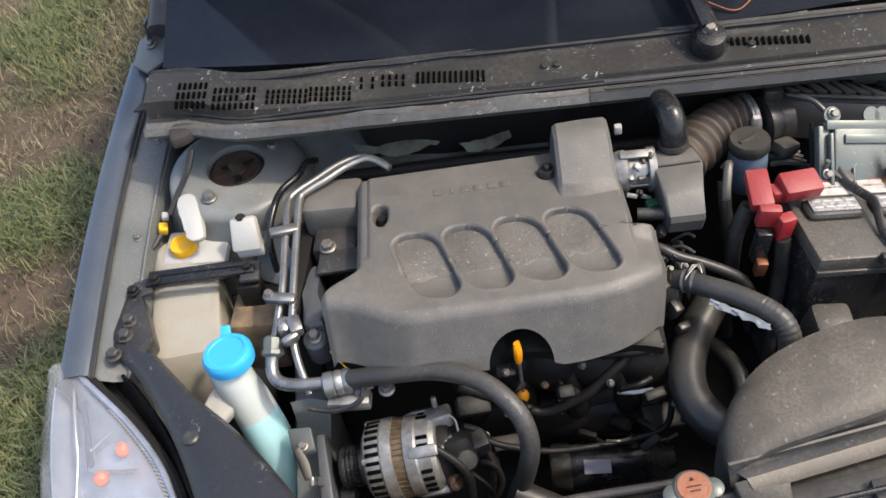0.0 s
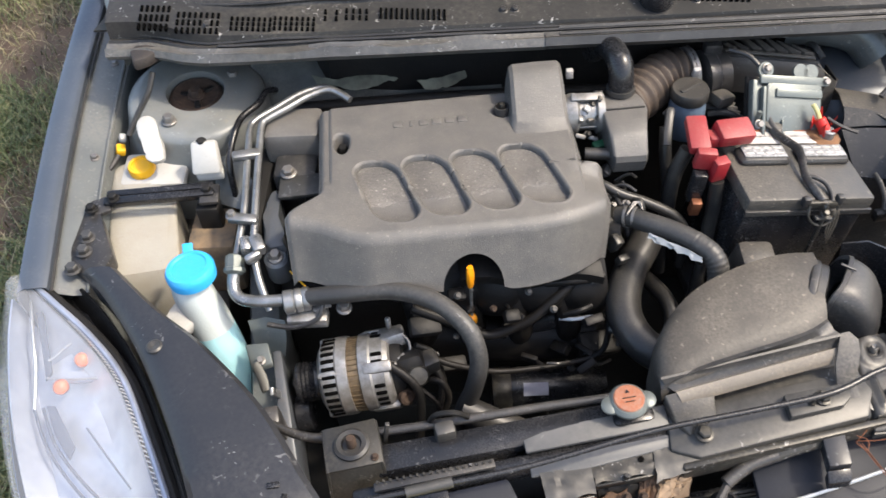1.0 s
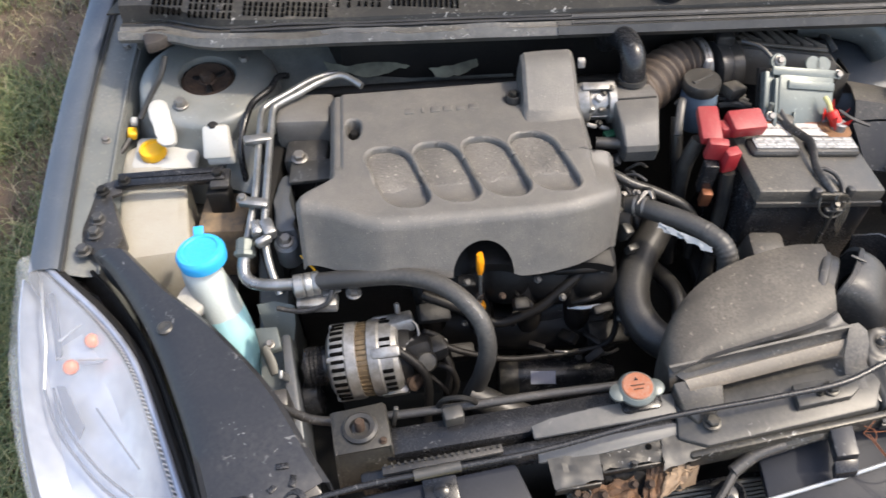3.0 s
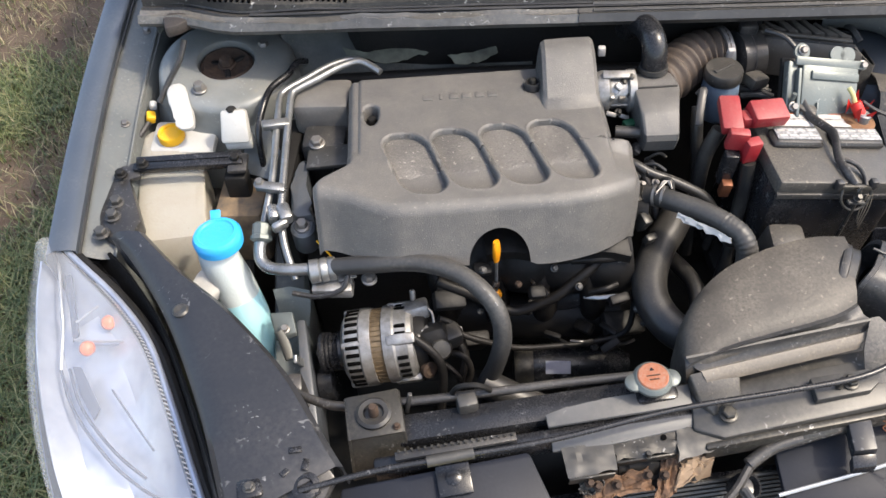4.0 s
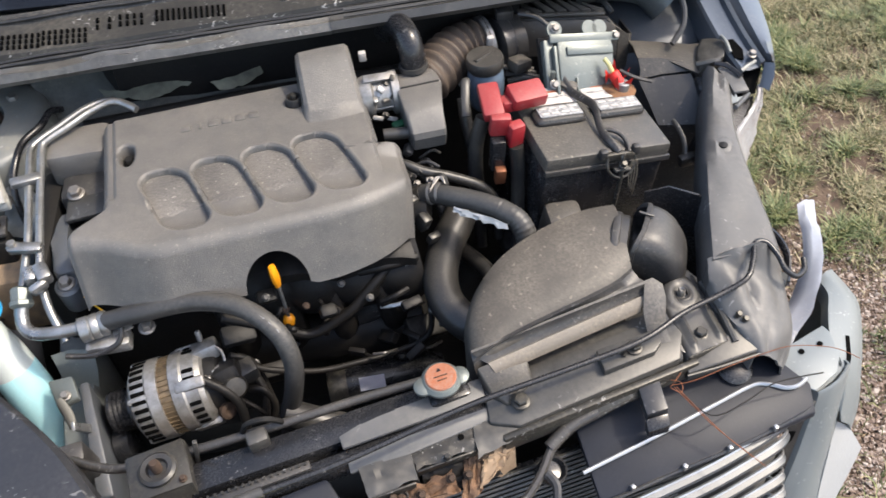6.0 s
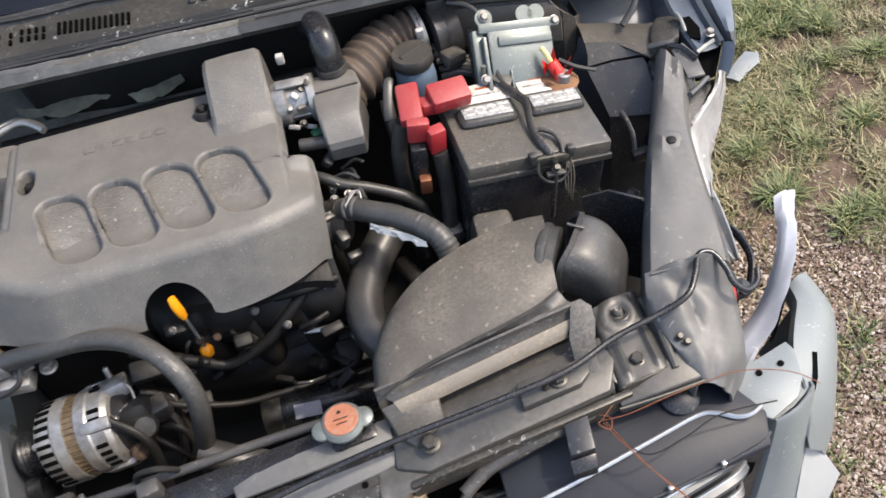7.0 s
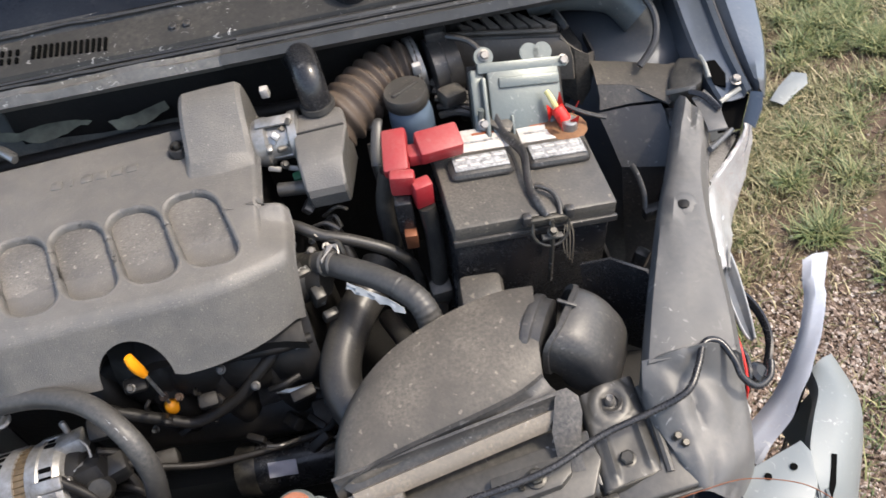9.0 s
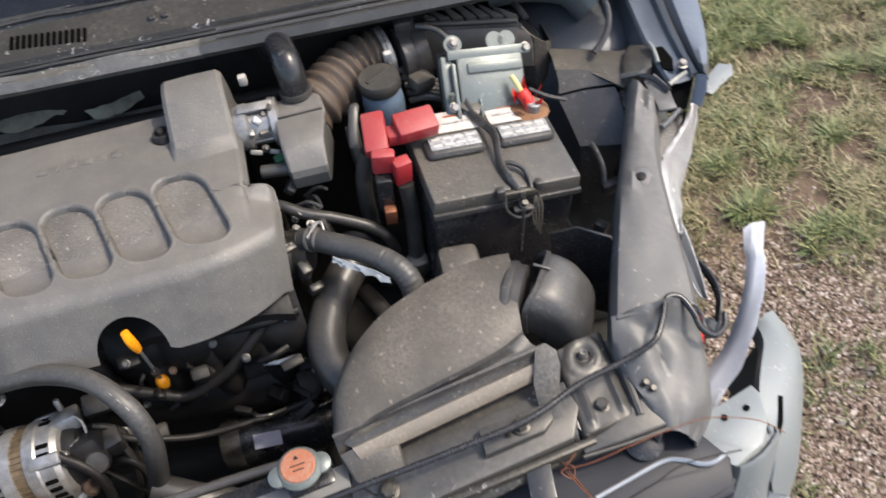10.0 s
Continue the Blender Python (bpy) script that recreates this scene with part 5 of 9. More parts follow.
# ---------------------------------------------------------------- pipes and hoses
def ac_lines():
    ln = thing("air_conditioning_pipes", (-0.46, 0.40, 0.70), "pair of bent aluminium refrigerant pipes with fittings", "pipe")
    a = [(-0.300, 0.60, 0.828), (-0.335, 0.632, 0.830), (-0.376, 0.624, 0.830), (-0.421, 0.601, 0.825), (-0.455, 0.581, 0.822), (-0.466, 0.565, 0.819), (-0.472, 0.516, 0.812), (-0.477, 0.471, 0.803), (-0.484, 0.406, 0.790), (-0.494, 0.358, 0.778), (-0.502, 0.324, 0.768)]
    b = [(-0.295, 0.585, 0.832), (-0.325, 0.612, 0.838), (-0.362, 0.606, 0.837), (-0.401, 0.585, 0.834), (-0.435, 0.569, 0.830), (-0.446, 0.558, 0.827), (-0.452, 0.519, 0.818), (-0.458, 0.475, 0.808), (-0.464, 0.421, 0.797), (-0.470, 0.371, 0.785), (-0.474, 0.330, 0.772), (-0.472, 0.290, 0.752), (-0.462, 0.250, 0.720)]
    part("pipe", tube(a, 0.0058, 14, 8), M_PIPE, ln)
    part("pipe", tube(b, 0.0060, 14, 8), M_PIPE, ln)
    part("lower_pipe", tube([(-0.502, 0.322, 0.768), (-0.506, 0.308, 0.760), (-0.511, 0.294, 0.750), (-0.510, 0.278, 0.741), (-0.497, 0.265, 0.736), (-0.468, 0.257, 0.735), (-0.435, 0.254, 0.734), (-0.405, 0.254, 0.733)], 0.0095, 14, 8), M_PIPE, ln)
    part("hex_fitting", lathe((-0.505, 0.316, 0.765), (0.15, 0.85, 0.5), [(0.011, -0.018), (0.0165, -0.014), (0.0165, -0.008), (0.0145, -0.007), (0.0145, 0.010), (0.011, 0.013)], 8), M_ZINC, ln)
    part("crimp_collar", lathe((-0.435, 0.252, 0.730), (1, 0.04, 0), [(0.011, -0.006), (0.0185, -0.003), (0.0185, 0.010), (0.0165, 0.012), (0.0185, 0.014), (0.0185, 0.022), (0.0170, 0.024), (0.0185, 0.026), (0.0185, 0.034), (0.0165, 0.036)], 22), M_PIPE, ln)
    for p, r in (((-0.474, 0.500, 0.818), 10), ((-0.486, 0.378, 0.795), -12)):
        part("pipe_clip", box(p, (0.045, 0.016, 0.012), (10, 8, r), 0.003), M_PIPE, ln)
    bx_, by_, bz_ = (-0.474, 0.325, 0.785)
    for k, (dx, dy, dz, sx, sy, sz) in enumerate(((-0.010, 0.004, 0.0, 0.016, 0.026, 0.024), (0.008, 0.0, 0.002, 0.020, 0.030, 0.022), (0.0, -0.018, -0.004, 0.026, 0.012, 0.018))):
        part("fitting_block", box((bx_ + dx, by_ + dy, bz_ + dz), (sx, sy, sz), (12, 8 - 6 * k, 6 + 10 * k), 0.005), M_PIPE, ln, "dull silver pipe fitting block")
    part("clip_bolt", bolt((-0.502, 0.384, 0.798), (0, 0, 1), 0.007, 0.008), M_BOLT, ln)
    hose = thing("refrigerant_hose", (-0.28, 0.22, 0.70), "thick black rubber refrigerant hose in a wide bend", "hose")
    path = [(-0.415, 0.255, 0.731), (-0.35, 0.236, 0.748), (-0.275, 0.218, 0.758), (-0.216, 0.186, 0.756), (-0.178, 0.142, 0.738), (-0.168, 0.116, 0.695), (-0.180, 0.104, 0.640), (-0.200, 0.106, 0.57), (-0.21, 0.11, 0.45)]
    part("hose_wall", tube(path, 0.0138, 18, 8), M_HOSE, hose)
    mark = smooth_path(path, 8)
    for k in range(9):
        p, q = mark[16 + 2 * k], mark[17 + 2 * k]
        up = V((0.15, -0.55, 0.82)).normalized()
        part("print_mark", tube([p + up * 0.0137, q + up * 0.0137], 0.0007, 5, 0), M_PAD, hose, "short bar of faded white print")


def hoses():
    h = thing("radiator_hose", (0.15, 0.22, 0.70), "ribbed black upper radiator hose with foil tape", "hose")
    pts = [(0.078, 0.300, 0.752), (0.098, 0.286, 0.764), (0.122, 0.262, 0.770), (0.150, 0.238, 0.772), (0.178, 0.210, 0.770), (0.196, 0.186, 0.764), (0.203, 0.170, 0.748), (0.204, 0.160, 0.716), (0.200, 0.156, 0.64)]
    part("hose_wall", tube(pts, 0.0155, 20, 5), M_HOSE, h)
    part("ribbed_end", tube([(0.178, 0.2102, 0.7702), (0.196, 0.1862, 0.7642), (0.203, 0.170, 0.748), (0.204, 0.161, 0.722)], 0.0157, 20, 14, ripple=0.0008, pitch=0.0068), M_HOSE, h, "ribbed lower end of the hose")
    part("outlet_neck", tube([(0.045, 0.320, 0.735), (0.070, 0.306, 0.748), (0.088, 0.294, 0.760)], lambda t: 0.019 - 0.003 * t, 16), M_GRIME, h, "grimy metal outlet neck")
    ca = V((0.8, -0.6, 0.25)).normalized()
    for d in (-0.006, 0.008):
        part("hose_clamp", lathe(V((0.103, 0.282, 0.766)) + ca * d, ca, [(0.0155, -0.002), (0.0172, -0.002), (0.0172, 0.002), (0.0155, 0.002)], 24), M_BOLT, h, "bright wire clamp band")
    for k in range(3):
        part("clamp_wire", tube([V((0.094, 0.276, 0.776 + 0.003 * k)), V((0.108 + 0.004 * k, 0.290, 0.789)), V((0.118, 0.287 - 0.005 * k, 0.784))], 0.0014, 6), M_BOLT, h)
    tape = []
    for i in range(13):
        c = smooth_path([(0.124, 0.252, 0.768), (0.146, 0.232, 0.766), (0.166, 0.212, 0.766), (0.184, 0.190, 0.766)], 4)[i]
        tape.append([c + V((0.003, 0.004, 0.010)) + V((-0.0085 - 0.0012 * j + 0.002 * math.sin(i * 1.7) * (j > 1), -0.0165 - 0.0012 * j, -0.007 - 0.0026 * j + 0.002 * math.sin(i * 2.3) * (j > 1))) + V((0.002 * noise.noise((i * 0.9, j, 1)), 0.003 * noise.noise((i, j * 1.3, 2)), 0.003 * noise.noise((i * 1.2, j, 3)))) for j in range(4)])
    part("foil_tape", sheet(tape, 0.0008), M_FOIL, h, "crumpled silver foil tape", sharp=20)
    low = thing("lower_coolant_hose", (0.09, 0.20, 0.60), "fat black coolant hose bending under the intake", "hose")
    part("hose_wall", tube([(0.160, 0.325, 0.685), (0.135, 0.290, 0.680), (0.105, 0.255, 0.675), (0.078, 0.205, 0.668), (0.072, 0.160, 0.66), (0.09, 0.118, 0.650), (0.13, 0.09, 0.64), (0.18, 0.07, 0.62)], 0.027, 20, 8), M_RUBBER, low)
    for pts, r in ((((0.145, 0.30, 0.60), (0.165, 0.22, 0.61), (0.15, 0.16, 0.58), (0.12, 0.12, 0.52)), 0.014), (((0.03, 0.375, 0.775), (0.07, 0.345, 0.785), (0.10, 0.325, 0.775), (0.14, 0.312, 0.760), (0.185, 0.295, 0.735), (0.205, 0.29, 0.69), (0.205, 0.29, 0.62)), 0.008),
                   (((0.105, 0.40, 0.72), (0.12, 0.36, 0.70), (0.13, 0.30, 0.64)), 0.009), (((0.20, 0.42, 0.815), (0.197, 0.40, 0.78), (0.20, 0.37, 0.70), (0.19, 0.33, 0.6)), 0.010)):
        part("side_hose", tube(pts, r, 10), M_RUBBER, low)
    p = thing("radiator_pipe", (-0.28, 0.03, 0.67), "long grimy pipe behind the radiator", "pipe")
    part("pipe_wall", tube([(-0.50, 0.11, 0.66), (-0.455, 0.062, 0.682), (-0.405, 0.038, 0.685), (-0.32, 0.030, 0.688), (-0.23, 0.026, 0.690), (-0.10, 0.022, 0.694), (0.0, 0.016, 0.697)], 0.0065, 12), M_BLACK, p)
    part("pipe_clip", box((-0.236, 0.005, 0.700), (0.028, 0.022, 0.03), (0, 0, 5), 0.005), M_STEEL, p)
    part("clip_loop", tube([(-0.255, 0.03, 0.69), (-0.245, 0.025, 0.715), (-0.222, 0.02, 0.722), (-0.205, 0.022, 0.705), (-0.2, 0.03, 0.68)], 0.004, 8), M_DARK, p)
    part("hanging_clip", box((-0.315, 0.02, 0.700), (0.006, 0.006, 0.045), (0, 10, 0), 0.001), M_STEEL, p)
    part("bottom_hose", tube([(-0.20, 0.10, 0.60), (-0.15, 0.075, 0.58), (-0.10, 0.06, 0.54), (-0.08, 0.06, 0.42)], 0.022, 14), M_RUBBER, p)


ac_lines()
hoses()


# ---------------------------------------------------------------- tanks at the left apron
def coolant_tank():
    t = thing("coolant_tank", (-0.66, 0.50, 0.50), "yellowed translucent coolant tank under a black strap", "tank")

    def ring(z, x0, x1, y0, y1, r):
        pts = []
        for cx, cy, a0 in ((x1 - r, y1 - r, 0), (x0 + r, y1 - r, 90), (x0 + r, y0 + r, 180), (x1 - r, y0 + r, 270)):
            for k in range(6):
                a = radians(a0 + 18 * k)
                p = V((cx + r * math.cos(a), cy + r * math.sin(a)))
                pts.append(V((p.x + (p.y - 0.5) * -0.10, p.y, z)))
        return pts

    body = [ring(0.45, -0.735, -0.635, 0.40, 0.57, 0.02), ring(0.56, -0.742, -0.62, 0.375, 0.60, 0.025), ring(0.655, -0.742, -0.618, 0.378, 0.60, 0.025), ring(0.688, -0.737, -0.622, 0.40, 0.605, 0.028),
            ring(0.706, -0.727, -0.615, 0.53, 0.625, 0.028), ring(0.722, -0.722, -0.600, 0.55, 0.635, 0.028), ring(0.732, -0.710, -0.605, 0.565, 0.628, 0.025)]
    part("tank_body", rings(body), M_TANK, t)
    part("tank_top", box((-0.650, 0.598, 0.728), (0.115, 0.075, 0.02), (8, 0, YAW), 0.008), M_WHITE, t, "paler upper shell")
    part("filler_cap", lathe((-0.671, 0.598, 0.732), (0, -0.12, 1), [(0.021, -0.004), (0.023, 0.0), (0.023, 0.016), (0.021, 0.020), (0.015, 0.021), (0.014, 0.018), (0.001, 0.018)], 28), M_YELLOW, t, "yellow screw cap")
    s = thing("tank_strap", (-0.635, 0.515, 0.70), "black steel strap bolted across the tank", "strap")
    part("bar", box((-0.636, 0.515, 0.740), (0.185, 0.014, 0.016), (14, 0, -5), 0.003), M_BLACKC, s)
    part("bar", box((-0.636, 0.533, 0.742), (0.180, 0.012, 0.008), (14, 0, -5), 0.002), M_BLACKC, s)
    part("end_plate", box((-0.553, 0.507, 0.738), (0.034, 0.040, 0.010), (8, 0, -5), 0.004), M_BLACK, s)
    part("end_plate", box((-0.735, 0.52, 0.735), (0.03, 0.034, 0.010), (8, 0, 15), 0.004), M_BLACK, s)
    for p in ((-0.556, 0.510, 0.744), (-0.712, 0.523, 0.747), (-0.748, 0.51, 0.742)):
        part("strap_bolt", bolt(p, (0, 0, 1), 0.008, 0.008), M_DARK, s)
    th = thing("apron_hose", (-0.48, 0.62, 0.74), "thin black hose bending round the strut tower", "hose")
    part("hose_wall", tube([(-0.425, 0.70, 0.790), (-0.440, 0.681, 0.803), (-0.455, 0.650, 0.803), (-0.484, 0.619, 0.802), (-0.498, 0.585, 0.796), (-0.512, 0.548, 0.772), (-0.515, 0.530, 0.73), (-0.515, 0.52, 0.68)], 0.0060, 10), M_BLACKC, th)
    br = thing("apron_bracket", (-0.745, 0.45, 0.60), "black steel bracket with three bolts on the apron", "bracket")
    part("plate", slab([(-0.765, 0.525, 0.735), (-0.735, 0.505, 0.738), (-0.708, 0.41, 0.728), (-0.73, 0.36, 0.728), (-0.775, 0.40, 0.722), (-0.785, 0.46, 0.725)], (0, 0, -0.03), 0.004), M_BLACK, br)
    for p in ((-0.752, 0.455, 0.730), (-0.755, 0.425, 0.729), (-0.77, 0.392, 0.726)):
        part("plate_bolt", bolt(p, (0, 0, 1), 0.010, 0.010), M_STEEL, br)
    flap = thing("white_flap", (-0.655, 0.65, 0.70), "small white plastic tongue beside the tank cap", "plastic flap")
    part("tongue", slab([V((x, y, 0.792 + 0.25 * (y - 0.60))) for x, y in ((-0.667, 0.640), (-0.664, 0.652), (-0.656, 0.658), (-0.644, 0.658), (-0.635, 0.650), (-0.631, 0.636), (-0.622, 0.585), (-0.620, 0.566), (-0.627, 0.560), (-0.640, 0.560), (-0.650, 0.568), (-0.653, 0.578), (-0.648, 0.584), (-0.655, 0.596), (-0.663, 0.615))], (0.002, 0.006, -0.012), 0.004), M_WHITE, flap)
    sn = thing("white_bracket", (-0.565, 0.59, 0.70), "white plastic clip block on the tower's foot", "clip")
    part("block", box((-0.550, 0.557, 0.778), (0.050, 0.026, 0.056), (-32, 0, -6), 0.006, taper=0.85), M_WHITE, sn)
    part("foot", box((-0.548, 0.548, 0.752), (0.046, 0.024, 0.020), (0, 0, -6), 0.004), M_WHITE, sn)
    part("screw", bolt((-0.552, 0.568, 0.802), (0, -0.4, 0.9), 0.007, 0.006), M_DARK, sn)
    plug = thing("wiring_plug", (-0.705, 0.645, 0.70), "yellow wiring plug on a short loom", "plug")
    part("plug_body", box((-0.708, 0.642, 0.752), (0.016, 0.018, 0.016), (10, 20, 10), 0.003), M_YELLOW, plug)
    part("plug_cap", box((-0.703, 0.662, 0.762), (0.012, 0.014, 0.012), (10, 20, 10), 0.003), M_WHITE, plug)
    part("loom", tube([(-0.712, 0.632, 0.748), (-0.725, 0.61, 0.742), (-0.745, 0.59, 0.735), (-0.76, 0.56, 0.73)], 0.005, 8), M_BLACK, plug)
    ab = thing("rusty_bracket", (-0.57, 0.48, 0.45), "rust-stained steel bracket between tank and pipes", "bracket")
    part("bracket_body", box((-0.560, 0.49, 0.62), (0.085, 0.10, 0.12), (0, 0, YAW), 0.012), mat("rust_stain", (0.10, 0.08, 0.06), 0.8, second=(0.30, 0.20, 0.11), amount=0.9, scale=30), ab)
    part("hanger", box((-0.56, 0.50, 0.695), (0.04, 0.03, 0.06), (0, 0, YAW), 0.006), M_DARK, ab)
    gl = thing("grey_line_block", (-0.53, 0.57, 0.66), "grey bent sheet on the apron", "sheet")
    part("panel", slab([(-0.545, 0.60, 0.742), (-0.50, 0.585, 0.75), (-0.482, 0.535, 0.728), (-0.51, 0.50, 0.70), (-0.55, 0.52, 0.705)], (0, 0.005, -0.006), 0.002), M_BAY, gl)


def washer_neck():
    w = thing("washer_bottle", (-0.53, 0.18, 0.45), "white washer bottle neck with blue cap and cyan fluid", "washer bottle")
    top, d = V((-0.570, 0.308, 0.763)), V((0.085, -0.33, -0.55)).normalized()
    c1, c2, c3, c4 = V((-0.577, 0.304, 0.735)), V((-0.566, 0.292, 0.675)), V((-0.553, 0.268, 0.600)), V((-0.545, 0.235, 0.46))
    run = smooth_path([top - d * 0.004, c1, c2, c3, c4], 10)
    part("neck", tube(run[:24], lambda t: 0.0285 + 0.0045 * ease(t), 28, 0), M_WASHER, w)
    part("filled_body", tube(run[23:], lambda t: 0.0331 + 0.002 * t, 28, 0), M_FLUID, w, "cyan fluid showing through the plastic")
    ax = (V((-0.06, 0.06, 1.0))).normalized()
    cap = part("cap", lathe(top - d * 0.002, ax, [(0.030, -0.010), (0.0365, -0.008), (0.0375, 0.002), (0.0375, 0.010), (0.034, 0.015), (0.028, 0.016), (0.026, 0.0135), (0.001, 0.0135)], 40), M_BLUE, w, "bright blue flip cap")
    part("tab", box(top + ax * 0.008 + V((-0.004, 0.042, 0.004)), (0.016, 0.020, 0.005), (25, 0, 0), 0.002), M_BLUE, cap)
    for k, (r, s) in enumerate(((0.012, (0.016, 0.003, 0.002)), (0.002, (0.012, 0.003, 0.002)), (-0.008, (0.016, 0.003, 0.002)))):
        part("cap_mark", box(top + ax * 0.0135 + V((0.004, r, -0.06 * r + 0.0006)), s, (-3, 0, -15), 0.0006), M_BLUE, cap, "raised bar of a moulded sign")
    part("side_spout", slab([(-0.640, 0.270, 0.698), (-0.624, 0.252, 0.690), (-0.606, 0.248, 0.690), (-0.572, 0.275, 0.700), (-0.576, 0.300, 0.738), (-0.590, 0.302, 0.736), (-0.615, 0.292, 0.712)], (0.004, 0.012, -0.022), 0.006), M_WHITE, w)


coolant_tank()
washer_neck()


def left_rail():
    r = thing("frame_rail", (-0.49, 0.25, 0.30), "grey painted frame rail beside the engine", "frame rail")
    rows = [[V((-0.520 + x, y, z)) for x, z in ((0.0, 0.40), (0.0, 0.585), (0.004, 0.592), (0.050, 0.592), (0.055, 0.585), (0.055, 0.40))] for y in (0.06, 0.20, 0.40, 0.60)]
    part("rail", sheet(rows, 0.003), M_BAY, r)
    part("rail_lip", box((-0.470, 0.16, 0.63), (0.005, 0.012, 0.14), (30, 0, 0), 0.001), M_PIPE, r, "bright metal edge strip")
    part("upright", box((-0.485, 0.115, 0.56), (0.045, 0.03, 0.24), (10, 0, 0), 0.006), M_BLACK, r)
    part("rail_bracket", slab([(-0.515, 0.245, 0.655), (-0.478, 0.238, 0.660), (-0.474, 0.205, 0.648), (-0.508, 0.205, 0.640)], (0, 0, -0.012), 0.003), M_ZINC, r)
    part("bracket_bolt", bolt((-0.492, 0.212, 0.650), (0, -0.2, 1), 0.006, 0.006), M_BOLT, r)
    part("lever", tube([(-0.50, 0.205, 0.655), (-0.492, 0.185, 0.645), (-0.488, 0.165, 0.635)], lambda t: 0.007 + 0.003 * math.sin(t * 3), 10, flat=0.5), mat("cream_steel", (0.15, 0.145, 0.125), 0.5), r, "cream-coloured small lever")
    part("rail_face", slab([(-0.475, 0.235, 0.640), (-0.462, 0.235, 0.640), (-0.452, 0.06, 0.600), (-0.475, 0.06, 0.600)], (0, 0, -0.16), 0.003), M_SLATE, r)
    part("hanging_plate", sheet([[V((-0.512, 0.300, 0.645)), V((-0.485, 0.306, 0.640)), V((-0.455, 0.302, 0.628))], [V((-0.508, 0.280, 0.612)), V((-0.482, 0.284, 0.612)), V((-0.458, 0.282, 0.604))], [V((-0.500, 0.258, 0.575)), V((-0.482, 0.262, 0.576)), V((-0.464, 0.262, 0.580))]], 0.003), M_ZINC, r, "grey-green hanging steel plate")
    part("loom", tube([(-0.47, 0.24, 0.70), (-0.43, 0.225, 0.702), (-0.395, 0.225, 0.712), (-0.383, 0.235, 0.728), (-0.383, 0.25, 0.735)], 0.004, 8), M_BLACK, r)
    part("yellow_wire", tube([(-0.425, 0.30, 0.745), (-0.415, 0.285, 0.742), (-0.398, 0.262, 0.735), (-0.385, 0.246, 0.722)], 0.0015, 6), M_YELLOW, r)
    side = [[V((x, 0.02 + 0.68 * t, z)) for x, z in ((-0.60, 0.60), (-0.66, 0.50), (-0.70, 0.30))] for t in (0, 0.5, 1)]
    part("splash_panel", sheet(side, 0.003), M_DARK, r)


left_rail()


# ---------------------------------------------------------------- battery corner
BO = V((0.3645, 0.312, 0.802))
BN = V((0.15, 0.0, 0.988)).normalized()
BX = (V((0.987, -0.03, -0.15)) - BN * V((0.987, -0.03, -0.15)).dot(BN)).normalized()
BY = BN.cross(BX)
BM = Matrix((BX, BY, BN)).transposed().to_4x4()


def B(x, y, z):
    """A place on the tilted battery: across, to its rear, off its lid."""
    return BO + BX * x * 0.885 + BY * y + BN * z


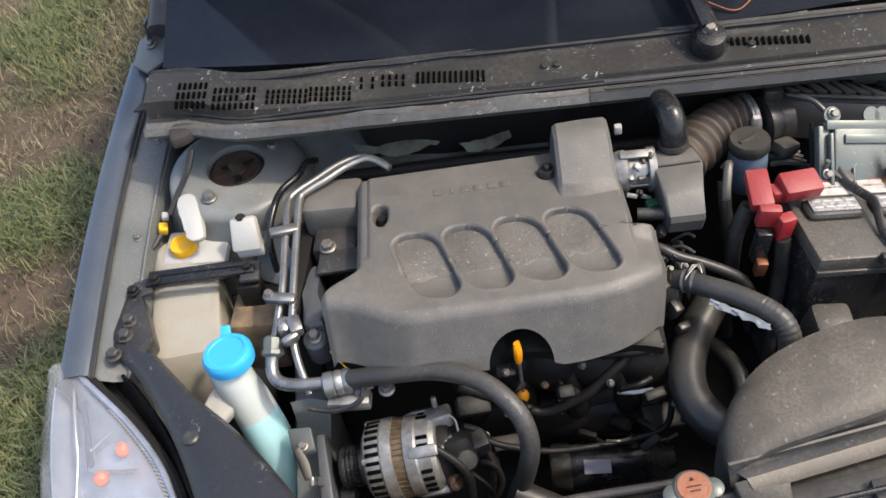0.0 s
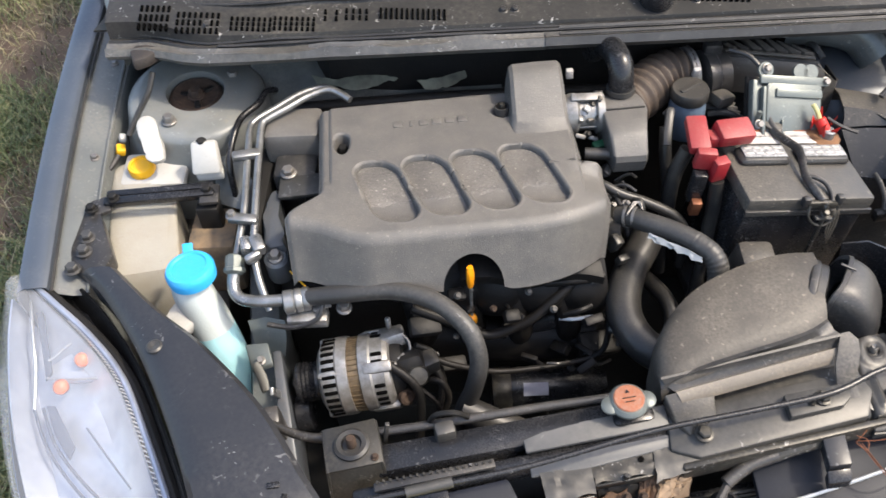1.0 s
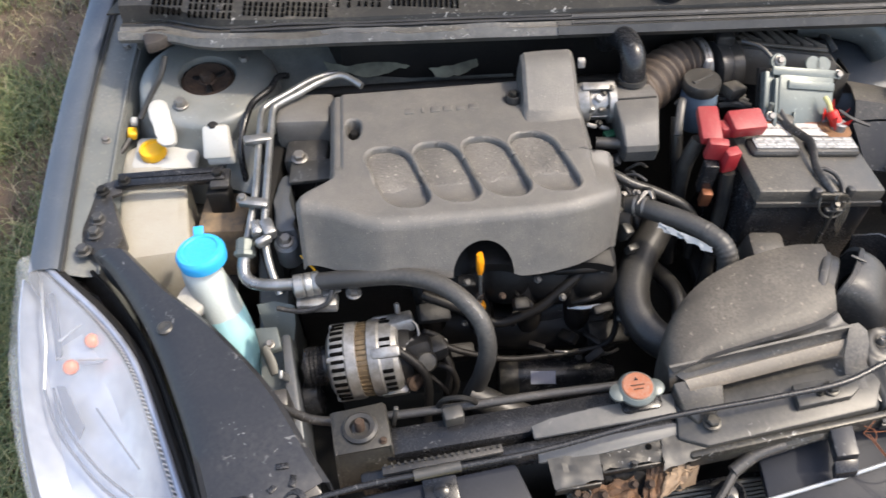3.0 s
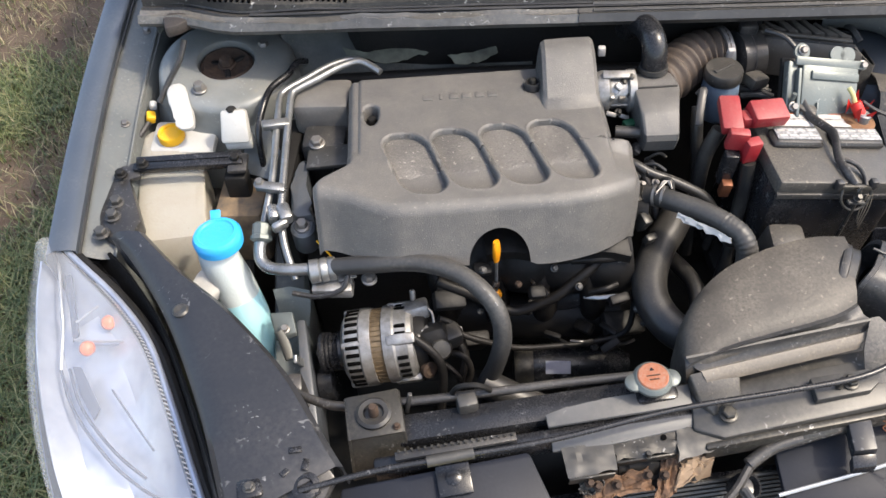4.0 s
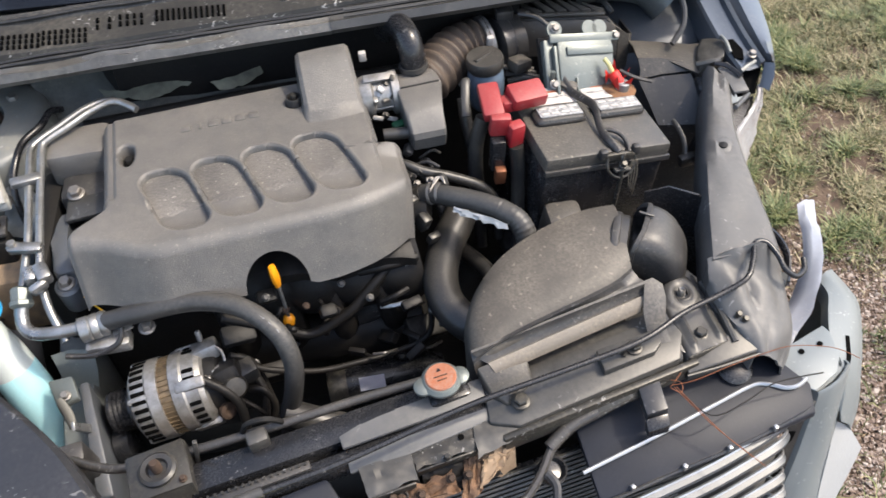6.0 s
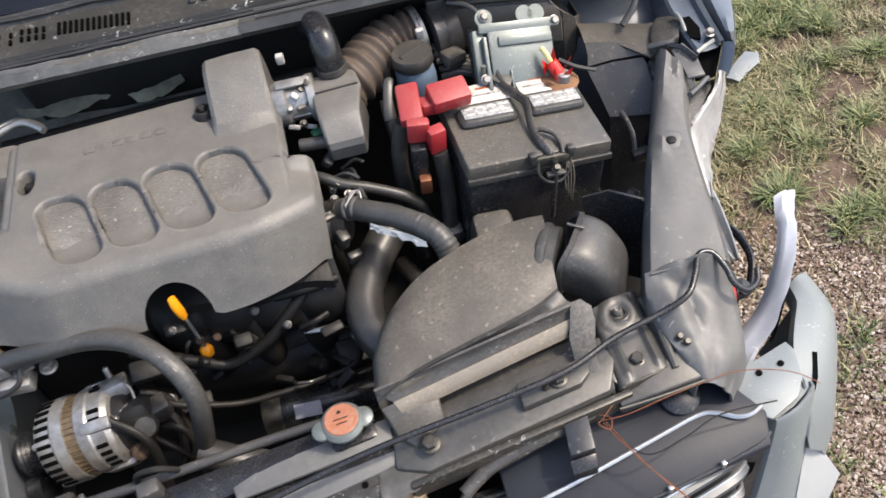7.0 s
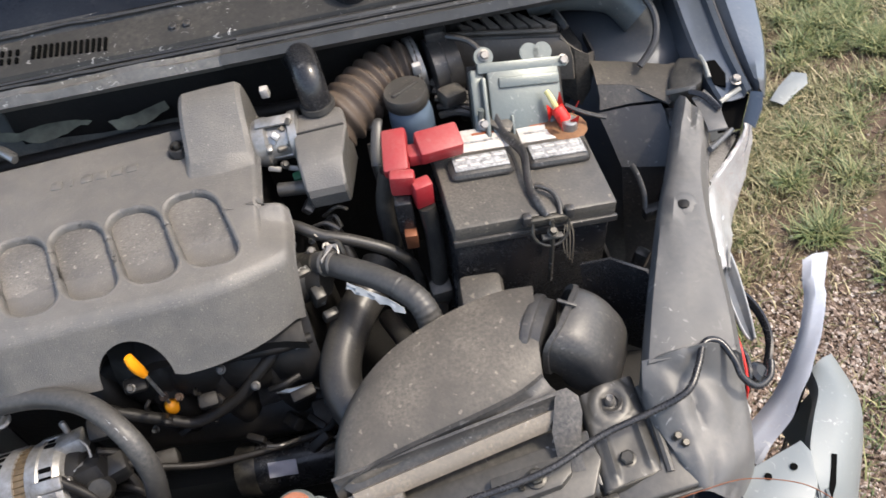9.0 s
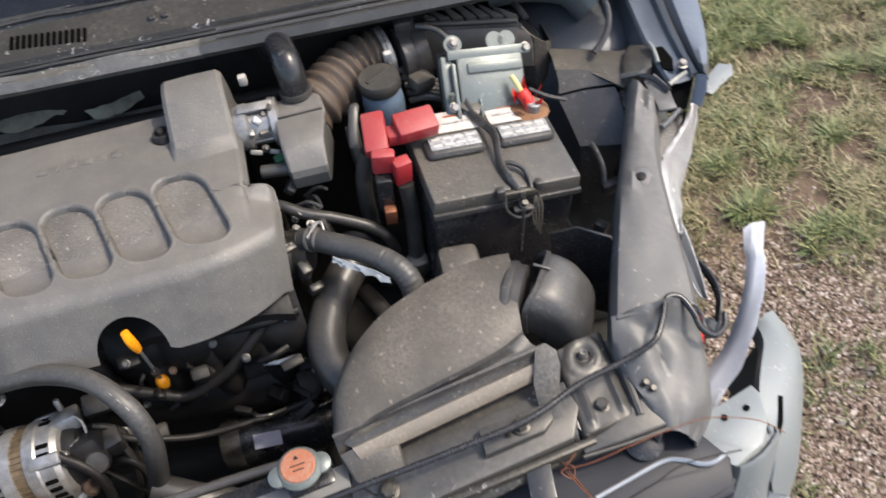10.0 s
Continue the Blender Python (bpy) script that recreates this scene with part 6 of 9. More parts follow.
def battery():
    b = thing("battery", B(0, 0, -0.20), "dusty black car battery tilted in its tray", "battery")
    part("case", box(B(0, 0, -0.115), (0.196, 0.166, 0.19), BM, 0.006), M_BLACKC, b)
    part("lid", box(B(0, 0, -0.012), (0.204, 0.174, 0.026), BM, 0.005), M_DUSTY, b, "dusty black lid")
    part("lid_ridge", box(B(0, -0.088, -0.024), (0.206, 0.006, 0.010), BM, 0.002), M_BLACK, b)
    for x in (-0.052, 0.060):
        pad = part("cell_cover", box(B(x, 0.008, 0.006), (0.086, 0.040, 0.014), BM, 0.008, taper=0.92), M_BLACK, b)
        part("cover_face", box(B(x, 0.009, 0.0135), (0.070, 0.026, 0.002), BM, 0.001), M_PAD, pad, "worn pale lettering panel")
        for k in range(4):
            for r in range(2):
                part("print_bar", box(B(x - 0.028 + 0.0185 * k, 0.015 - 0.012 * r, 0.0148), (0.012, 0.0035, 0.0012), BM, 0), M_LABEL, pad, "bar of worn print")
    for x, w in ((-0.038, 0.066), (0.045, 0.046)):
        part("label", box(B(x, 0.062, 0.0016), (w, 0.042, 0.0012), BM, 0.0003), M_LABEL, b, "white printed paper label")
        part("label_mark", box(B(x + 0.008, 0.072, 0.0026), (w * 0.5, 0.004, 0.0006), BM, 0), M_RADCAP, b, "reddish bar of print")
        part("label_mark", box(B(x, 0.058, 0.0026), (w * 0.7, 0.003, 0.0006), BM, 0), M_PAD, b, "grey bar of print")
    part("post", lathe(B(0.095, 0.055, 0.0), BN, [(0.012, 0), (0.011, 0.016), (0.009, 0.018)], 16), M_ALU, b)
    part("rust_bloom", lathe(B(0.092, 0.062, 0.0), BN, [(0.030, 0.0), (0.026, 0.003), (0.012, 0.006)], 14), mat("rust_bloom", (0.20, 0.10, 0.045), 0.9, second=(0.10, 0.05, 0.03), amount=0.9, scale=60), b, "rusty bloom round the terminal")
    # hold-down strap
    s = thing("battery_strap", B(0, 0, 0.0), "bent black battery hold-down strap with wire hook", "strap")
    part("strap", tube([B(-0.010, 0.090, 0.016), B(-0.004, 0.06, 0.008), B(0.004, 0.03, 0.014), B(0.008, 0.0, 0.020), B(0.002, -0.04, 0.010), B(0.004, -0.07, 0.008), B(0.012, -0.092, 0.002)], 0.0065, 10, flat=0.5), M_BLACK, s)
    part("cross_plate", slab([B(-0.032, 0.088, 0.014), B(-0.012, 0.094, 0.017), B(0.018, 0.075, 0.012), B(0.006, 0.058, 0.010), B(-0.012, 0.068, 0.012)], BN * -0.006, 0.002), M_DUSTY, s)
    part("lead", tube([B(0.004, -0.045, 0.006), B(0.016, -0.048, 0.010), B(0.030, -0.060, 0.009), B(0.034, -0.078, 0.005), B(0.032, -0.092, 0.0)], 0.0036, 10), M_BLACK, s)
    part("clamp_bar", box(B(0.014, -0.092, -0.004), (0.058, 0.008, 0.012), BM, 0.003), M_GRIME, s, "short worn clamp bar")
    part("clamp_end", box(B(-0.016, -0.090, 0.0), (0.012, 0.012, 0.016), BM, 0.003), M_BLACK, s)
    part("clamp_end", box(B(0.044, -0.090, 0.002), (0.012, 0.012, 0.018), BM, 0.003), M_BLACK, s)
    part("hook_wire", tube([B(-0.008, -0.094, -0.004), B(-0.008, -0.102, -0.020), B(0.006, -0.106, -0.032), B(0.026, -0.106, -0.034), B(0.040, -0.102, -0.022), B(0.042, -0.096, -0.004)], 0.0022, 8), M_GRIME, s)
    part("eye_bolt", tube([B(0.016, -0.100, 0.004), B(0.017, -0.105, -0.020), B(0.018, -0.107, -0.060), B(0.019, -0.107, -0.10)], 0.0032, 8), M_GRIME, s, "threaded hold-down rod")
    part("eye_nut", bolt(B(0.017, -0.104, -0.014), (0.1, -0.4, 0.9), 0.005, 0.007), M_GRIME, s)
    part("washer_plate", box(B(0.017, -0.105, -0.020), (0.026, 0.008, 0.004), BM, 0.001), M_STEEL, s)
    for k in range(4):
        part("frayed_strand", tube([B(0.036 + 0.003 * k, -0.100, -0.010), B(0.034 + 0.005 * k, -0.104, -0.035), B(0.038 + 0.004 * k, -0.106, -0.055 - 0.007 * k)], 0.0008, 5), mat("frayed_jute", (0.16, 0.135, 0.10), 0.8) if k == 0 else bpy.data.materials["frayed_jute"], s)
    # tray and bracket
    t = thing("battery_tray", B(0, 0, -0.30), "dark steel battery tray", "tray")
    part("tray", box(B(0, 0.0, -0.222), (0.25, 0.20, 0.02), BM, 0.005), M_DARK, t)
    part("tray_wall", box(B(0.126, 0.01, -0.17), (0.006, 0.18, 0.10), BM, 0.002), M_DARK, t)
    part("tray_leg", box((0.37, 0.31, 0.42), (0.16, 0.12, 0.38), (0, 0, YAW), 0.01), M_DARK, t)
    part("bent_tab", tube([(0.512, 0.302, 0.755), (0.513, 0.285, 0.752), (0.512, 0.262, 0.742), (0.508, 0.248, 0.728)], 0.0040, 8, flat=0.4), M_STEEL, t, "bent steel tab beside the battery")


def fuse_link():
    f = thing("fuse_link_box", (0.245, 0.325, 0.70), "red plastic fusible link cover on the battery post", "fuse box")
    part("cover_top", box((0.222, 0.352, 0.850), (0.032, 0.064, 0.018), (12, 0, -10), 0.004), M_RED, f)
    part("cover_front", box((0.220, 0.310, 0.838), (0.031, 0.016, 0.036), (6, 6, -12), 0.004), M_RED, f)
    part("cover_side", box((0.277, 0.346, 0.850), (0.056, 0.038, 0.024), (14, 6, 4), 0.004), M_RED, f)
    part("cover_bridge", box((0.252, 0.345, 0.843), (0.034, 0.024, 0.018), (2, 8, 0), 0.003), M_RED, f)
    part("cover_step", box((0.240, 0.300, 0.822), (0.024, 0.018, 0.040), (6, 4, 10), 0.003), M_RED, f)
    part("link_block", box((0.212, 0.303, 0.790), (0.022, 0.018, 0.060), (4, 4, -8), 0.003), M_BLACKC, f)
    part("terminal", box((0.211, 0.292, 0.755), (0.016, 0.014, 0.030), (8, 4, -8), 0.002), M_WIRE, f, "greenish copper terminal")
    part("cable", tube([(0.240, 0.297, 0.800), (0.240, 0.290, 0.765), (0.236, 0.280, 0.72), (0.230, 0.268, 0.68)], 0.0115, 12), M_RUBBER, f)
    part("cable_clip", box((0.229, 0.262, 0.672), (0.030, 0.026, 0.030), (10, 0, 0), 0.006), M_STEEL, f)
    part("cable_tail", tube([(0.226, 0.255, 0.66), (0.215, 0.24, 0.60), (0.21, 0.24, 0.5)], 0.011, 10), M_RUBBER, f)
    part("side_cable", tube([(0.207, 0.345, 0.83), (0.19, 0.34, 0.78), (0.185, 0.33, 0.70), (0.185, 0.32, 0.58)], 0.012, 10), M_RUBBER, f)
    n = thing("negative_lead", (0.47, 0.40, 0.78), "red tape wound round a frayed terminal lead", "cable")
    part("taped_end", tube([B(0.094, 0.055, 0.006), B(0.088, 0.062, 0.016), B(0.080, 0.072, 0.026)], 0.0085, 12, ripple=0.0015, pitch=0.006), M_REDC, n)
    for k in range(5):
        a = k * 1.25
        part("tape_tag", slab([B(0.09 + 0.016 * math.cos(a), 0.065 + 0.016 * math.sin(a), 0.018), B(0.09 + 0.026 * math.cos(a + 0.3), 0.065 + 0.026 * math.sin(a + 0.3), 0.03 + 0.006 * (k % 2)), B(0.09 + 0.022 * math.cos(a + 0.6), 0.065 + 0.022 * math.sin(a + 0.6), 0.008)], BN * 0.002, 0), M_REDC, n)
    part("yellow_lead", tube([B(0.080, 0.072, 0.026), B(0.074, 0.080, 0.036), B(0.070, 0.09, 0.040)], 0.004, 8), mat("faded_yellow", (0.5, 0.45, 0.2), 0.5), n)
    part("strand", tube([B(0.092, 0.07, 0.03), B(0.12, 0.06, 0.02), B(0.15, 0.05, 0.015)], 0.003, 6), M_BLACK, n)


def control_unit():
    u = thing("control_unit", (0.41, 0.45, 0.74), "finned grey metal engine control unit on a plated bracket", "control unit")
    qx, qy = V((0.977, -0.03, -0.21)).normalized(), V((0.0, 0.68, 0.73))
    qy = (qy - qx * qy.dot(qx)).normalized()
    q = Matrix((qx, qy, qx.cross(qy))).transposed().to_4x4()
    o = V((0.404, 0.420, 0.823))

    def U(x, y, z):
        return o + (q @ V((x, y, z)))

    part("housing", box(U(0.004, -0.01, 0), (0.098, 0.088, 0.022), q, 0.004), M_ZINC, u)
    part("flange", box(U(0.004, 0.037, 0.008), (0.122, 0.014, 0.006), q, 0.002), M_ZINC, u)
    part("raised_face", box(U(0.010, 0.016, 0.0125), (0.082, 0.014, 0.006), q, 0.002), M_ZINC, u)
    part("bracket_arm", box(U(-0.057, -0.012, -0.004), (0.018, 0.098, 0.016), q, 0.003), M_ZINC, u)
    part("bracket_edge", box(U(-0.051, -0.02, 0.010), (0.006, 0.09, 0.010), q, 0.002), M_ZINC, u)
    for x in (-0.046, 0.016, 0.034):
        part("bracket_lug", lathe(U(x, 0.052, 0.004), q @ V((0, 0, 1)), [(0.006, -0.002), (0.013, -0.002), (0.013, 0.003), (0.006, 0.003)], 18), M_ZINC, u)
        part("lug_stem", box(U(x, 0.044, 0.001), (0.010, 0.014, 0.004), q, 0.001), M_ZINC, u)
    for x, y in ((-0.046, 0.054), (0.060, 0.038), (-0.056, -0.035)):
        part("fixing", bolt(U(x, y, 0.008), q @ V((0, 0, 1)), 0.006, 0.006), M_BOLT, u)
    part("fin", box(U(-0.018, -0.042, 0.012), (0.003, 0.03, 0.008), q, 0.001), M_ZINC, u)
    part("fin", box(U(0.040, -0.042, 0.012), (0.014, 0.03, 0.006), q, 0.001), M_ZINC, u)
    part("post", tube([B(-0.030, 0.086, 0.0), B(-0.030, 0.086, 0.03)], 0.004, 8, 0), M_ZINC, u)
    part("plate", box(U(0.0, -0.005, -0.022), (0.13, 0.10, 0.008), q, 0.002), M_DARK, u)


def airbox():
    a = thing("air_filter_box", (0.43, 0.49, 0.62), "dusty black air filter box with ribbed lid", "air filter box")
    part("box", slab([(0.335, 0.578, 0.800), (0.480, 0.500, 0.818), (0.506, 0.490, 0.812), (0.524, 0.508, 0.800), (0.520, 0.580, 0.800), (0.41, 0.645, 0.795)], (0, 0, -0.14), 0.010), M_BLACK, a)
    fl, fr = V((0.342, 0.590, 0.824)), V((0.484, 0.503, 0.842))
    for d, m in ((V((0, 0, 0)), M_LIP), (V((0.004, -0.006, -0.006)), M_DUSTY)):
        part("lid_edge", tube([fl + d, fl.lerp(fr, 0.5) + d, fr + d], 0.0032, 8, 0), m, a)
    part("shoulder", sheet([[fl.lerp(fr, t) + V(d) for d in ((0.002, 0.012, -0.010), (0.003, -0.004, -0.004), (0.006, -0.012, -0.008), (0.010, -0.022, -0.016), (0.012, -0.027, -0.034), (0.012, -0.028, -0.07))] for t in (0, 0.25, 0.5, 0.75, 1.0)], 0.003), M_LIP, a, "brown-dusted shoulder of the lid")
    part("end_wall", sheet([[V(p) + V((0, 0, dz)) for dz in (0, -0.03, -0.10)] for p in ((0.484, 0.494, 0.836), (0.500, 0.478, 0.822), (0.520, 0.478, 0.805), (0.534, 0.495, 0.795), (0.536, 0.540, 0.795))], 0.003), M_SCOOP, a, "rounded end wall")
    part("lid_floor", slab([(0.345, 0.588, 0.812), (0.484, 0.506, 0.830), (0.505, 0.545, 0.826), (0.41, 0.640, 0.806)], (0, 0, -0.012), 0), M_BLACKC, a)
    for k, size in enumerate((0.5, 0.6, 1.15, 1.25, 1.1, 0.75, 0.6)):
        b = fl.lerp(fr, 0.13 + 0.75 * k / 6) + V((0.0, 0.008, 0.0))
        tip = b + V((-0.004, 0.050 * size, 0.002 * size))
        part("lid_rib", slab([tip, tip + V((0.004, 0.0, 0.0)), b + V((0.021, -0.006, 0.003)), b + V((0.007, 0.0, 0.001))], (0.002, 0, -0.010), 0.0008), M_LIP, a)
    part("clip", tube([(0.495, 0.552, 0.835), (0.494, 0.532, 0.846), (0.499, 0.506, 0.838)], 0.005, 8, flat=0.6), M_STEEL, a)
    part("outlet", lathe((0.345, 0.550, 0.803), (-0.95, -0.1, 0.05), [(0.042, 0), (0.042, 0.02), (0.044, 0.022), (0.044, 0.04), (0.034, 0.042)], 24), M_BLACK, a)
    part("sensor", box((0.325, 0.560, 0.850), (0.03, 0.026, 0.025), (0, 0, -10), 0.005), M_BLACK, a)
    part("sensor_wire", tube([(0.335, 0.52, 0.872), (0.36, 0.50, 0.87), (0.375, 0.475, 0.858)], 0.004, 8), M_BLACK, a)
    be = thing("intake_bellows", (0.23, 0.51, 0.76), "brown-dusted ribbed rubber intake bellows", "air hose")
    path = [(0.140, 0.495, 0.795), (0.175, 0.510, 0.805), (0.215, 0.540, 0.808), (0.250, 0.558, 0.808), (0.290, 0.563, 0.805)]
    part("bellows", tube(path, 0.037, 28, 22, ripple=0.007, pitch=0.0165), mat("brown_dusted_rubber", (0.06, 0.045, 0.035), 0.6, dust=(0.2, 0.14, 0.09), dust_amount=0.5, dust_scale=50), be)
    for t, m in (((0.288, 0.563, 0.805), M_ALU), ((0.142, 0.496, 0.796), M_STEEL)):
        part("band_clamp", lathe(t, (0.97, 0.1, 0), [(0.041, -0.006), (0.044, -0.006), (0.044, 0.006), (0.041, 0.006)], 28), m, be)
    part("clamp_tag", box((0.286, 0.525, 0.828), (0.012, 0.008, 0.03), (20, 0, 0), 0.002), M_LABEL, be)
    rb = thing("resonator_box", (0.15, 0.40, 0.76), "dusty plastic resonator box with tapered lower end", "air box")
    def section(x, w):
        skew = 0.10 * (x - 0.135)
        prof = [(0.455, 0.765, 0), (0.489, 0.80, 0), (0.491, 0.832, 0), (0.486, 0.841, 0), (0.474, 0.8445, 0), (0.452, 0.8455, 0), (0.444, 0.8435, 0), (0.440, 0.8445, 0.1), (0.395, 0.8395, 0.7), (0.386, 0.835, 0.8), (0.363, 0.816, 1.0), (0.360, 0.806, 1.0), (0.368, 0.780, 1.0)]
        return [V((x + w * k, y - skew, z)) for y, z, k in prof]

    shell = []
    for x, w, k in ((0.101, -0.004, 0.86), (0.1025, -0.004, 0.95), (0.107, -0.006, 1.0), (0.135, -0.010, 1.0), (0.164, -0.016, 1.0), (0.1695, -0.018, 0.95), (0.172, -0.019, 0.86)):
        ring_ = section(x, w)
        mid = sum(ring_, V()) / len(ring_)
        shell.append([V((p.x, mid.y + (p.y - mid.y) * k, mid.z + (p.z - mid.z) * k)) for p in ring_])
    part("body", rings(shell), M_COVER, rb, sharp=24)
    part("seam", box((0.137, 0.4445, 0.8445), (0.064, 0.003, 0.003), (-3, 0, -5), 0.0008), M_BLACK, rb)
    el = thing("breather_elbow", (0.155, 0.47, 0.82), "smooth black rubber breather elbow with clamp", "hose")
    part("elbow", tube([(0.142, 0.487, 0.842), (0.142, 0.490, 0.872), (0.142, 0.505, 0.890), (0.140, 0.535, 0.893), (0.134, 0.57, 0.880), (0.128, 0.60, 0.85)], 0.0205, 18, 8), M_BLACKC, el)
    part("clamp", lathe((0.142, 0.487, 0.850), (0, 0.1, 1), [(0.021, -0.004), (0.0235, -0.004), (0.0235, 0.004), (0.021, 0.004)], 24), M_STEEL, el)
    rc = thing("power_steering_reservoir", (0.277, 0.515, 0.70), "dark fluid reservoir with round ribbed cap", "reservoir")
    part("bottle", lathe((0.260, 0.480, 0.742), (0, 0, 1), [(0.026, 0), (0.030, 0.01), (0.031, 0.05), (0.029, 0.068), (0.024, 0.074)], 32), mat("smoky_blue_plastic", (0.10, 0.14, 0.19), 0.3, second=(0.06, 0.08, 0.11)), rc)
    part("cap", lathe((0.260, 0.480, 0.816), (0, 0, 1), [(0.029, 0), (0.031, 0.003), (0.031, 0.017), (0.029, 0.021), (0.010, 0.022), (0.001, 0.022)], 40), M_DUSTY, rc)
    part("cap_bar", box((0.260, 0.480, 0.8385), (0.042, 0.007, 0.004), (0, 0, 25), 0.0015), M_DUSTY, rc)
    for k in range(5):
        part("line", tube([(0.300, 0.48 + 0.012 * k, 0.775 + 0.006 * k), (0.325, 0.468 + 0.012 * k, 0.782), (0.35, 0.455 + 0.012 * k, 0.775)], 0.0055, 8), M_BLACK if k % 2 else M_STEEL, rc)
    part("bracket", box((0.322, 0.485, 0.80), (0.035, 0.03, 0.022), (0, 10, 20), 0.006), M_DUSTY, rc)
    lv = thing("lift_hook", (0.205, 0.42, 0.76), "small grey steel hook on a hose", "hook")
    part("hook", tube([(0.205, 0.442, 0.822), (0.212, 0.440, 0.832), (0.206, 0.425, 0.826), (0.198, 0.405, 0.812), (0.194, 0.392, 0.80)], 0.007, 10, flat=0.6), M_STEEL, lv)


def side_panels():
    p = thing("splash_panel", (0.57, 0.36, 0.55), "dusty black splash panel beside the battery", "panel")
    part("panel", sheet([[V((0.505, 0.405, 0.762)), V((0.545, 0.395, 0.767)), V((0.584, 0.378, 0.772))], [V((0.510, 0.375, 0.738)), V((0.552, 0.358, 0.744)), V((0.590, 0.342, 0.748))], [V((0.515, 0.345, 0.712)), V((0.556, 0.325, 0.715)), V((0.595, 0.308, 0.718))], [V((0.515, 0.335, 0.5)), V((0.556, 0.315, 0.5)), V((0.595, 0.30, 0.5))]], 0.003), M_DUCT, p, "smooth dark panel")
    part("wedge", sheet([[V((0.508, 0.408, 0.764)), V((0.545, 0.398, 0.770)), V((0.585, 0.381, 0.776))], [V((0.513, 0.418, 0.775)), V((0.550, 0.405, 0.782)), V((0.588, 0.385, 0.780))], [V((0.514, 0.430, 0.790)), V((0.552, 0.414, 0.789)), V((0.589, 0.390, 0.783))]], 0.003), M_DUSTY, p)
    part("shelf", sheet([[V((0.514, 0.432, 0.789)), V((0.552, 0.416, 0.788)), V((0.590, 0.365, 0.780)), V((0.602, 0.372, 0.780))], [V((0.519, 0.460, 0.794)), V((0.560, 0.442, 0.790)), V((0.602, 0.405, 0.784)), V((0.620, 0.402, 0.784))], [V((0.524, 0.487, 0.786)), V((0.565, 0.468, 0.784)), V((0.618, 0.438, 0.782)), V((0.634, 0.436, 0.782))], [V((0.526, 0.495, 0.70)), V((0.566, 0.476, 0.70)), V((0.622, 0.446, 0.70)), V((0.638, 0.444, 0.70))]], 0.003), M_DUSTY, p, "dusty grey-brown shelf", sharp=40)
    part("cable", tube([(0.545, 0.545, 0.90), (0.585, 0.52, 0.885), (0.612, 0.48, 0.85), (0.605, 0.45, 0.82), (0.575, 0.43, 0.80)], 0.005, 8), M_BLACK, p)
    for k, (x, y, z) in enumerate(((0.53, 0.27, 0.69), (0.555, 0.25, 0.68), (0.575, 0.235, 0.69), (0.54, 0.22, 0.66), (0.49, 0.19, 0.63), (0.52, 0.17, 0.64), (0.5, 0.24, 0.64), (0.56, 0.29, 0.70))):
        part("debris_bracket", box((x, y, z), (0.03 + 0.008 * (k % 3), 0.016, 0.02), (k * 31, k * 17, k * 53), 0.004), M_STEEL if k % 3 == 0 else M_DARK, p)
    d = thing("radiator_side_cover", (0.53, 0.12, 0.60), "long black plastic side cover, dented and dusty", "cover")
    rows = []
    n = 26
    for i in range(n + 1):
        t = i / n
        lft = [V((0.600, 0.358, 0.794)), V((0.546, 0.262, 0.780)), V((0.506, 0.195, 0.775)), V((0.452, 0.093, 0.767)), V((0.413, 0.014, 0.758))]
        rgt = [V((0.616, 0.316, 0.788)), V((0.576, 0.235, 0.780)), V((0.553, 0.163, 0.772)), V((0.529, 0.060, 0.757)), V((0.513, 0.004, 0.750))]
        a, b = smooth_path(lft, 8), smooth_path(rgt, 8)
        k = t * (len(a) - 1)
        i0 = min(int(k), len(a) - 2)
        pa, pb = a[i0].lerp(a[i0 + 1], k - i0), b[i0].lerp(b[i0 + 1], k - i0)
        w = 0.006 * noise.noise((t * 7, 0, 3)) + 0.003 * noise.noise((t * 21, 0, 5))
        rows.append([pa + V((-0.006, 0.0, -0.07)), pa + V((-0.003, 0, -0.012)), pa + V((0.004, 0, 0.0)), pa.lerp(pb, 0.25) + V((0, 0, 0.005 + w)), pa.lerp(pb, 0.5) + V((0, 0, 0.003 - 2 * w)), pa.lerp(pb, 0.75) + V((0, 0, 0.002 + w)), pb + V((-0.004, 0, 0)), pb + V((0.002, 0, -0.010)), pb + V((0.012, 0, -0.06))])
    part("cover_shell", sheet(rows, 0.003), M_SHEET, d)
    part("cover_boss", lathe((0.534, 0.196, 0.777), (-0.1, -0.2, 1), [(0.021, -0.004), (0.018, 0.002), (0.013, 0.0045), (0.006, 0.005), (0.001, 0.005)], 24), M_SHEET, d)
    part("cover_hole", lathe((0.534, 0.194, 0.781), (0, 0, 1), [(0.003, 0), (0.007, 0.0), (0.007, 0.002), (0.004, 0.003)], 9), M_DARK, d)
    mt = part("upper_mount", slab([(0.592, 0.368, 0.792), (0.612, 0.360, 0.797), (0.633, 0.362, 0.804), (0.645, 0.384, 0.815), (0.650, 0.408, 0.806), (0.628, 0.428, 0.798), (0.605, 0.402, 0.790)], (0, 0.004, -0.030), 0.004), M_STEEL, d, "crushed grey-brown mount")
    part("mount_lip", tube([(0.588, 0.372, 0.794), (0.604, 0.362, 0.801), (0.622, 0.357, 0.804)], 0.0042, 8, flat=0.6), M_STEEL, mt)
    part("mount_fold", slab([(0.584, 0.366, 0.776), (0.600, 0.352, 0.780), (0.594, 0.318, 0.765), (0.582, 0.328, 0.760)], (0, 0.002, -0.02), 0.003), M_BLACKC, mt)
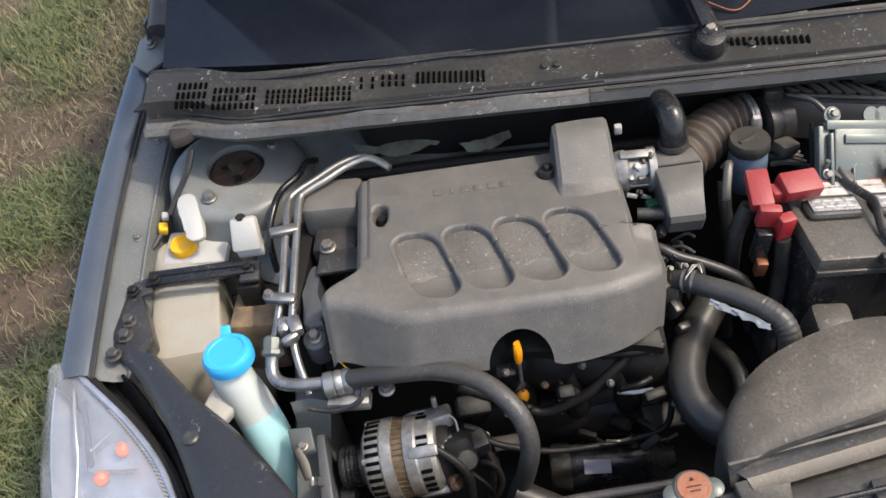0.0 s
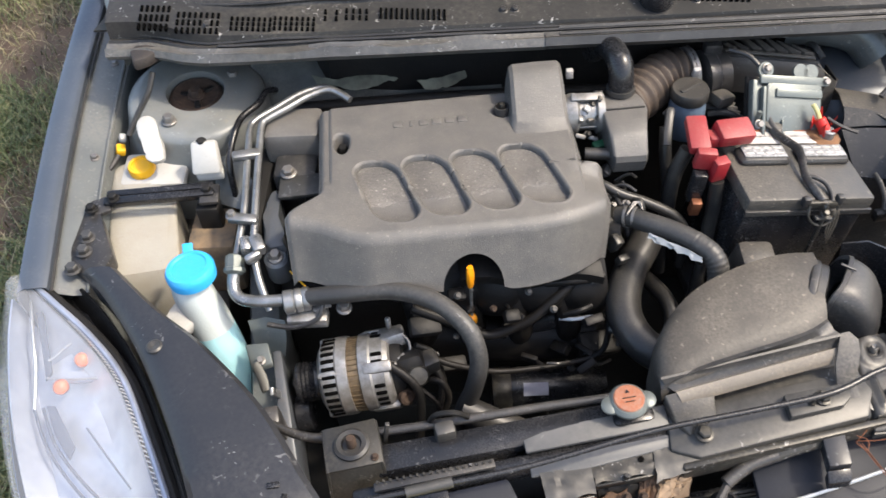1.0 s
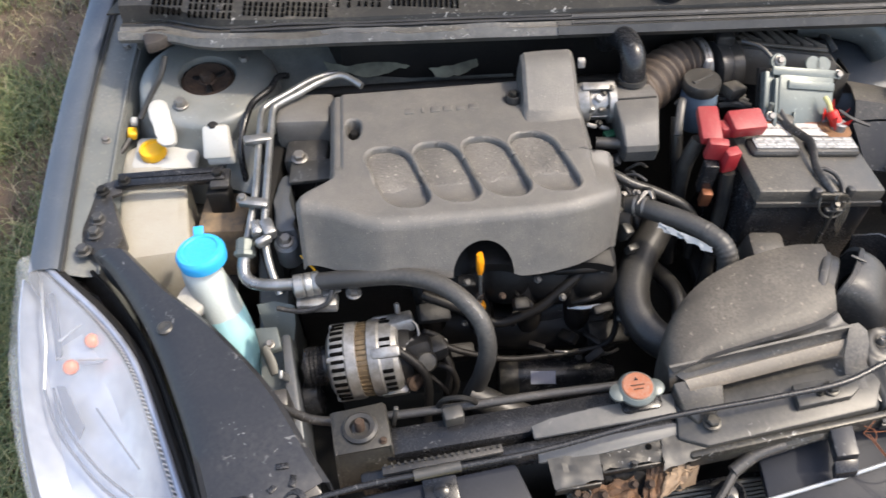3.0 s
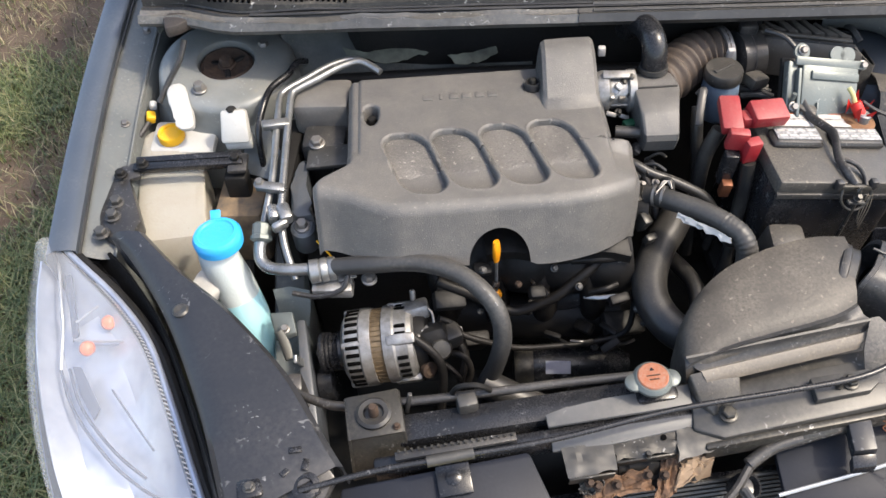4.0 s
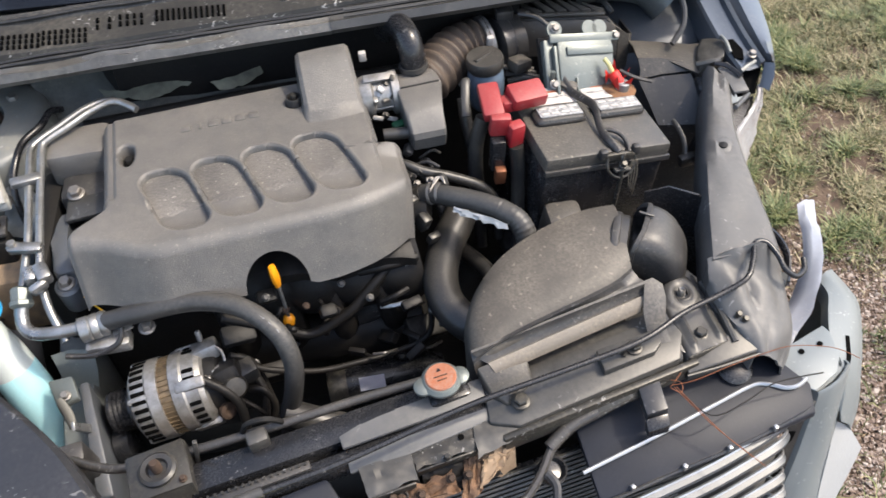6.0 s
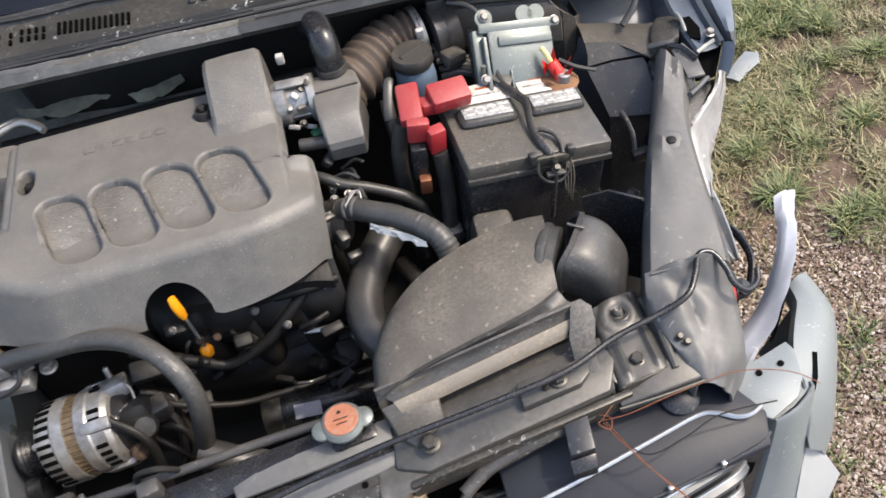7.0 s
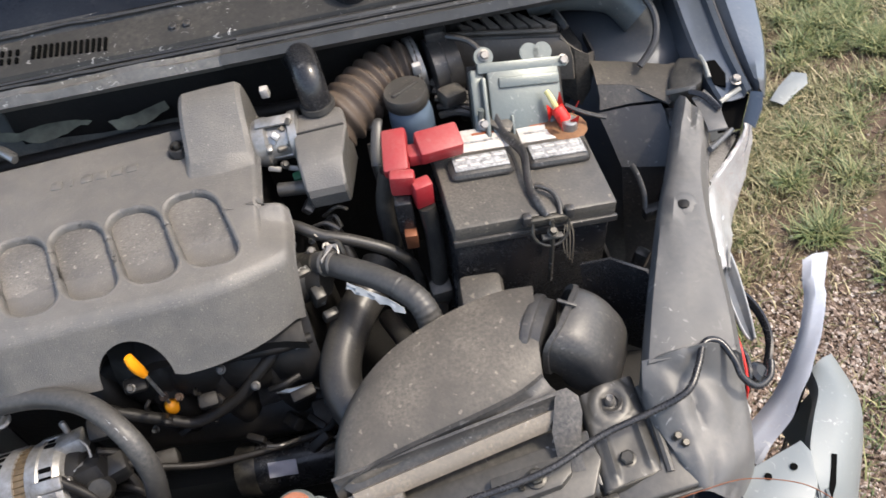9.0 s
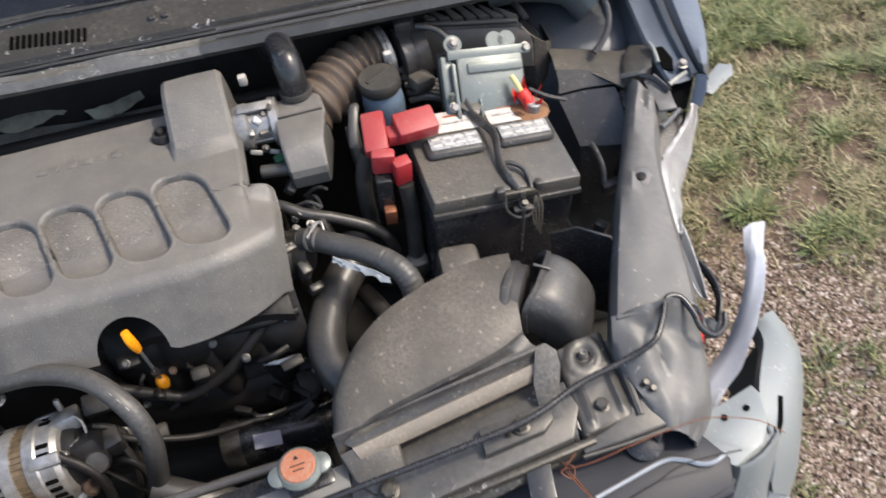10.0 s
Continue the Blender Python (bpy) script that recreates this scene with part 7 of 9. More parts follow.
    part("mount_eye", lathe((0.588, 0.338, 0.772), (-0.2, -0.4, 0.9), [(0.004, -0.008), (0.010, -0.008), (0.010, 0.002), (0.006, 0.004)], 16), M_BLACKC, mt)
    fl = smooth_path([(0.414, 0.020, 0.760), (0.406, 0.000, 0.742), (0.405, -0.034, 0.724), (0.415, -0.072, 0.714), (0.420, -0.106, 0.690)], 5)
    fr = smooth_path([(0.512, 0.010, 0.752), (0.512, -0.010, 0.722), (0.503, -0.050, 0.700), (0.486, -0.090, 0.684), (0.452, -0.122, 0.668)], 5)
    foot = []
    for i, (p, q) in enumerate(zip(fl, fr)):
        row = []
        for j in range(21):
            f = j / 20
            c = p.lerp(q, f) + V((0, 0, 0.012 * math.sin(f * math.pi)))
            crease = abs(noise.noise((f * 2.2, i * 0.11, 4))) - 0.2
            row.append(c + V((0.2, -0.3, 1)).normalized() * (0.015 * crease + 0.003 * noise.noise((f * 6, i * 0.4, 8))))
        foot.append([p + V((-0.004, 0.0, -0.06))] + row + [q + V((0.010, 0.004, -0.05))])
    part("cover_foot", sheet(foot, 0.003), M_SHEET, d, "crumpled grey foot of the cover", sharp=60)


battery()
fuse_link()
control_unit()
airbox()
side_panels()


# ---------------------------------------------------------------- air intake
def snorkel():
    s = thing("air_intake_duct", (0.20, 0.07, 0.68), "dusty dark plastic air intake scoop above the radiator", "air intake")
    back = smooth_path([(0.056, 0.020, 0.728), (0.066, 0.050, 0.748), (0.098, 0.088, 0.765), (0.150, 0.122, 0.776), (0.215, 0.142, 0.782), (0.280, 0.150, 0.785), (0.328, 0.144, 0.785)], 6)
    front = smooth_path([(0.055, -0.010, 0.745), (0.088, -0.004, 0.758), (0.128, 0.002, 0.763), (0.178, 0.008, 0.766), (0.228, 0.014, 0.768), (0.272, 0.022, 0.769), (0.303, 0.036, 0.768)], 6)
    rows = []
    for i, (b, f) in enumerate(zip(back, front)):
        row = [b + V((0, 0.004, -0.07)), b + V((0, 0.004, -0.02))]
        for k in range(7):
            t = k / 6
            row.append(b.lerp(f, t) + V((0, 0, 0.007 * math.sin(t * math.pi) ** 0.5 - 0.003 * (t < 0.01) - 0.003 * (t > 0.99))))
        row += [f + V((0, -0.006, -0.012)), f + V((0.002, -0.008, -0.028)), f + V((0, 0.01, -0.06))]
        rows.append(row)
    part("scoop", rings(rows), M_SCOOP, s, sharp=50)
    fall, lip = [], []
    for i in range(25):
        t = i / 24
        k = t * (len(front) - 1)
        i0 = min(int(k), len(front) - 2)
        a_ = front[i0].lerp(front[i0 + 1], k - i0)
        w_ = 0.0015 * noise.noise((t * 8, 4, 0))
        crest = V((0.055, -0.004, 0.757)).lerp(V((0.312, 0.011, 0.765)), t)
        t0 = V((0.072, -0.022, 0.745)).lerp(V((0.305, -0.001, 0.752)), t)
        t1 = V((0.077, -0.034, 0.735)).lerp(V((0.294, -0.014, 0.740)), t)
        fall.append([a_ + V((0, 0.006, -0.002)), a_ + V((0, -0.003, 0.000)), a_.lerp(crest, 0.5) + V((0, 0, -0.006)), crest + V((0, 0.004, -0.004)), crest + V((0, 0.001, 0.001)), crest + V((0, -0.002, 0.0)), crest.lerp(t0, 0.4) + V((0, 0.002, -0.006)), t0 + V((0, 0.004, -0.004))])
        lip.append([t0 + V((0, 0.005, -0.004)), t0 + V((0, 0.001, 0.0005)), t0.lerp(t1, 0.5) + V((0, w_, 0.002)), t1 + V((0, 0.002 + w_, 0.002)), t1 + V((0, 0.0, -0.003)), t1 + V((0, 0.010, -0.010))])
    part("front_slope", sheet(fall, 0.002), M_DUCT, s, "clean dark slope and ridge behind the lip", sharp=50)
    part("front_lip", sheet(lip, 0.002), M_LIP, s, "tan dusted front lip", sharp=50)
    part("lip_end", sheet([[V((0.310, 0.014, 0.764)), V((0.322, 0.014, 0.764)), V((0.332, 0.004, 0.758))], [V((0.302, -0.002, 0.754)), V((0.318, -0.004, 0.755)), V((0.330, -0.010, 0.748))], [V((0.294, -0.018, 0.742)), V((0.308, -0.022, 0.742)), V((0.322, -0.028, 0.736))], [V((0.292, -0.036, 0.726)), V((0.304, -0.042, 0.726)), V((0.316, -0.046, 0.722))], [V((0.296, -0.052, 0.716)), V((0.306, -0.058, 0.716)), V((0.316, -0.060, 0.716))]], 0.003), M_DUCT, s, "curled end of the lip")
    part("base_plate", slab([(0.062, -0.010, 0.708), (0.32, -0.004, 0.716), (0.335, -0.055, 0.716), (0.075, -0.066, 0.706)], (0, 0, -0.01), 0.002), M_STEEL, s)
    part("base_foot", slab([(0.055, -0.022, 0.745), (0.125, -0.016, 0.745), (0.122, -0.050, 0.716), (0.080, -0.068, 0.712), (0.064, -0.050, 0.722)], (0, 0, -0.02), 0.003), M_DUSTY, s)
    q = V((0.82, -0.52, 0.02)).normalized()
    c = V((0.308, 0.102, 0.750))
    oval_ = lambda at, ry, rz, n=28: [at + V((0.52, 0.82, 0)) * (ry * math.cos(a)) + V((0, 0, 1)) * (rz * math.sin(a)) for a in (2 * math.pi * k / n for k in range(n))]
    prof = [(-0.03, 0.048, 0.034), (-0.004, 0.050, 0.036), (-0.002, 0.053, 0.039), (0.003, 0.054, 0.040), (0.008, 0.053, 0.039), (0.010, 0.050, 0.036), (0.020, 0.049, 0.035), (0.022, 0.043, 0.031)]
    part("collar", rings([oval_(c + q * d, ry, rz) for d, ry, rz in prof]), M_DUCT, s, "flanged collar")
    e = thing("intake_elbow", (0.37, 0.07, 0.64), "loose black plastic intake elbow turning down", "air intake")
    ax_, side_, mouth = V((0.82, -0.52, 0.0)).normalized(), V((0.52, 0.82, 0)).normalized(), V((0.338, 0.098, 0.753))

    def bend(ang, ry, rz, back=0.0):
        mid = mouth + ax_ * (0.044 * math.sin(ang) - back) + V((0, 0, -0.044 * (1 - math.cos(ang))))
        up = ax_ * math.sin(ang) + V((0, 0, math.cos(ang)))
        ring_ = []
        for j in range(32):
            a = 2 * math.pi * j / 32
            c, s_ = math.cos(a), math.sin(a)
            ring_.append(mid + side_ * (ry * math.copysign(abs(c) ** 0.56, c)) + up * (rz * math.copysign(abs(s_) ** 0.56, s_)) + ax_ * (0.026 * max(0.0, s_) * max(0.0, 1 - ang / 0.9) * (0.6 + 0.4 * c)))
        return ring_

    rows = [bend(1.75 * k / 14, 0.046, 0.039 - 0.004 * k / 14) for k in range(15)]
    inside = [bend(1.75 * k / 14, 0.0430, 0.036 - 0.004 * k / 14) for k in range(15)]
    part("elbow", rings(rows + inside[::-1], caps=False, loop=True), M_DUCT, e)
    part("rim", rings([bend(0, 0.045, 0.038, -0.004), bend(0, 0.0485, 0.0415, -0.003), bend(0, 0.0485, 0.0415, 0.003), bend(0, 0.0430, 0.036, 0.004)], loop=True), M_DUCT, e)
    # added near-black disc that paints the darkness inside the elbow's mouth
    part("inner_baffle", rings([bend(0.7, 0.0425, 0.035), bend(0.72, 0.0425, 0.035)]), M_HOLE_SHADE, e)
    part("rib_mark", box(mouth + ax_ * 0.014 + V((0.004, 0.006, 0.044)), (0.022, 0.004, 0.003), (0, 12, -32), 0.001), M_DUCT, e)
    fb = thing("relay_box", (0.272, 0.188, 0.66), "small dusty black relay box", "relay box")
    part("box", box((0.272, 0.192, 0.715), (0.062, 0.058, 0.062), (6, 4, -8), 0.010, taper=0.88), M_DUSTY, fb)
    part("skirt", box((0.272, 0.190, 0.67), (0.070, 0.066, 0.04), (6, 4, -8), 0.008), M_BLACK, fb)
    dk = thing("rubber_shield", (0.44, 0.14, 0.66), "dark rubber shield behind the elbow", "shield")
    part("shield", sheet([[V((0.395, 0.175, 0.755)), V((0.43, 0.165, 0.762)), V((0.465, 0.135, 0.758)), V((0.475, 0.10, 0.74))], [V((0.395, 0.165, 0.70)), V((0.43, 0.155, 0.70)), V((0.465, 0.125, 0.70)), V((0.475, 0.09, 0.69))], [V((0.395, 0.165, 0.6)), V((0.43, 0.155, 0.6)), V((0.465, 0.125, 0.6)), V((0.475, 0.09, 0.6))]], 0.004), M_BLACKC, dk)


snorkel()


# ---------------------------------------------------------------- front end
def radiator():
    r = thing("radiator", (0.0, 0.0, 0.25), "black radiator with plastic top tank and filler cap", "radiator")
    part("core", box((-0.02, -0.02, 0.46), (0.66, 0.03, 0.42), (0, 0, 0), 0.004), M_FINS, r)
    part("top_tank", box((-0.16, -0.012, 0.672), (0.36, 0.045, 0.05), (0, -1, 0), 0.010), M_BLACKC, r)
    part("tank_seam", box((-0.16, -0.036, 0.660), (0.37, 0.010, 0.014), (0, -1, 0), 0.003), M_BLACK, r)
    for k in range(14):
        part("crimp", box((-0.335 + 0.026 * k, -0.042, 0.661 + 0.0006 * k), (0.016, 0.008, 0.012), (0, 0, 0), 0.001), M_STEEL, r)
    part("side_tank", box((-0.33, -0.012, 0.45), (0.04, 0.04, 0.42), (0, 0, 0), 0.008), M_BLACKC, r)
    cap = part("filler_cap", lathe((0.008, -0.019, 0.739), (0, -0.05, 1), [(0.014, -0.03), (0.016, -0.006), (0.024, -0.006), (0.026, -0.002), (0.026, 0.002), (0.022, 0.007), (0.001, 0.008)], 36), M_ZINC, r, "round metal filler cap")
    part("cap_sticker", lathe((0.008, -0.019, 0.7472), (0, -0.05, 1), [(0.0205, 0), (0.019, 0.0012), (0.001, 0.0014)], 30), M_RADCAP, cap, "faded orange warning sticker")
    part("warning_triangle", slab([(0.005, -0.012, 0.7496), (0.011, -0.012, 0.7496), (0.008, -0.007, 0.7496)], (0, 0, 0.0006), 0), M_BLACKC, cap)
    for k in range(2):
        part("print_bar", box((0.008, -0.019 - 0.006 * k, 0.7492), (0.018 - 0.005 * k, 0.0012, 0.0008), (0, 0, 0), 0), M_RUST, cap, "bar of small print")
    for s in (-1, 1):
        part("cap_ear", lathe((0.008 + s * 0.024, -0.020, 0.735), (0, -0.05, 1), [(0.010, 0), (0.013, 0.001), (0.013, 0.005), (0.008, 0.008)], 20), M_ZINC, cap)
    part("filler_neck", box((0.015, -0.018, 0.695), (0.06, 0.045, 0.05), (0, 0, 0), 0.01), M_BLACKC, r)
    c = thing("condenser", (0.05, -0.10, 0.25), "dark finned condenser with bent tubes", "condenser")
    part("frame", box((-0.02, -0.105, 0.42), (0.70, 0.012, 0.38), (0, 0, 0), 0.002), M_BLACKC, c)
    for k in range(30):
        part("fin_tube", tube([(-0.36, -0.113 - 0.0005 * k, 0.615 - 0.0125 * k), (0.34, -0.113 - 0.0005 * k, 0.615 - 0.0125 * k)], 0.003, 6, 0), M_STEEL, c)


def core_support():
    s = thing("radiator_support", (0, -0.03, 0.60), "grimy steel radiator support bar, bent by impact", "support bar")
    part("panel", slab([(0.060, -0.030, 0.716), (0.33, -0.020, 0.722), (0.335, -0.055, 0.722), (0.315, -0.088, 0.716), (0.085, -0.098, 0.704), (0.050, -0.080, 0.704)], (0, 0, -0.025), 0.003), M_STEEL, s, "grey support plate")
    part("plate_step", slab([(0.215, -0.042, 0.728), (0.305, -0.040, 0.728), (0.300, -0.062, 0.728), (0.285, -0.072, 0.727), (0.212, -0.075, 0.726)], (0, 0, -0.012), 0.002), M_STEEL, s)
    part("front_edge", box((0.20, -0.098, 0.688), (0.28, 0.010, 0.03), (0, -2, 2), 0.003), M_GRIME, s)
    part("flap", slab([(-0.137, -0.032, 0.710), (-0.106, -0.026, 0.714), (-0.080, -0.026, 0.712), (-0.058, -0.022, 0.715), (0.060, -0.020, 0.718), (0.057, -0.049, 0.714), (-0.136, -0.049, 0.706)], (0, 0, -0.006), 0.002), M_SHEET, s, "grey folded steel flap")
    part("flap_front", slab([(-0.135, -0.060, 0.702), (0.059, -0.058, 0.706), (0.054, -0.074, 0.700), (-0.058, -0.081, 0.697), (-0.136, -0.079, 0.695)], (0, 0, -0.006), 0.002), M_SHEET, s)
    crumple = lambda a_, b_, c_, d_, k_: [[V(a_).lerp(V(b_), j / 8).lerp(V(d_).lerp(V(c_), j / 8), i / 5) + V((0, 0, 0.004 * noise.noise((i * 0.9, j * 0.8, k_)) - 0.003 * (i == 5))) for j in range(9)] + [V(b_).lerp(V(c_), i / 5) + V((0.001, 0, -0.014))] for i in range(6)]
    part("lower_member", sheet(crumple((-0.125, -0.076, 0.694), (-0.059, -0.077, 0.694), (-0.061, -0.113, 0.690), (-0.123, -0.115, 0.688), 1.0), 0.003), M_STEEL, s, "crumpled steel member")
    part("lower_member", sheet(crumple((-0.057, -0.077, 0.692), (0.028, -0.075, 0.694), (0.024, -0.099, 0.690), (-0.056, -0.100, 0.688), 2.0), 0.003), M_GRIME, s, "crumpled steel member")
    part("latch_plate", sheet(crumple((0.029, -0.073, 0.696), (0.073, -0.064, 0.698), (0.090, -0.104, 0.694), (0.022, -0.113, 0.690), 3.0), 0.003), M_STEEL, s, "bent latch plate")
    part("member_lip", box((-0.092, -0.116, 0.680), (0.060, 0.003, 0.018), (10, 0, 1), 0.001), M_GRIME, s)
    part("member_lip", box((-0.016, -0.101, 0.680), (0.080, 0.003, 0.016), (10, 0, 1), 0.001), M_GRIME, s)
    part("drain_hole", lathe((0.010, -0.082, 0.6965), (0, -0.1, 1), [(0.004, 0), (0.004, 0.001), (0.001, 0.001)], 12), M_HOLE_SHADE, s)
    part("tan_strip", sheet([[V((0.036 + 0.012 * i, -0.108 - 0.003 * j + 0.004 * math.sin(i * 2.0 + j), 0.672 - 0.012 * j + 0.004 * math.cos(i * 1.7))) for i in range(4)] for j in range(4)], 0.002), mat_tan(), s, "torn tan foam")
    part("long_bar", box((-0.09, -0.055, 0.682), (0.56, 0.022, 0.03), (0, -1.2, 1), 0.005), M_BLACKC, s)
    part("toothed_strip", box((-0.26, -0.058, 0.704), (0.16, 0.012, 0.006), (0, -2, 1), 0.001), M_BLACK, s)
    for k in range(18):
        part("tooth", box((-0.335 + 0.0088 * k, -0.055, 0.708 + 0.0002 * k), (0.003, 0.004, 0.002), (0, 0, 0), 0), M_GRIME, s)
    for p, r in (((0.096, -0.072, 0.716), 0.011), ((0.262, -0.058, 0.729), 0.010), ((-0.015, -0.10, 0.688), 0.005), ((0.245, -0.062, 0.729), 0.004)):
        part("support_bolt", bolt(p, (0, -0.1, 1), r * 0.85, 0.008), M_GRIME, s)
    for p in ((-0.085, -0.122, 0.668), (0.005, -0.118, 0.664)):
        part("rusty_bolt", bolt(p, (0, -0.5, 1), 0.005, 0.008), M_RUST, s)
    # torn rusty trim hanging below the member
    rust_skin = mat("brown_rust_skin", (0.16, 0.085, 0.045), 0.75, 0.2, second=(0.035, 0.022, 0.016), amount=1.0, scale=45, dust=(0.30, 0.20, 0.13), dust_amount=0.4, bump=0.5)
    for up, dn, m, k in (([(-0.106, -0.098, 0.668), (-0.085, -0.100, 0.668), (-0.050, -0.108, 0.664), (-0.012, -0.104, 0.664)], [(-0.103, -0.134, 0.648), (-0.085, -0.134, 0.646), (-0.056, -0.130, 0.650), (-0.012, -0.130, 0.648)], rust_skin, 0),
                         ([(0.010, -0.094, 0.668), (0.022, -0.092, 0.670), (0.034, -0.100, 0.668)], [(-0.012, -0.140, 0.646), (0.002, -0.142, 0.644), (0.016, -0.136, 0.646)], rust_skin, 1),
                         ([(0.034, -0.100, 0.676), (0.055, -0.096, 0.678), (0.080, -0.102, 0.678)], [(0.014, -0.136, 0.652), (0.040, -0.126, 0.658), (0.060, -0.116, 0.664)], mat_tan(), 2),
                         ([(-0.105, -0.110, 0.672), (-0.092, -0.106, 0.676), (-0.075, -0.110, 0.672)], [(-0.108, -0.126, 0.660), (-0.092, -0.128, 0.660), (-0.078, -0.124, 0.660)], M_STEEL, 3),
                         ([(-0.050, -0.090, 0.668), (0.0, -0.090, 0.668), (0.05, -0.092, 0.668)], [(-0.050, -0.118, 0.645), (0.0, -0.124, 0.640), (0.05, -0.124, 0.645)], M_OILY, 4)):
        p_, q_ = smooth_path(up, 8), smooth_path(dn, 8)
        rows = [[p.lerp(q, j / 10) + V((0.004 * noise.noise((i * 0.5, j * 0.4, k)), 0.004 * noise.noise((i * 0.4, j * 0.6, k + 9)), 0.008 * noise.noise((i * 0.35, j * 0.45, k + 4)))) for j in range(11)] for i, (p, q) in enumerate(zip(p_, q_))]
        part("torn_trim", sheet(rows, 0.002), m, s, "torn crumpled rusty trim", sharp=25)
    for p in ((-0.096, -0.118, 0.674), (-0.018, -0.116, 0.668), (-0.060, -0.122, 0.664)):
        part("trim_bolt", bolt(p, (0.1, -0.5, 0.8), 0.005, 0.008), M_RUST, s)
    part("drain_spout", lathe((0.112, -0.135, 0.630), (0.3, -0.4, 0.9), [(0.014, -0.02), (0.019, 0.0), (0.019, 0.012), (0.015, 0.014), (0.013, 0.004), (0.002, 0.002)], 20), M_BLACKC, s, "black rubber spout")


def mat_tan():
    return bpy.data.materials.get("tan_foam") or mat("tan_foam", (0.24, 0.17, 0.11), 0.8, second=(0.10, 0.06, 0.035), scale=60)


def mount(at, tilt, label, metal):
    m = thing("radiator_mount", V(at) - V((0, 0, 0.06)), label, "bracket")
    r = Matrix.Rotation(radians(tilt), 4, "Z")

    def W(x, y, z):
        return V(at) + (r @ V((x, y, z)))

    top = slab([W(-0.036, 0.034, 0.0), W(0.036, 0.036, 0.0), W(0.038, -0.030, -0.004), W(-0.036, -0.030, -0.004)], (0, 0, -0.006), 0.002)
    part("top_plate", top, metal, m)
    part("front_wall", slab([W(-0.036, -0.029, -0.004), W(0.038, -0.029, -0.004), W(0.040, -0.046, -0.085), W(-0.040, -0.046, -0.085)], (0, 0.006, 0), 0.002), metal, m)
    part("side_wall", slab([W(-0.038, 0.034, -0.002), W(-0.038, -0.030, -0.004), W(-0.042, -0.046, -0.085), W(-0.042, 0.03, -0.085)], (0.004, 0, 0), 0.001), metal, m)
    part("side_wall", slab([W(0.038, 0.034, -0.002), W(0.038, -0.030, -0.004), W(0.042, -0.046, -0.085), W(0.042, 0.03, -0.085)], (-0.004, 0, 0), 0.001), metal, m)
    part("grommet", lathe(W(0, 0.002, -0.002), (0, 0, 1), [(0.024, 0), (0.024, 0.004), (0.020, 0.007), (0.014, 0.006), (0.012, 0.001), (0.001, 0.001)], 30), M_RUBBER, m)
    part("pin", lathe(W(0, 0.002, 0.0), (0, 0, 1), [(0.007, 0), (0.007, 0.014), (0.005, 0.018), (0.002, 0.018)], 14), M_RUST, m)
    part("corner_bolt", bolt(W(0.028, -0.022, -0.002), (0, 0, 1), 0.004, 0.004), M_RUST, m)


def pressed_mount():
    m = thing("radiator_mount", (0.362, -0.03, 0.66), "dusty pressed steel mount plate with grommet and bolt", "bracket")
    n = 24
    rows = []
    for i in range(n + 1):
        v = i / n
        row = []
        for j in range(n + 1):
            u = j / n
            p = V((0.338, 0.022, 0.722)).lerp(V((0.400, 0.032, 0.716)), u).lerp(V((0.329, -0.088, 0.712)).lerp(V((0.393, -0.080, 0.706)), u), v)
            d = math.hypot((u - 0.5) * 0.064, (v - 0.20) * 0.112)
            p.z += 0.004 * (1 - ease((d - 0.022) / 0.006)) - 0.006 * (1 - ease((d - 0.010) / 0.006))
            for c in (0.20, 0.84):
                p.z += 0.005 * math.exp(-((u - c) / 0.055) ** 2) * ease((v - 0.42) / 0.08) * ease((0.97 - v) / 0.05)
            p.z -= 0.004 * (1 - ease(u / 0.06)) + 0.004 * (1 - ease((1 - u) / 0.06))
            p.z += 0.0012 * noise.noise((u * 3, v * 4, 2))
            row.append(p)
        rows.append([row[0] + V((-0.002, 0, -0.018))] + row + [row[-1] + V((0.002, 0, -0.018))])
    part("top_plate", sheet(rows, 0.0025), M_STEEL, m, sharp=40)
    part("front_wall", slab([(0.329, -0.089, 0.712), (0.393, -0.081, 0.706), (0.394, -0.086, 0.68), (0.329, -0.094, 0.684)], (0, 0.004, 0), 0.001), M_GRIME, m)
    part("grommet", lathe((0.3675, 0.006, 0.7165), (0, 0, 1), [(0.0165, 0), (0.0165, 0.003), (0.013, 0.005), (0.009, 0.004), (0.008, 0.0), (0.001, 0.0)], 28), M_RUBBER, m)
    part("pin", lathe((0.3675, 0.006, 0.717), (0, 0, 1), [(0.0055, 0), (0.0055, 0.010), (0.004, 0.012), (0.0015, 0.009)], 14), M_BOLT, m)
    part("plate_bolt", bolt((0.361, -0.060, 0.711), (0, -0.1, 1), 0.008, 0.008), M_GRIME, m)
    part("pinch_plate", slab([(0.318, -0.020, 0.722), (0.332, -0.018, 0.722), (0.327, -0.082, 0.714), (0.316, -0.070, 0.716)], (0, 0, -0.02), 0.002), M_BLACK, m)


radiator()
core_support()
mount((-0.362, 0.0, 0.715), 2, "black steel radiator mount bracket with rubber grommet", M_GRIME)
pressed_mount()


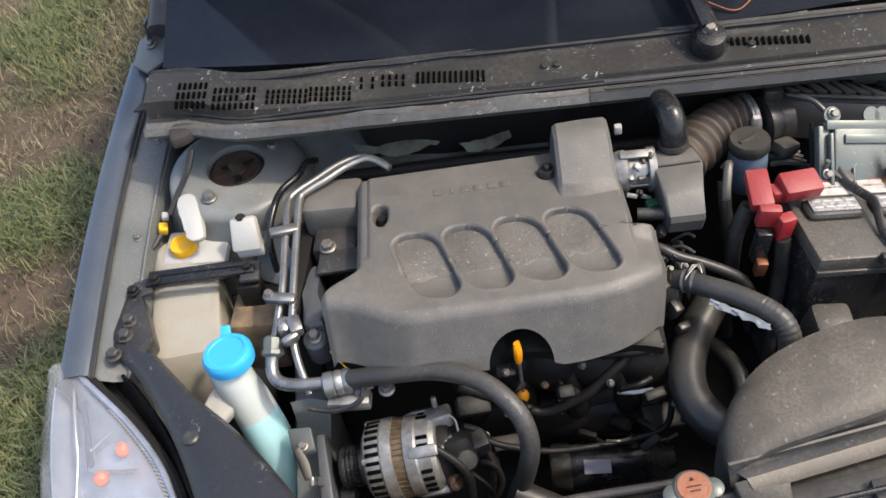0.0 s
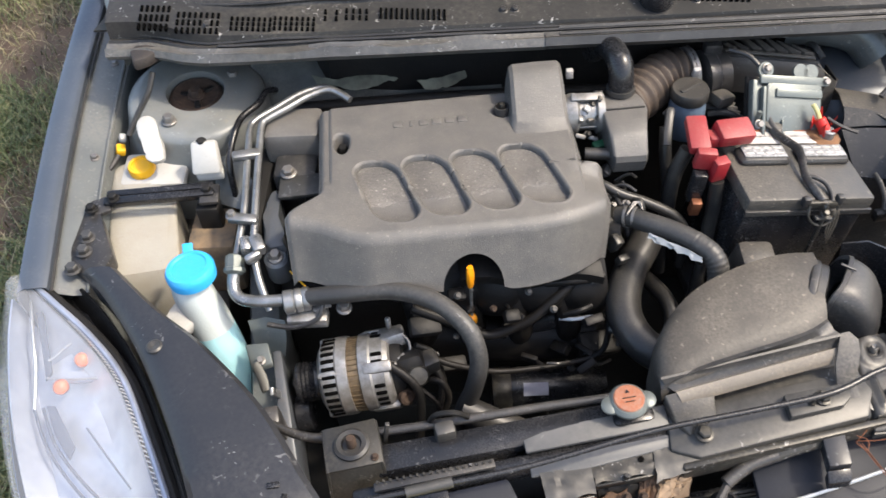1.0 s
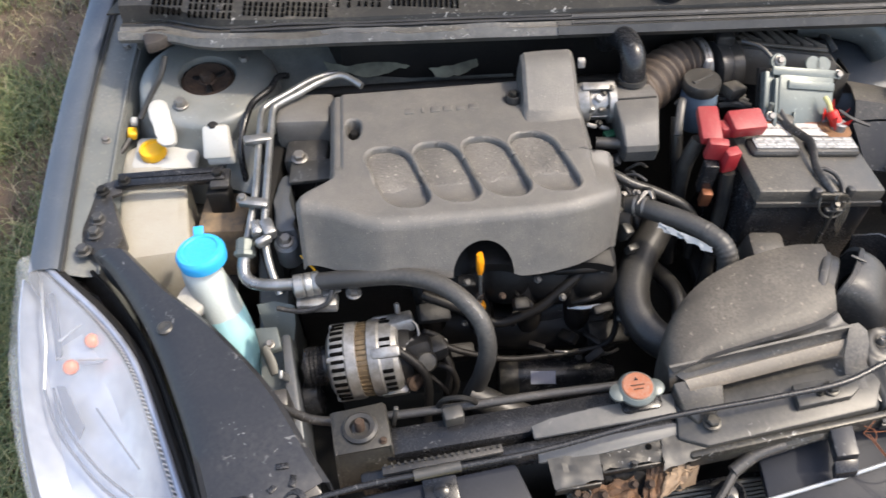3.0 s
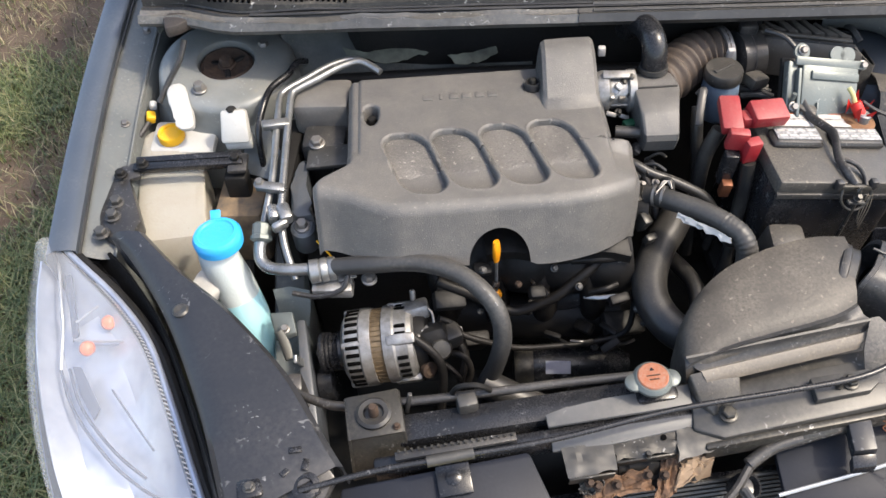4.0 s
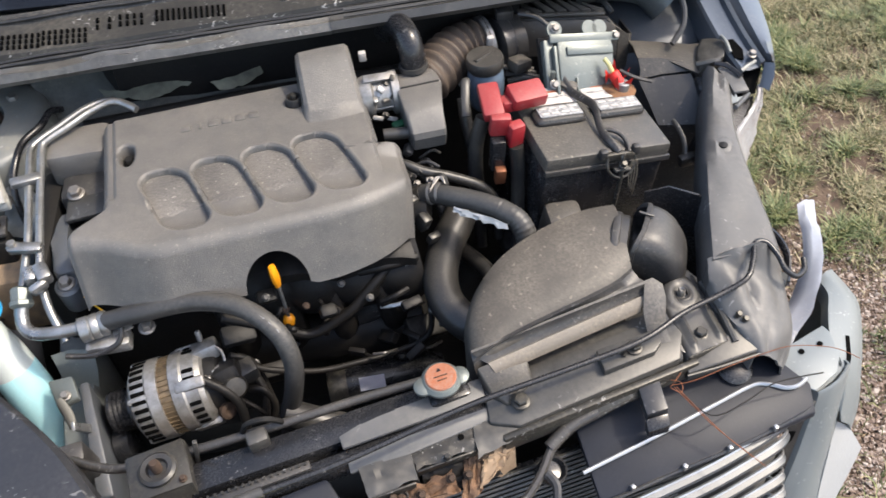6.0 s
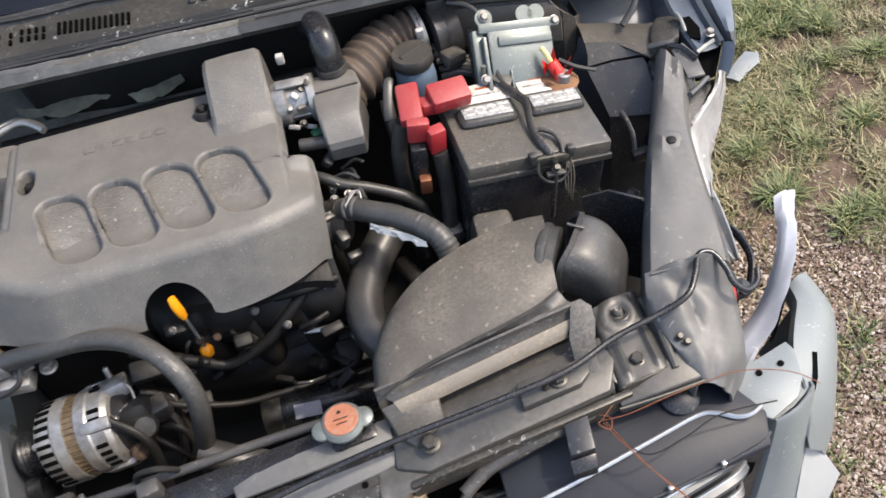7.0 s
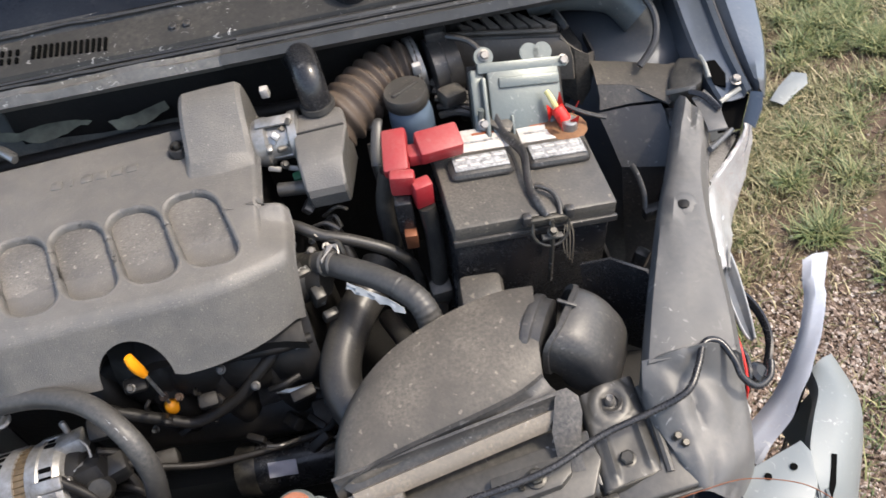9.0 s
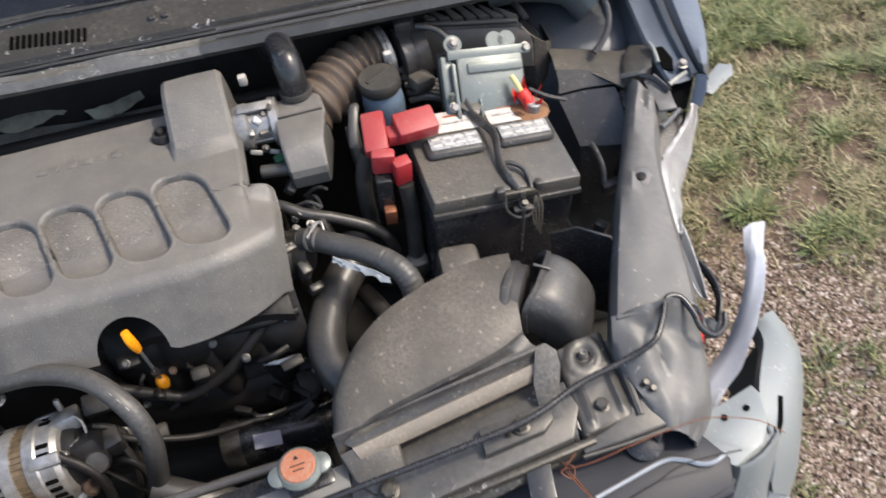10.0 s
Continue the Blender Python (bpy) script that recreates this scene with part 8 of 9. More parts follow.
def right_bracket():
    b = thing("support_bracket", (0.38, -0.06, 0.64), "ribbed steel bracket joining the bent support", "bracket")
    part("plate", slab([(0.398, 0.020, 0.712), (0.425, 0.0, 0.716), (0.440, -0.060, 0.714), (0.425, -0.105, 0.700), (0.320, -0.104, 0.700), (0.330, -0.075, 0.704), (0.394, -0.070, 0.704)], (0, 0, -0.02), 0.003), M_STEEL, b)
    part("plate_rib", tube([(0.404, 0.016, 0.714), (0.404, -0.03, 0.716), (0.400, -0.085, 0.706)], 0.005, 8), M_STEEL, b)
    part("stud_hole", lathe((0.414, -0.038, 0.7150), (0, 0, 1), [(0.0075, 0), (0.0075, 0.0018), (0.002, 0.0018)], 16), M_HOLE_SHADE, b)
    for p in ((0.418, -0.055, 0.716), (0.423, -0.064, 0.714), (0.426, -0.050, 0.716)):
        part("bracket_stud", bolt(p, (0.1, -0.3, 1), 0.0045, 0.009), M_GRIME, b)
    part("black_cap", lathe((0.402, -0.090, 0.642), (0, -0.3, 1), [(0.024, 0), (0.025, 0.018), (0.020, 0.022), (0.002, 0.023)], 24), M_BLACKC, b, "round black rubber cap")
    part("front_edge", tube([(0.318, -0.106, 0.699), (0.37, -0.108, 0.697), (0.425, -0.108, 0.696)], 0.0018, 8), M_STEEL, b, "bare folded edge")
    lz = thing("release_cable", (0.1, -0.06, 0.71), "black hood release cable with hooked end", "cable")
    part("cable", tube([(-0.46, -0.105, 0.735), (-0.36, -0.092, 0.735), (-0.252, -0.088, 0.735), (-0.133, -0.083, 0.735), (0.026, -0.068, 0.740), (0.166, -0.065, 0.742), (0.270, -0.061, 0.745), (0.340, -0.043, 0.748), (0.400, -0.036, 0.752), (0.440, -0.030, 0.760), (0.462, -0.008, 0.765), (0.478, 0.014, 0.768),
                        (0.495, 0.012, 0.765), (0.503, -0.008, 0.755), (0.505, -0.026, 0.745), (0.518, -0.036, 0.735), (0.536, -0.028, 0.732), (0.545, -0.012, 0.735)], 0.0040, 10), M_BLACKC, lz)
    part("grey_sleeve", tube([(-0.30, -0.090, 0.735), (-0.24, -0.087, 0.7355)], 0.0075, 10, 0), M_STEEL, lz)
    cb = thing("torn_cable", (0.12, -0.10, 0.66), "torn black wiring loom across the condenser", "cable")
    part("loom", tube([(0.05, -0.175, 0.64), (0.09, -0.150, 0.655), (0.13, -0.115, 0.672), (0.18, -0.105, 0.680), (0.235, -0.10, 0.686), (0.29, -0.095, 0.69)], 0.006, 8), M_BLACK, cb)
    part("loom_sleeve", tube([(0.115, -0.122, 0.668), (0.15, -0.108, 0.677), (0.19, -0.103, 0.682)], 0.009, 10), M_BLACK, cb)
    part("tape", tube([(0.18, -0.104, 0.682), (0.22, -0.10, 0.688), (0.25, -0.098, 0.690)], 0.010, 8, flat=0.5), M_GRIME, cb)
    part("dangling_end", tube([(0.10, -0.15, 0.66), (0.105, -0.17, 0.655), (0.09, -0.20, 0.64)], 0.006, 8), M_BLACK, cb)


def side_trim():
    t = thing("radiator_side_cover", (-0.55, 0.10, 0.66), "black plastic panel between headlamp and radiator", "cover")
    inner = smooth_path([(-0.692, 0.352, 0.758), (-0.624, 0.258, 0.758), (-0.553, 0.176, 0.757), (-0.474, 0.060, 0.752), (-0.425, -0.045, 0.742), (-0.408, -0.078, 0.732)], 6)
    outer = smooth_path([(-0.742, 0.362, 0.752), (-0.700, 0.300, 0.752), (-0.640, 0.180, 0.750), (-0.588, 0.030, 0.745), (-0.560, -0.085, 0.735), (-0.552, -0.135, 0.725)], 6)
    rows = []
    for i, (a, b) in enumerate(zip(outer, inner)):
        rows.append([a + V((0.004, 0, -0.07)), a + V((0, 0, -0.006)), a + V((0.006, 0, 0.0)), a.lerp(b, 0.3) + V((0, 0, 0.004)), a.lerp(b, 0.6) + V((0, 0, 0.004)), b + V((-0.006, 0, 0.001)), b + V((0, 0, -0.005)), b + V((0.004, 0.0, -0.05))])
    part("panel", sheet(rows, 0.003), M_TRIM, t)
    part("screw", lathe((-0.620, 0.186, 0.757), (0, 0, 1), [(0.012, 0), (0.012, 0.003), (0.009, 0.005), (0.003, 0.004), (0.001, 0.003)], 18), M_STEEL, t, "worn metal screw")
    f = thing("bent_corner_bracket", (-0.47, -0.10, 0.66), "scraped bent metal bracket below the panel", "bracket")
    part("plate", slab([(-0.495, -0.055, 0.742), (-0.44, -0.050, 0.744), (-0.415, -0.090, 0.732), (-0.44, -0.125, 0.715), (-0.51, -0.115, 0.715)], (0, 0, -0.02), 0.004), M_BLACK, f)
    for k, (x, y, z) in enumerate(((-0.462, -0.055, 0.748), (-0.475, -0.08, 0.742), (-0.45, -0.075, 0.744), (-0.44, -0.105, 0.732))):
        part("scraped_tab", box((x, y, z), (0.016, 0.008, 0.003), (6 * k, 5, 40 * k), 0.001), M_BLACKC, f)
    part("cable_anchor", lathe((-0.452, -0.098, 0.728), (0, -0.2, 1), [(0.018, 0), (0.018, 0.008), (0.010, 0.010), (0.008, 0.004), (0.001, 0.004)], 20), M_BLACKC, f)
    part("anchor_block", box((-0.520, -0.095, 0.735), (0.032, 0.028, 0.016), (0, 0, 5), 0.005), M_BLACKC, f)
    part("anchor_bolt", bolt((-0.520, -0.095, 0.743), (0, 0, 1), 0.006, 0.005), M_STEEL, f)
    bx = thing("front_black_panel", (-0.27, -0.16, 0.55), "dark grey plastic panel with yellow label", "panel")
    part("panel", slab([(-0.415, -0.085, 0.690), (-0.165, -0.070, 0.690), (-0.120, -0.22, 0.640), (-0.43, -0.22, 0.640)], (0, 0, -0.03), 0.006), M_GRILLE, bx)
    part("square_recess", box((-0.268, -0.096, 0.689), (0.045, 0.040, 0.006), (16, 0, 2), 0.002), M_BLACKC, bx)
    part("peg", lathe((-0.268, -0.094, 0.690), (0, -0.3, 1), [(0.010, 0), (0.010, 0.006), (0.005, 0.008)], 14), M_BLACKC, bx)
    part("yellow_label", box((-0.262, -0.160, 0.6745), (0.085, 0.05, 0.002), (18, 0, 2), 0.0005), mat("yellow_label", (0.62, 0.60, 0.03), 0.5), bx, "yellow warning label")
    for k in range(3):
        part("label_bar", box((-0.270 + 0.012 * k, -0.146 - 0.010 * k, 0.6790 - 0.0032 * k), (0.05, 0.004, 0.001), (18, 0, 2), 0), M_BLACKC, bx, "bar of small print")


def headlamp():
    h = thing("headlamp", (-0.74, 0.16, 0.50), "cracked clear headlamp with chrome reflector", "headlamp")
    inner = smooth_path([(-0.852, 0.402, 0.722), (-0.808, 0.348, 0.718), (-0.738, 0.266, 0.708), (-0.688, 0.190, 0.690), (-0.655, 0.098, 0.665), (-0.625, -0.005, 0.625), (-0.600, -0.09, 0.580)], 6)
    outer = smooth_path([(-0.875, 0.372, 0.712), (-0.882, 0.310, 0.690), (-0.880, 0.220, 0.662), (-0.866, 0.120, 0.630), (-0.840, 0.020, 0.590), (-0.800, -0.06, 0.550), (-0.74, -0.13, 0.50)], 6)
    glass, bowl, rim = [], [], []
    for i, (a, b) in enumerate(zip(outer, inner)):
        glass.append([a + V((-0.012, 0, -0.05)), a] + [a.lerp(b, k / 5) + V((0, -0.004, 0.020 * math.sin(k / 5 * math.pi))) for k in range(1, 5)] + [b, b + V((0.006, 0, -0.012))])
        t = i / (len(outer) - 1)
        bowl.append([a.lerp(b, 0.06) + V((0, 0, -0.012)), a.lerp(b, 0.25) + V((0, 0, -0.045 - 0.02 * math.sin(t * 5))), a.lerp(b, 0.5) + V((0, 0, -0.06 - 0.022 * math.sin(t * 9))), a.lerp(b, 0.75) + V((0, 0, -0.045)), a.lerp(b, 0.95) + V((0, 0, -0.008))])
        rim.append(b + V((0.002, 0, 0.003)))
    lens = part("lens", sheet(glass, 0.003), M_LENS, h, "clear plastic lens")
    lens.visible_shadow = False
    part("reflector", sheet(bowl, 0.003), M_REFLECT, h, "dull chrome reflector bowl")
    part("lens_edge", tube(rim, 0.005, 8, 0), M_REFLECT, h, "pale lens edge")
    part("seal", tube([p + V((0.010, 0, -0.010)) for p in rim], 0.009, 8, 0), M_DARK, h, "grimy seal")
    for p, s in (((-0.759, 0.253, 0.672), 0.012), ((-0.790, 0.216, 0.662), 0.012)):
        part("amber_bulb", lathe(p, (0.3, -0.6, 0.7), [(s * 0.4, -0.012), (s * 0.9, -0.004), (s, 0.006), (s * 0.8, 0.014), (s * 0.3, 0.018)], 20), M_AMBER, h, "amber bulb")
    for pts, r, m in ((((-0.835, 0.198, 0.640), (-0.811, 0.132, 0.625), (-0.761, 0.059, 0.600), (-0.712, 0.013, 0.580), (-0.67, -0.012, 0.565)), 0.0025, M_SLIP), (((-0.822, 0.198, 0.640), (-0.798, 0.132, 0.625), (-0.750, 0.066, 0.603), (-0.705, 0.025, 0.585)), 0.0025, M_SLIP),
                      (((-0.848, 0.374, 0.690), (-0.838, 0.30, 0.675), (-0.834, 0.262, 0.662), (-0.835, 0.198, 0.640)), 0.0025, M_CHROME), (((-0.810, 0.261, 0.672), (-0.770, 0.281, 0.682), (-0.738, 0.248, 0.680), (-0.717, 0.214, 0.672)), 0.002, M_CHROME),
                      (((-0.810, 0.231, 0.668), (-0.765, 0.221, 0.668), (-0.717, 0.214, 0.668)), 0.002, M_CHROME), (((-0.752, 0.150, 0.640), (-0.72, 0.10, 0.625), (-0.690, 0.055, 0.608)), 0.0015, M_SLIP)):
        part("reflector_ridge", tube(pts, r, 8, 6), m, h)
    part("side_strip", slab([(-0.836, 0.348, 0.688), (-0.824, 0.349, 0.690), (-0.812, 0.29, 0.682), (-0.804, 0.241, 0.668), (-0.814, 0.231, 0.664), (-0.824, 0.29, 0.676)], (0, 0, -0.004), 0.001), M_SLIP, h, "dark slate strip")
    part("side_strip", slab([(-0.814, 0.195, 0.650), (-0.800, 0.192, 0.650), (-0.768, 0.125, 0.634), (-0.777, 0.108, 0.628), (-0.80, 0.15, 0.638)], (0, 0, -0.004), 0.001), M_SLIP, h, "dark slate strip")
    part("bulb_tray", slab([(-0.810, 0.258, 0.662), (-0.770, 0.276, 0.670), (-0.722, 0.216, 0.662), (-0.765, 0.219, 0.660), (-0.808, 0.233, 0.656)], (0, 0, -0.004), 0.001), M_REFLECT, h, "pale bulb tray")
    for k in range(60):
        i0 = 10 + k * 0.42
        p = inner[int(i0)].lerp(inner[int(i0) + 1], i0 % 1)
        part("edge_tooth", box(p + V((-0.006, 0, 0.004)), (0.007, 0.0016, 0.002), (0, 20, -25), 0), M_CHROME, h)
    gap = thing("lamp_gap_debris", (-0.64, 0.10, 0.55), "grimy seal and debris beside the headlamp", "seal")
    rows = []
    for i, (b, o) in enumerate(zip(inner, smooth_path([(-0.76, 0.37, 0.735), (-0.712, 0.300, 0.735), (-0.655, 0.190, 0.725), (-0.605, 0.040, 0.70), (-0.575, -0.07, 0.68), (-0.565, -0.13, 0.66), (-0.56, -0.16, 0.64)], 6))):
        rows.append([b + V((0.008, 0, -0.012)), b.lerp(o, 0.3) + V((0, 0, -0.05 + 0.012 * noise.noise((i * 0.9, 0, 0)))), b.lerp(o, 0.7) + V((0, 0, -0.06 + 0.012 * noise.noise((i * 0.9, 5, 0)))), o + V((0, 0, -0.03))])
    part("seal_strip", sheet(rows, 0.004), M_DARK, gap)
    lf = thing("lower_fender_edge", (-0.87, 0.20, 0.40), "blue-grey fender edge outside the headlamp", "fender edge")
    part("skin", sheet([[p + V((-0.010, 0, -0.052)), p + V((-0.018, 0, -0.12)), p + V((-0.01, 0, -0.32))] for p in outer], 0.002), M_PAINT, lf)


right_bracket()
side_trim()
headlamp()


def grille():
    g = thing("front_grille", (0.30, -0.14, 0.50), "slate grey upper grille panel with chrome strip", "grille")
    o, ex, ey = V((0.165, -0.080, 0.655)), V((0.300, -0.006, 0.0)), V((-0.010, -0.115, -0.028))

    def G(x, y, z=0.0):
        bow = -0.022 * (x - 0.2) ** 2 * y
        return o + ex * x + ey * y + V((0, bow, z))

    part("top_panel", slab([G(0, 0), G(0.5, -0.02), G(0.97, -0.04), G(1.10, 0.45), G(1.06, 0.75), G(0.5, 0.92), G(0.0, 1.0)], (0, 0, -0.012), 0.003), M_GRILLE, g)
    chrome = [V(p) + V((0, 0, 0.005)) for p in ((0.146, -0.160, 0.642), (0.250, -0.147, 0.642), (0.352, -0.132, 0.642), (0.412, -0.124, 0.643), (0.434, -0.130, 0.643), (0.453, -0.143, 0.642), (0.470, -0.146, 0.642), (0.487, -0.141, 0.643))]
    part("chrome_strip", tube(chrome, 0.0030, 8, 6, flat=0.6), M_CHROME, g)
    rail = [G(0.0, 1.02, -0.004), G(0.35, 0.95, -0.002), G(0.7, 0.86, -0.002), G(1.0, 0.72, -0.002), G(1.08, 0.62, -0.004)]
    part("edge_rail", tube(rail, 0.003, 6, 6), M_BLACK, g)
    for t in (0.15, 0.4, 0.62, 0.85):
        part("rail_peg", box(G(t, 0.99 - 0.24 * t * t, 0.004), (0.006, 0.006, 0.010), (0, 0, 10), 0.001), M_CHROME, g)
    for k in range(6):
        path = smooth_path([V(p) + V((0, -0.012 * k, -0.025 * k)) for p in ((0.130, -0.204, 0.602), (0.297, -0.191, 0.602), (0.382, -0.179, 0.602), (0.438, -0.167, 0.600), (0.462 - 0.010 * max(0, k - 1), -0.156 + 0.004 * k, 0.590))], 6)
        blade = part("slat", sheet([[p + V((0, 0.003, -0.010)), p, p + V((0, -0.009, -0.003)), p + V((0, -0.010, -0.009))] for p in path], 0.002), M_SLATE, g, "slate grille slat with a bright edge")
        part("slat_edge", tube(path, 0.0024, 6, 0), M_CHROME, blade)
    side_l = [V((0.483, -0.150, 0.615)), V((0.467, -0.155, 0.585)), V((0.455, -0.169, 0.53)), V((0.432, -0.188, 0.46)), V((0.398, -0.208, 0.38))]
    side_r = [V((0.492, -0.152, 0.613)), V((0.486, -0.160, 0.583)), V((0.470, -0.176, 0.526)), V((0.448, -0.195, 0.456)), V((0.408, -0.216, 0.376))]
    part("side_frame", sheet([[a, b] for a, b in zip(side_l, side_r)], 0.006), M_BLACK, g)
    for c, d in ((V((0.468, -0.168, 0.562)), V((0.460, -0.173, 0.535))), (V((0.450, -0.187, 0.495)), V((0.440, -0.192, 0.468)))):
        part("frame_slot", slab([c + V((-0.005, 0, 0.004)), c + V((0.004, -0.003, 0.003)), d + V((0.004, -0.003, 0.003)), d + V((-0.005, 0, 0.004))], (0, 0.002, -0.004), 0), M_HOLE_SHADE, g)
    part("hook_block", slab([(0.255, -0.072, 0.702), (0.285, -0.075, 0.703), (0.272, -0.140, 0.698), (0.242, -0.138, 0.697)], (0.002, 0, -0.022), 0.002), M_TRIM, g, "black latch block")
    part("hook_foot", slab([(0.240, -0.140, 0.690), (0.272, -0.142, 0.691), (0.268, -0.156, 0.682), (0.238, -0.154, 0.681)], (0, 0, -0.016), 0.002), M_BLACKC, g)
    part("hook_hole", box((0.266, -0.094, 0.7020), (0.010, 0.007, 0.003), (5, 0, 4), 0.0005), M_HOLE_SHADE, g)
    part("strap_end", tube([(0.285, -0.075, 0.705), (0.305, -0.078, 0.708), (0.322, -0.080, 0.706)], 0.009, 8, flat=0.5, ripple=0.002, pitch=0.006), M_STEEL, g)
    w = thing("copper_wires", (0.33, -0.12, 0.68), "loose thin copper wires tangled on the grille", "wire")
    k0 = V((0.292, -0.112, 0.700))
    for pts in (((0, 0, 0), (0.03, -0.006, 0.004), (0.08, -0.004, 0.006), (0.13, 0.0, 0.0), (0.18, 0.0, -0.006), (0.23, -0.02, -0.01), (0.255, -0.045, -0.015)), ((0, 0, 0), (0.012, -0.03, -0.008), (0.03, -0.06, -0.026), (0.055, -0.10, -0.04), (0.07, -0.125, -0.048)),
                ((0, 0, 0), (-0.006, -0.006, 0.006), (0.004, -0.016, 0.004), (0.010, -0.004, 0.006), (0, 0.006, 0.004)), ((0, 0, 0), (0.03, 0.02, 0.0), (0.06, 0.04, -0.004), (0.08, 0.05, -0.01)), ((0.004, -0.004, 0.0), (0.02, -0.045, -0.012), (0.04, -0.08, -0.03), (0.06, -0.11, -0.042))):
        part("strand", tube([k0 + V(p) for p in pts], 0.0006, 5, 6), M_WIRE, w)
    part("dark_strand", tube([k0, k0 + V((0.03, -0.05, -0.015)), k0 + V((0.08, -0.05, -0.012)), k0 + V((0.13, -0.04, -0.01)), k0 + V((0.2, -0.045, -0.018))], 0.001, 5), M_DARK, w)


def bumper():
    b = thing("bumper_cover", (0.54, -0.15, 0.30), "broken silver bumper cover corner hanging loose", "bumper")
    part("top_flange", slab([(0.459, -0.088, 0.64), (0.479, -0.086, 0.64), (0.564, -0.068, 0.64), (0.568, -0.084, 0.64), (0.556, -0.12, 0.64), (0.536, -0.143, 0.64), (0.492, -0.158, 0.64), (0.485, -0.151, 0.64), (0.467, -0.123, 0.64)], (0, 0, -0.004), 0.0015), M_SILVER, b)
    for p in ((0.51, -0.097, 0.641), (0.541, -0.095, 0.641)):
        part("flange_hole", lathe(p, (0, 0, 1), [(0.0042, 0), (0.0042, 0.001), (0.002, 0.0012)], 14), M_HOLE_SHADE, b)
    left = smooth_path([(0.500, -0.155, 0.630), (0.499, -0.159, 0.62), (0.488, -0.172, 0.56), (0.472, -0.188, 0.51), (0.45, -0.204, 0.45), (0.408, -0.226, 0.36)], 4)
    crest = smooth_path([(0.527, -0.149, 0.636), (0.526, -0.154, 0.626), (0.513, -0.177, 0.555), (0.495, -0.198, 0.49), (0.473, -0.219, 0.43), (0.43, -0.242, 0.34)], 4)
    right = smooth_path([(0.561, -0.133, 0.634), (0.560, -0.138, 0.62), (0.547, -0.165, 0.54), (0.525, -0.195, 0.46), (0.509, -0.22, 0.4), (0.463, -0.248, 0.31)], 4)
    part("corner_face", sheet([[l_ + V((-0.004, 0.010, -0.004)), l_, l_.lerp(c_, 0.5) + V((0, -0.003, 0.001)), c_ + V((0, -0.004, 0.002)), c_.lerp(r_, 0.6) + V((0, -0.003, 0.001)), r_, r_ + V((0.004, 0.010, -0.008))] for l_, c_, r_ in zip(left, crest, right)], 0.003), M_SILVER, b)
    part("inner_return", sheet([[V((0.470, -0.128, 0.630)), V((0.500, -0.155, 0.628))], [V((0.500, -0.115, 0.632)), V((0.527, -0.149, 0.632))], [V((0.552, -0.085, 0.630)), V((0.560, -0.133, 0.628))], [V((0.570, -0.070, 0.622)), V((0.574, -0.112, 0.618))]], 0.002), M_SILVER, b)
    inner = smooth_path([(0.638, 0.028, 0.6), (0.625, -0.008, 0.615), (0.599, -0.042, 0.625), (0.575, -0.076, 0.63), (0.562, -0.108, 0.63), (0.554, -0.136, 0.626), (0.546, -0.160, 0.575)], 4)
    ridge = smooth_path([(0.655, 0.038, 0.6), (0.651, -0.023, 0.61), (0.632, -0.057, 0.615), (0.603, -0.098, 0.615), (0.574, -0.13, 0.61), (0.558, -0.152, 0.585), (0.546, -0.172, 0.55)], 4)
    outer = smooth_path([(0.673, 0.049, 0.585), (0.676, -0.01, 0.575), (0.661, -0.051, 0.565), (0.629, -0.103, 0.55), (0.603, -0.143, 0.53), (0.589, -0.159, 0.515), (0.58, -0.168, 0.5)], 4)
    part("side_skin", sheet([[i_ + V((-0.002, 0.002, -0.03)), i_, i_.lerp(m_, 0.5) + V((0, 0, 0.002)), m_, m_.lerp(o_, 0.5) + V((0.003, -0.002, 0.004)), o_, o_ + V((0.002, 0.004, -0.08)), o_ + V((-0.02, 0.03, -0.24))] for i_, m_, o_ in zip(inner, ridge, outer)], 0.003), M_SILVER, b)
    # the crack's inner shade is a near-black sliver laid on the skin
    part("crack", slab([(0.5915, -0.0885, 0.6275), (0.597, -0.091, 0.6265), (0.580, -0.1205, 0.622), (0.5685, -0.1335, 0.6205), (0.5655, -0.131, 0.6225)], (0, 0, -0.006), 0), M_HOLE_SHADE, b, "slot torn along the ridge, its shade painted near-black")
    part("torn_flap", sheet([[V((0.545, -0.163, 0.540)), V((0.560, -0.163, 0.523)), V((0.578, -0.163, 0.502))], [V((0.536, -0.180, 0.500)), V((0.562, -0.178, 0.487)), V((0.599, -0.184, 0.462))], [V((0.522, -0.203, 0.440)), V((0.546, -0.198, 0.436)), V((0.583, -0.196, 0.434))], [V((0.511, -0.221, 0.400)), V((0.532, -0.216, 0.395)), V((0.562, -0.210, 0.404))], [V((0.490, -0.238, 0.350)), V((0.510, -0.236, 0.350)), V((0.532, -0.230, 0.360))]], 0.004), mat("bright_silver_paint", (0.36, 0.37, 0.37), 0.35, 0.1, second=(0.3, 0.31, 0.31), amount=0.3, scale=9, coat=0.3, scuff=0.2), b, "pale torn silver flap")
    s = thing("torn_strip", (0.66, 0.05, 0.40), "torn white plastic fender strip bent upwards", "plastic strip")
    lft = smooth_path([(0.500, -0.048, 0.592), (0.515, -0.025, 0.597), (0.579, 0.016, 0.593), (0.645, 0.080, 0.588), (0.690, 0.140, 0.570), (0.706, 0.172, 0.568), (0.722, 0.203, 0.572)], 6)
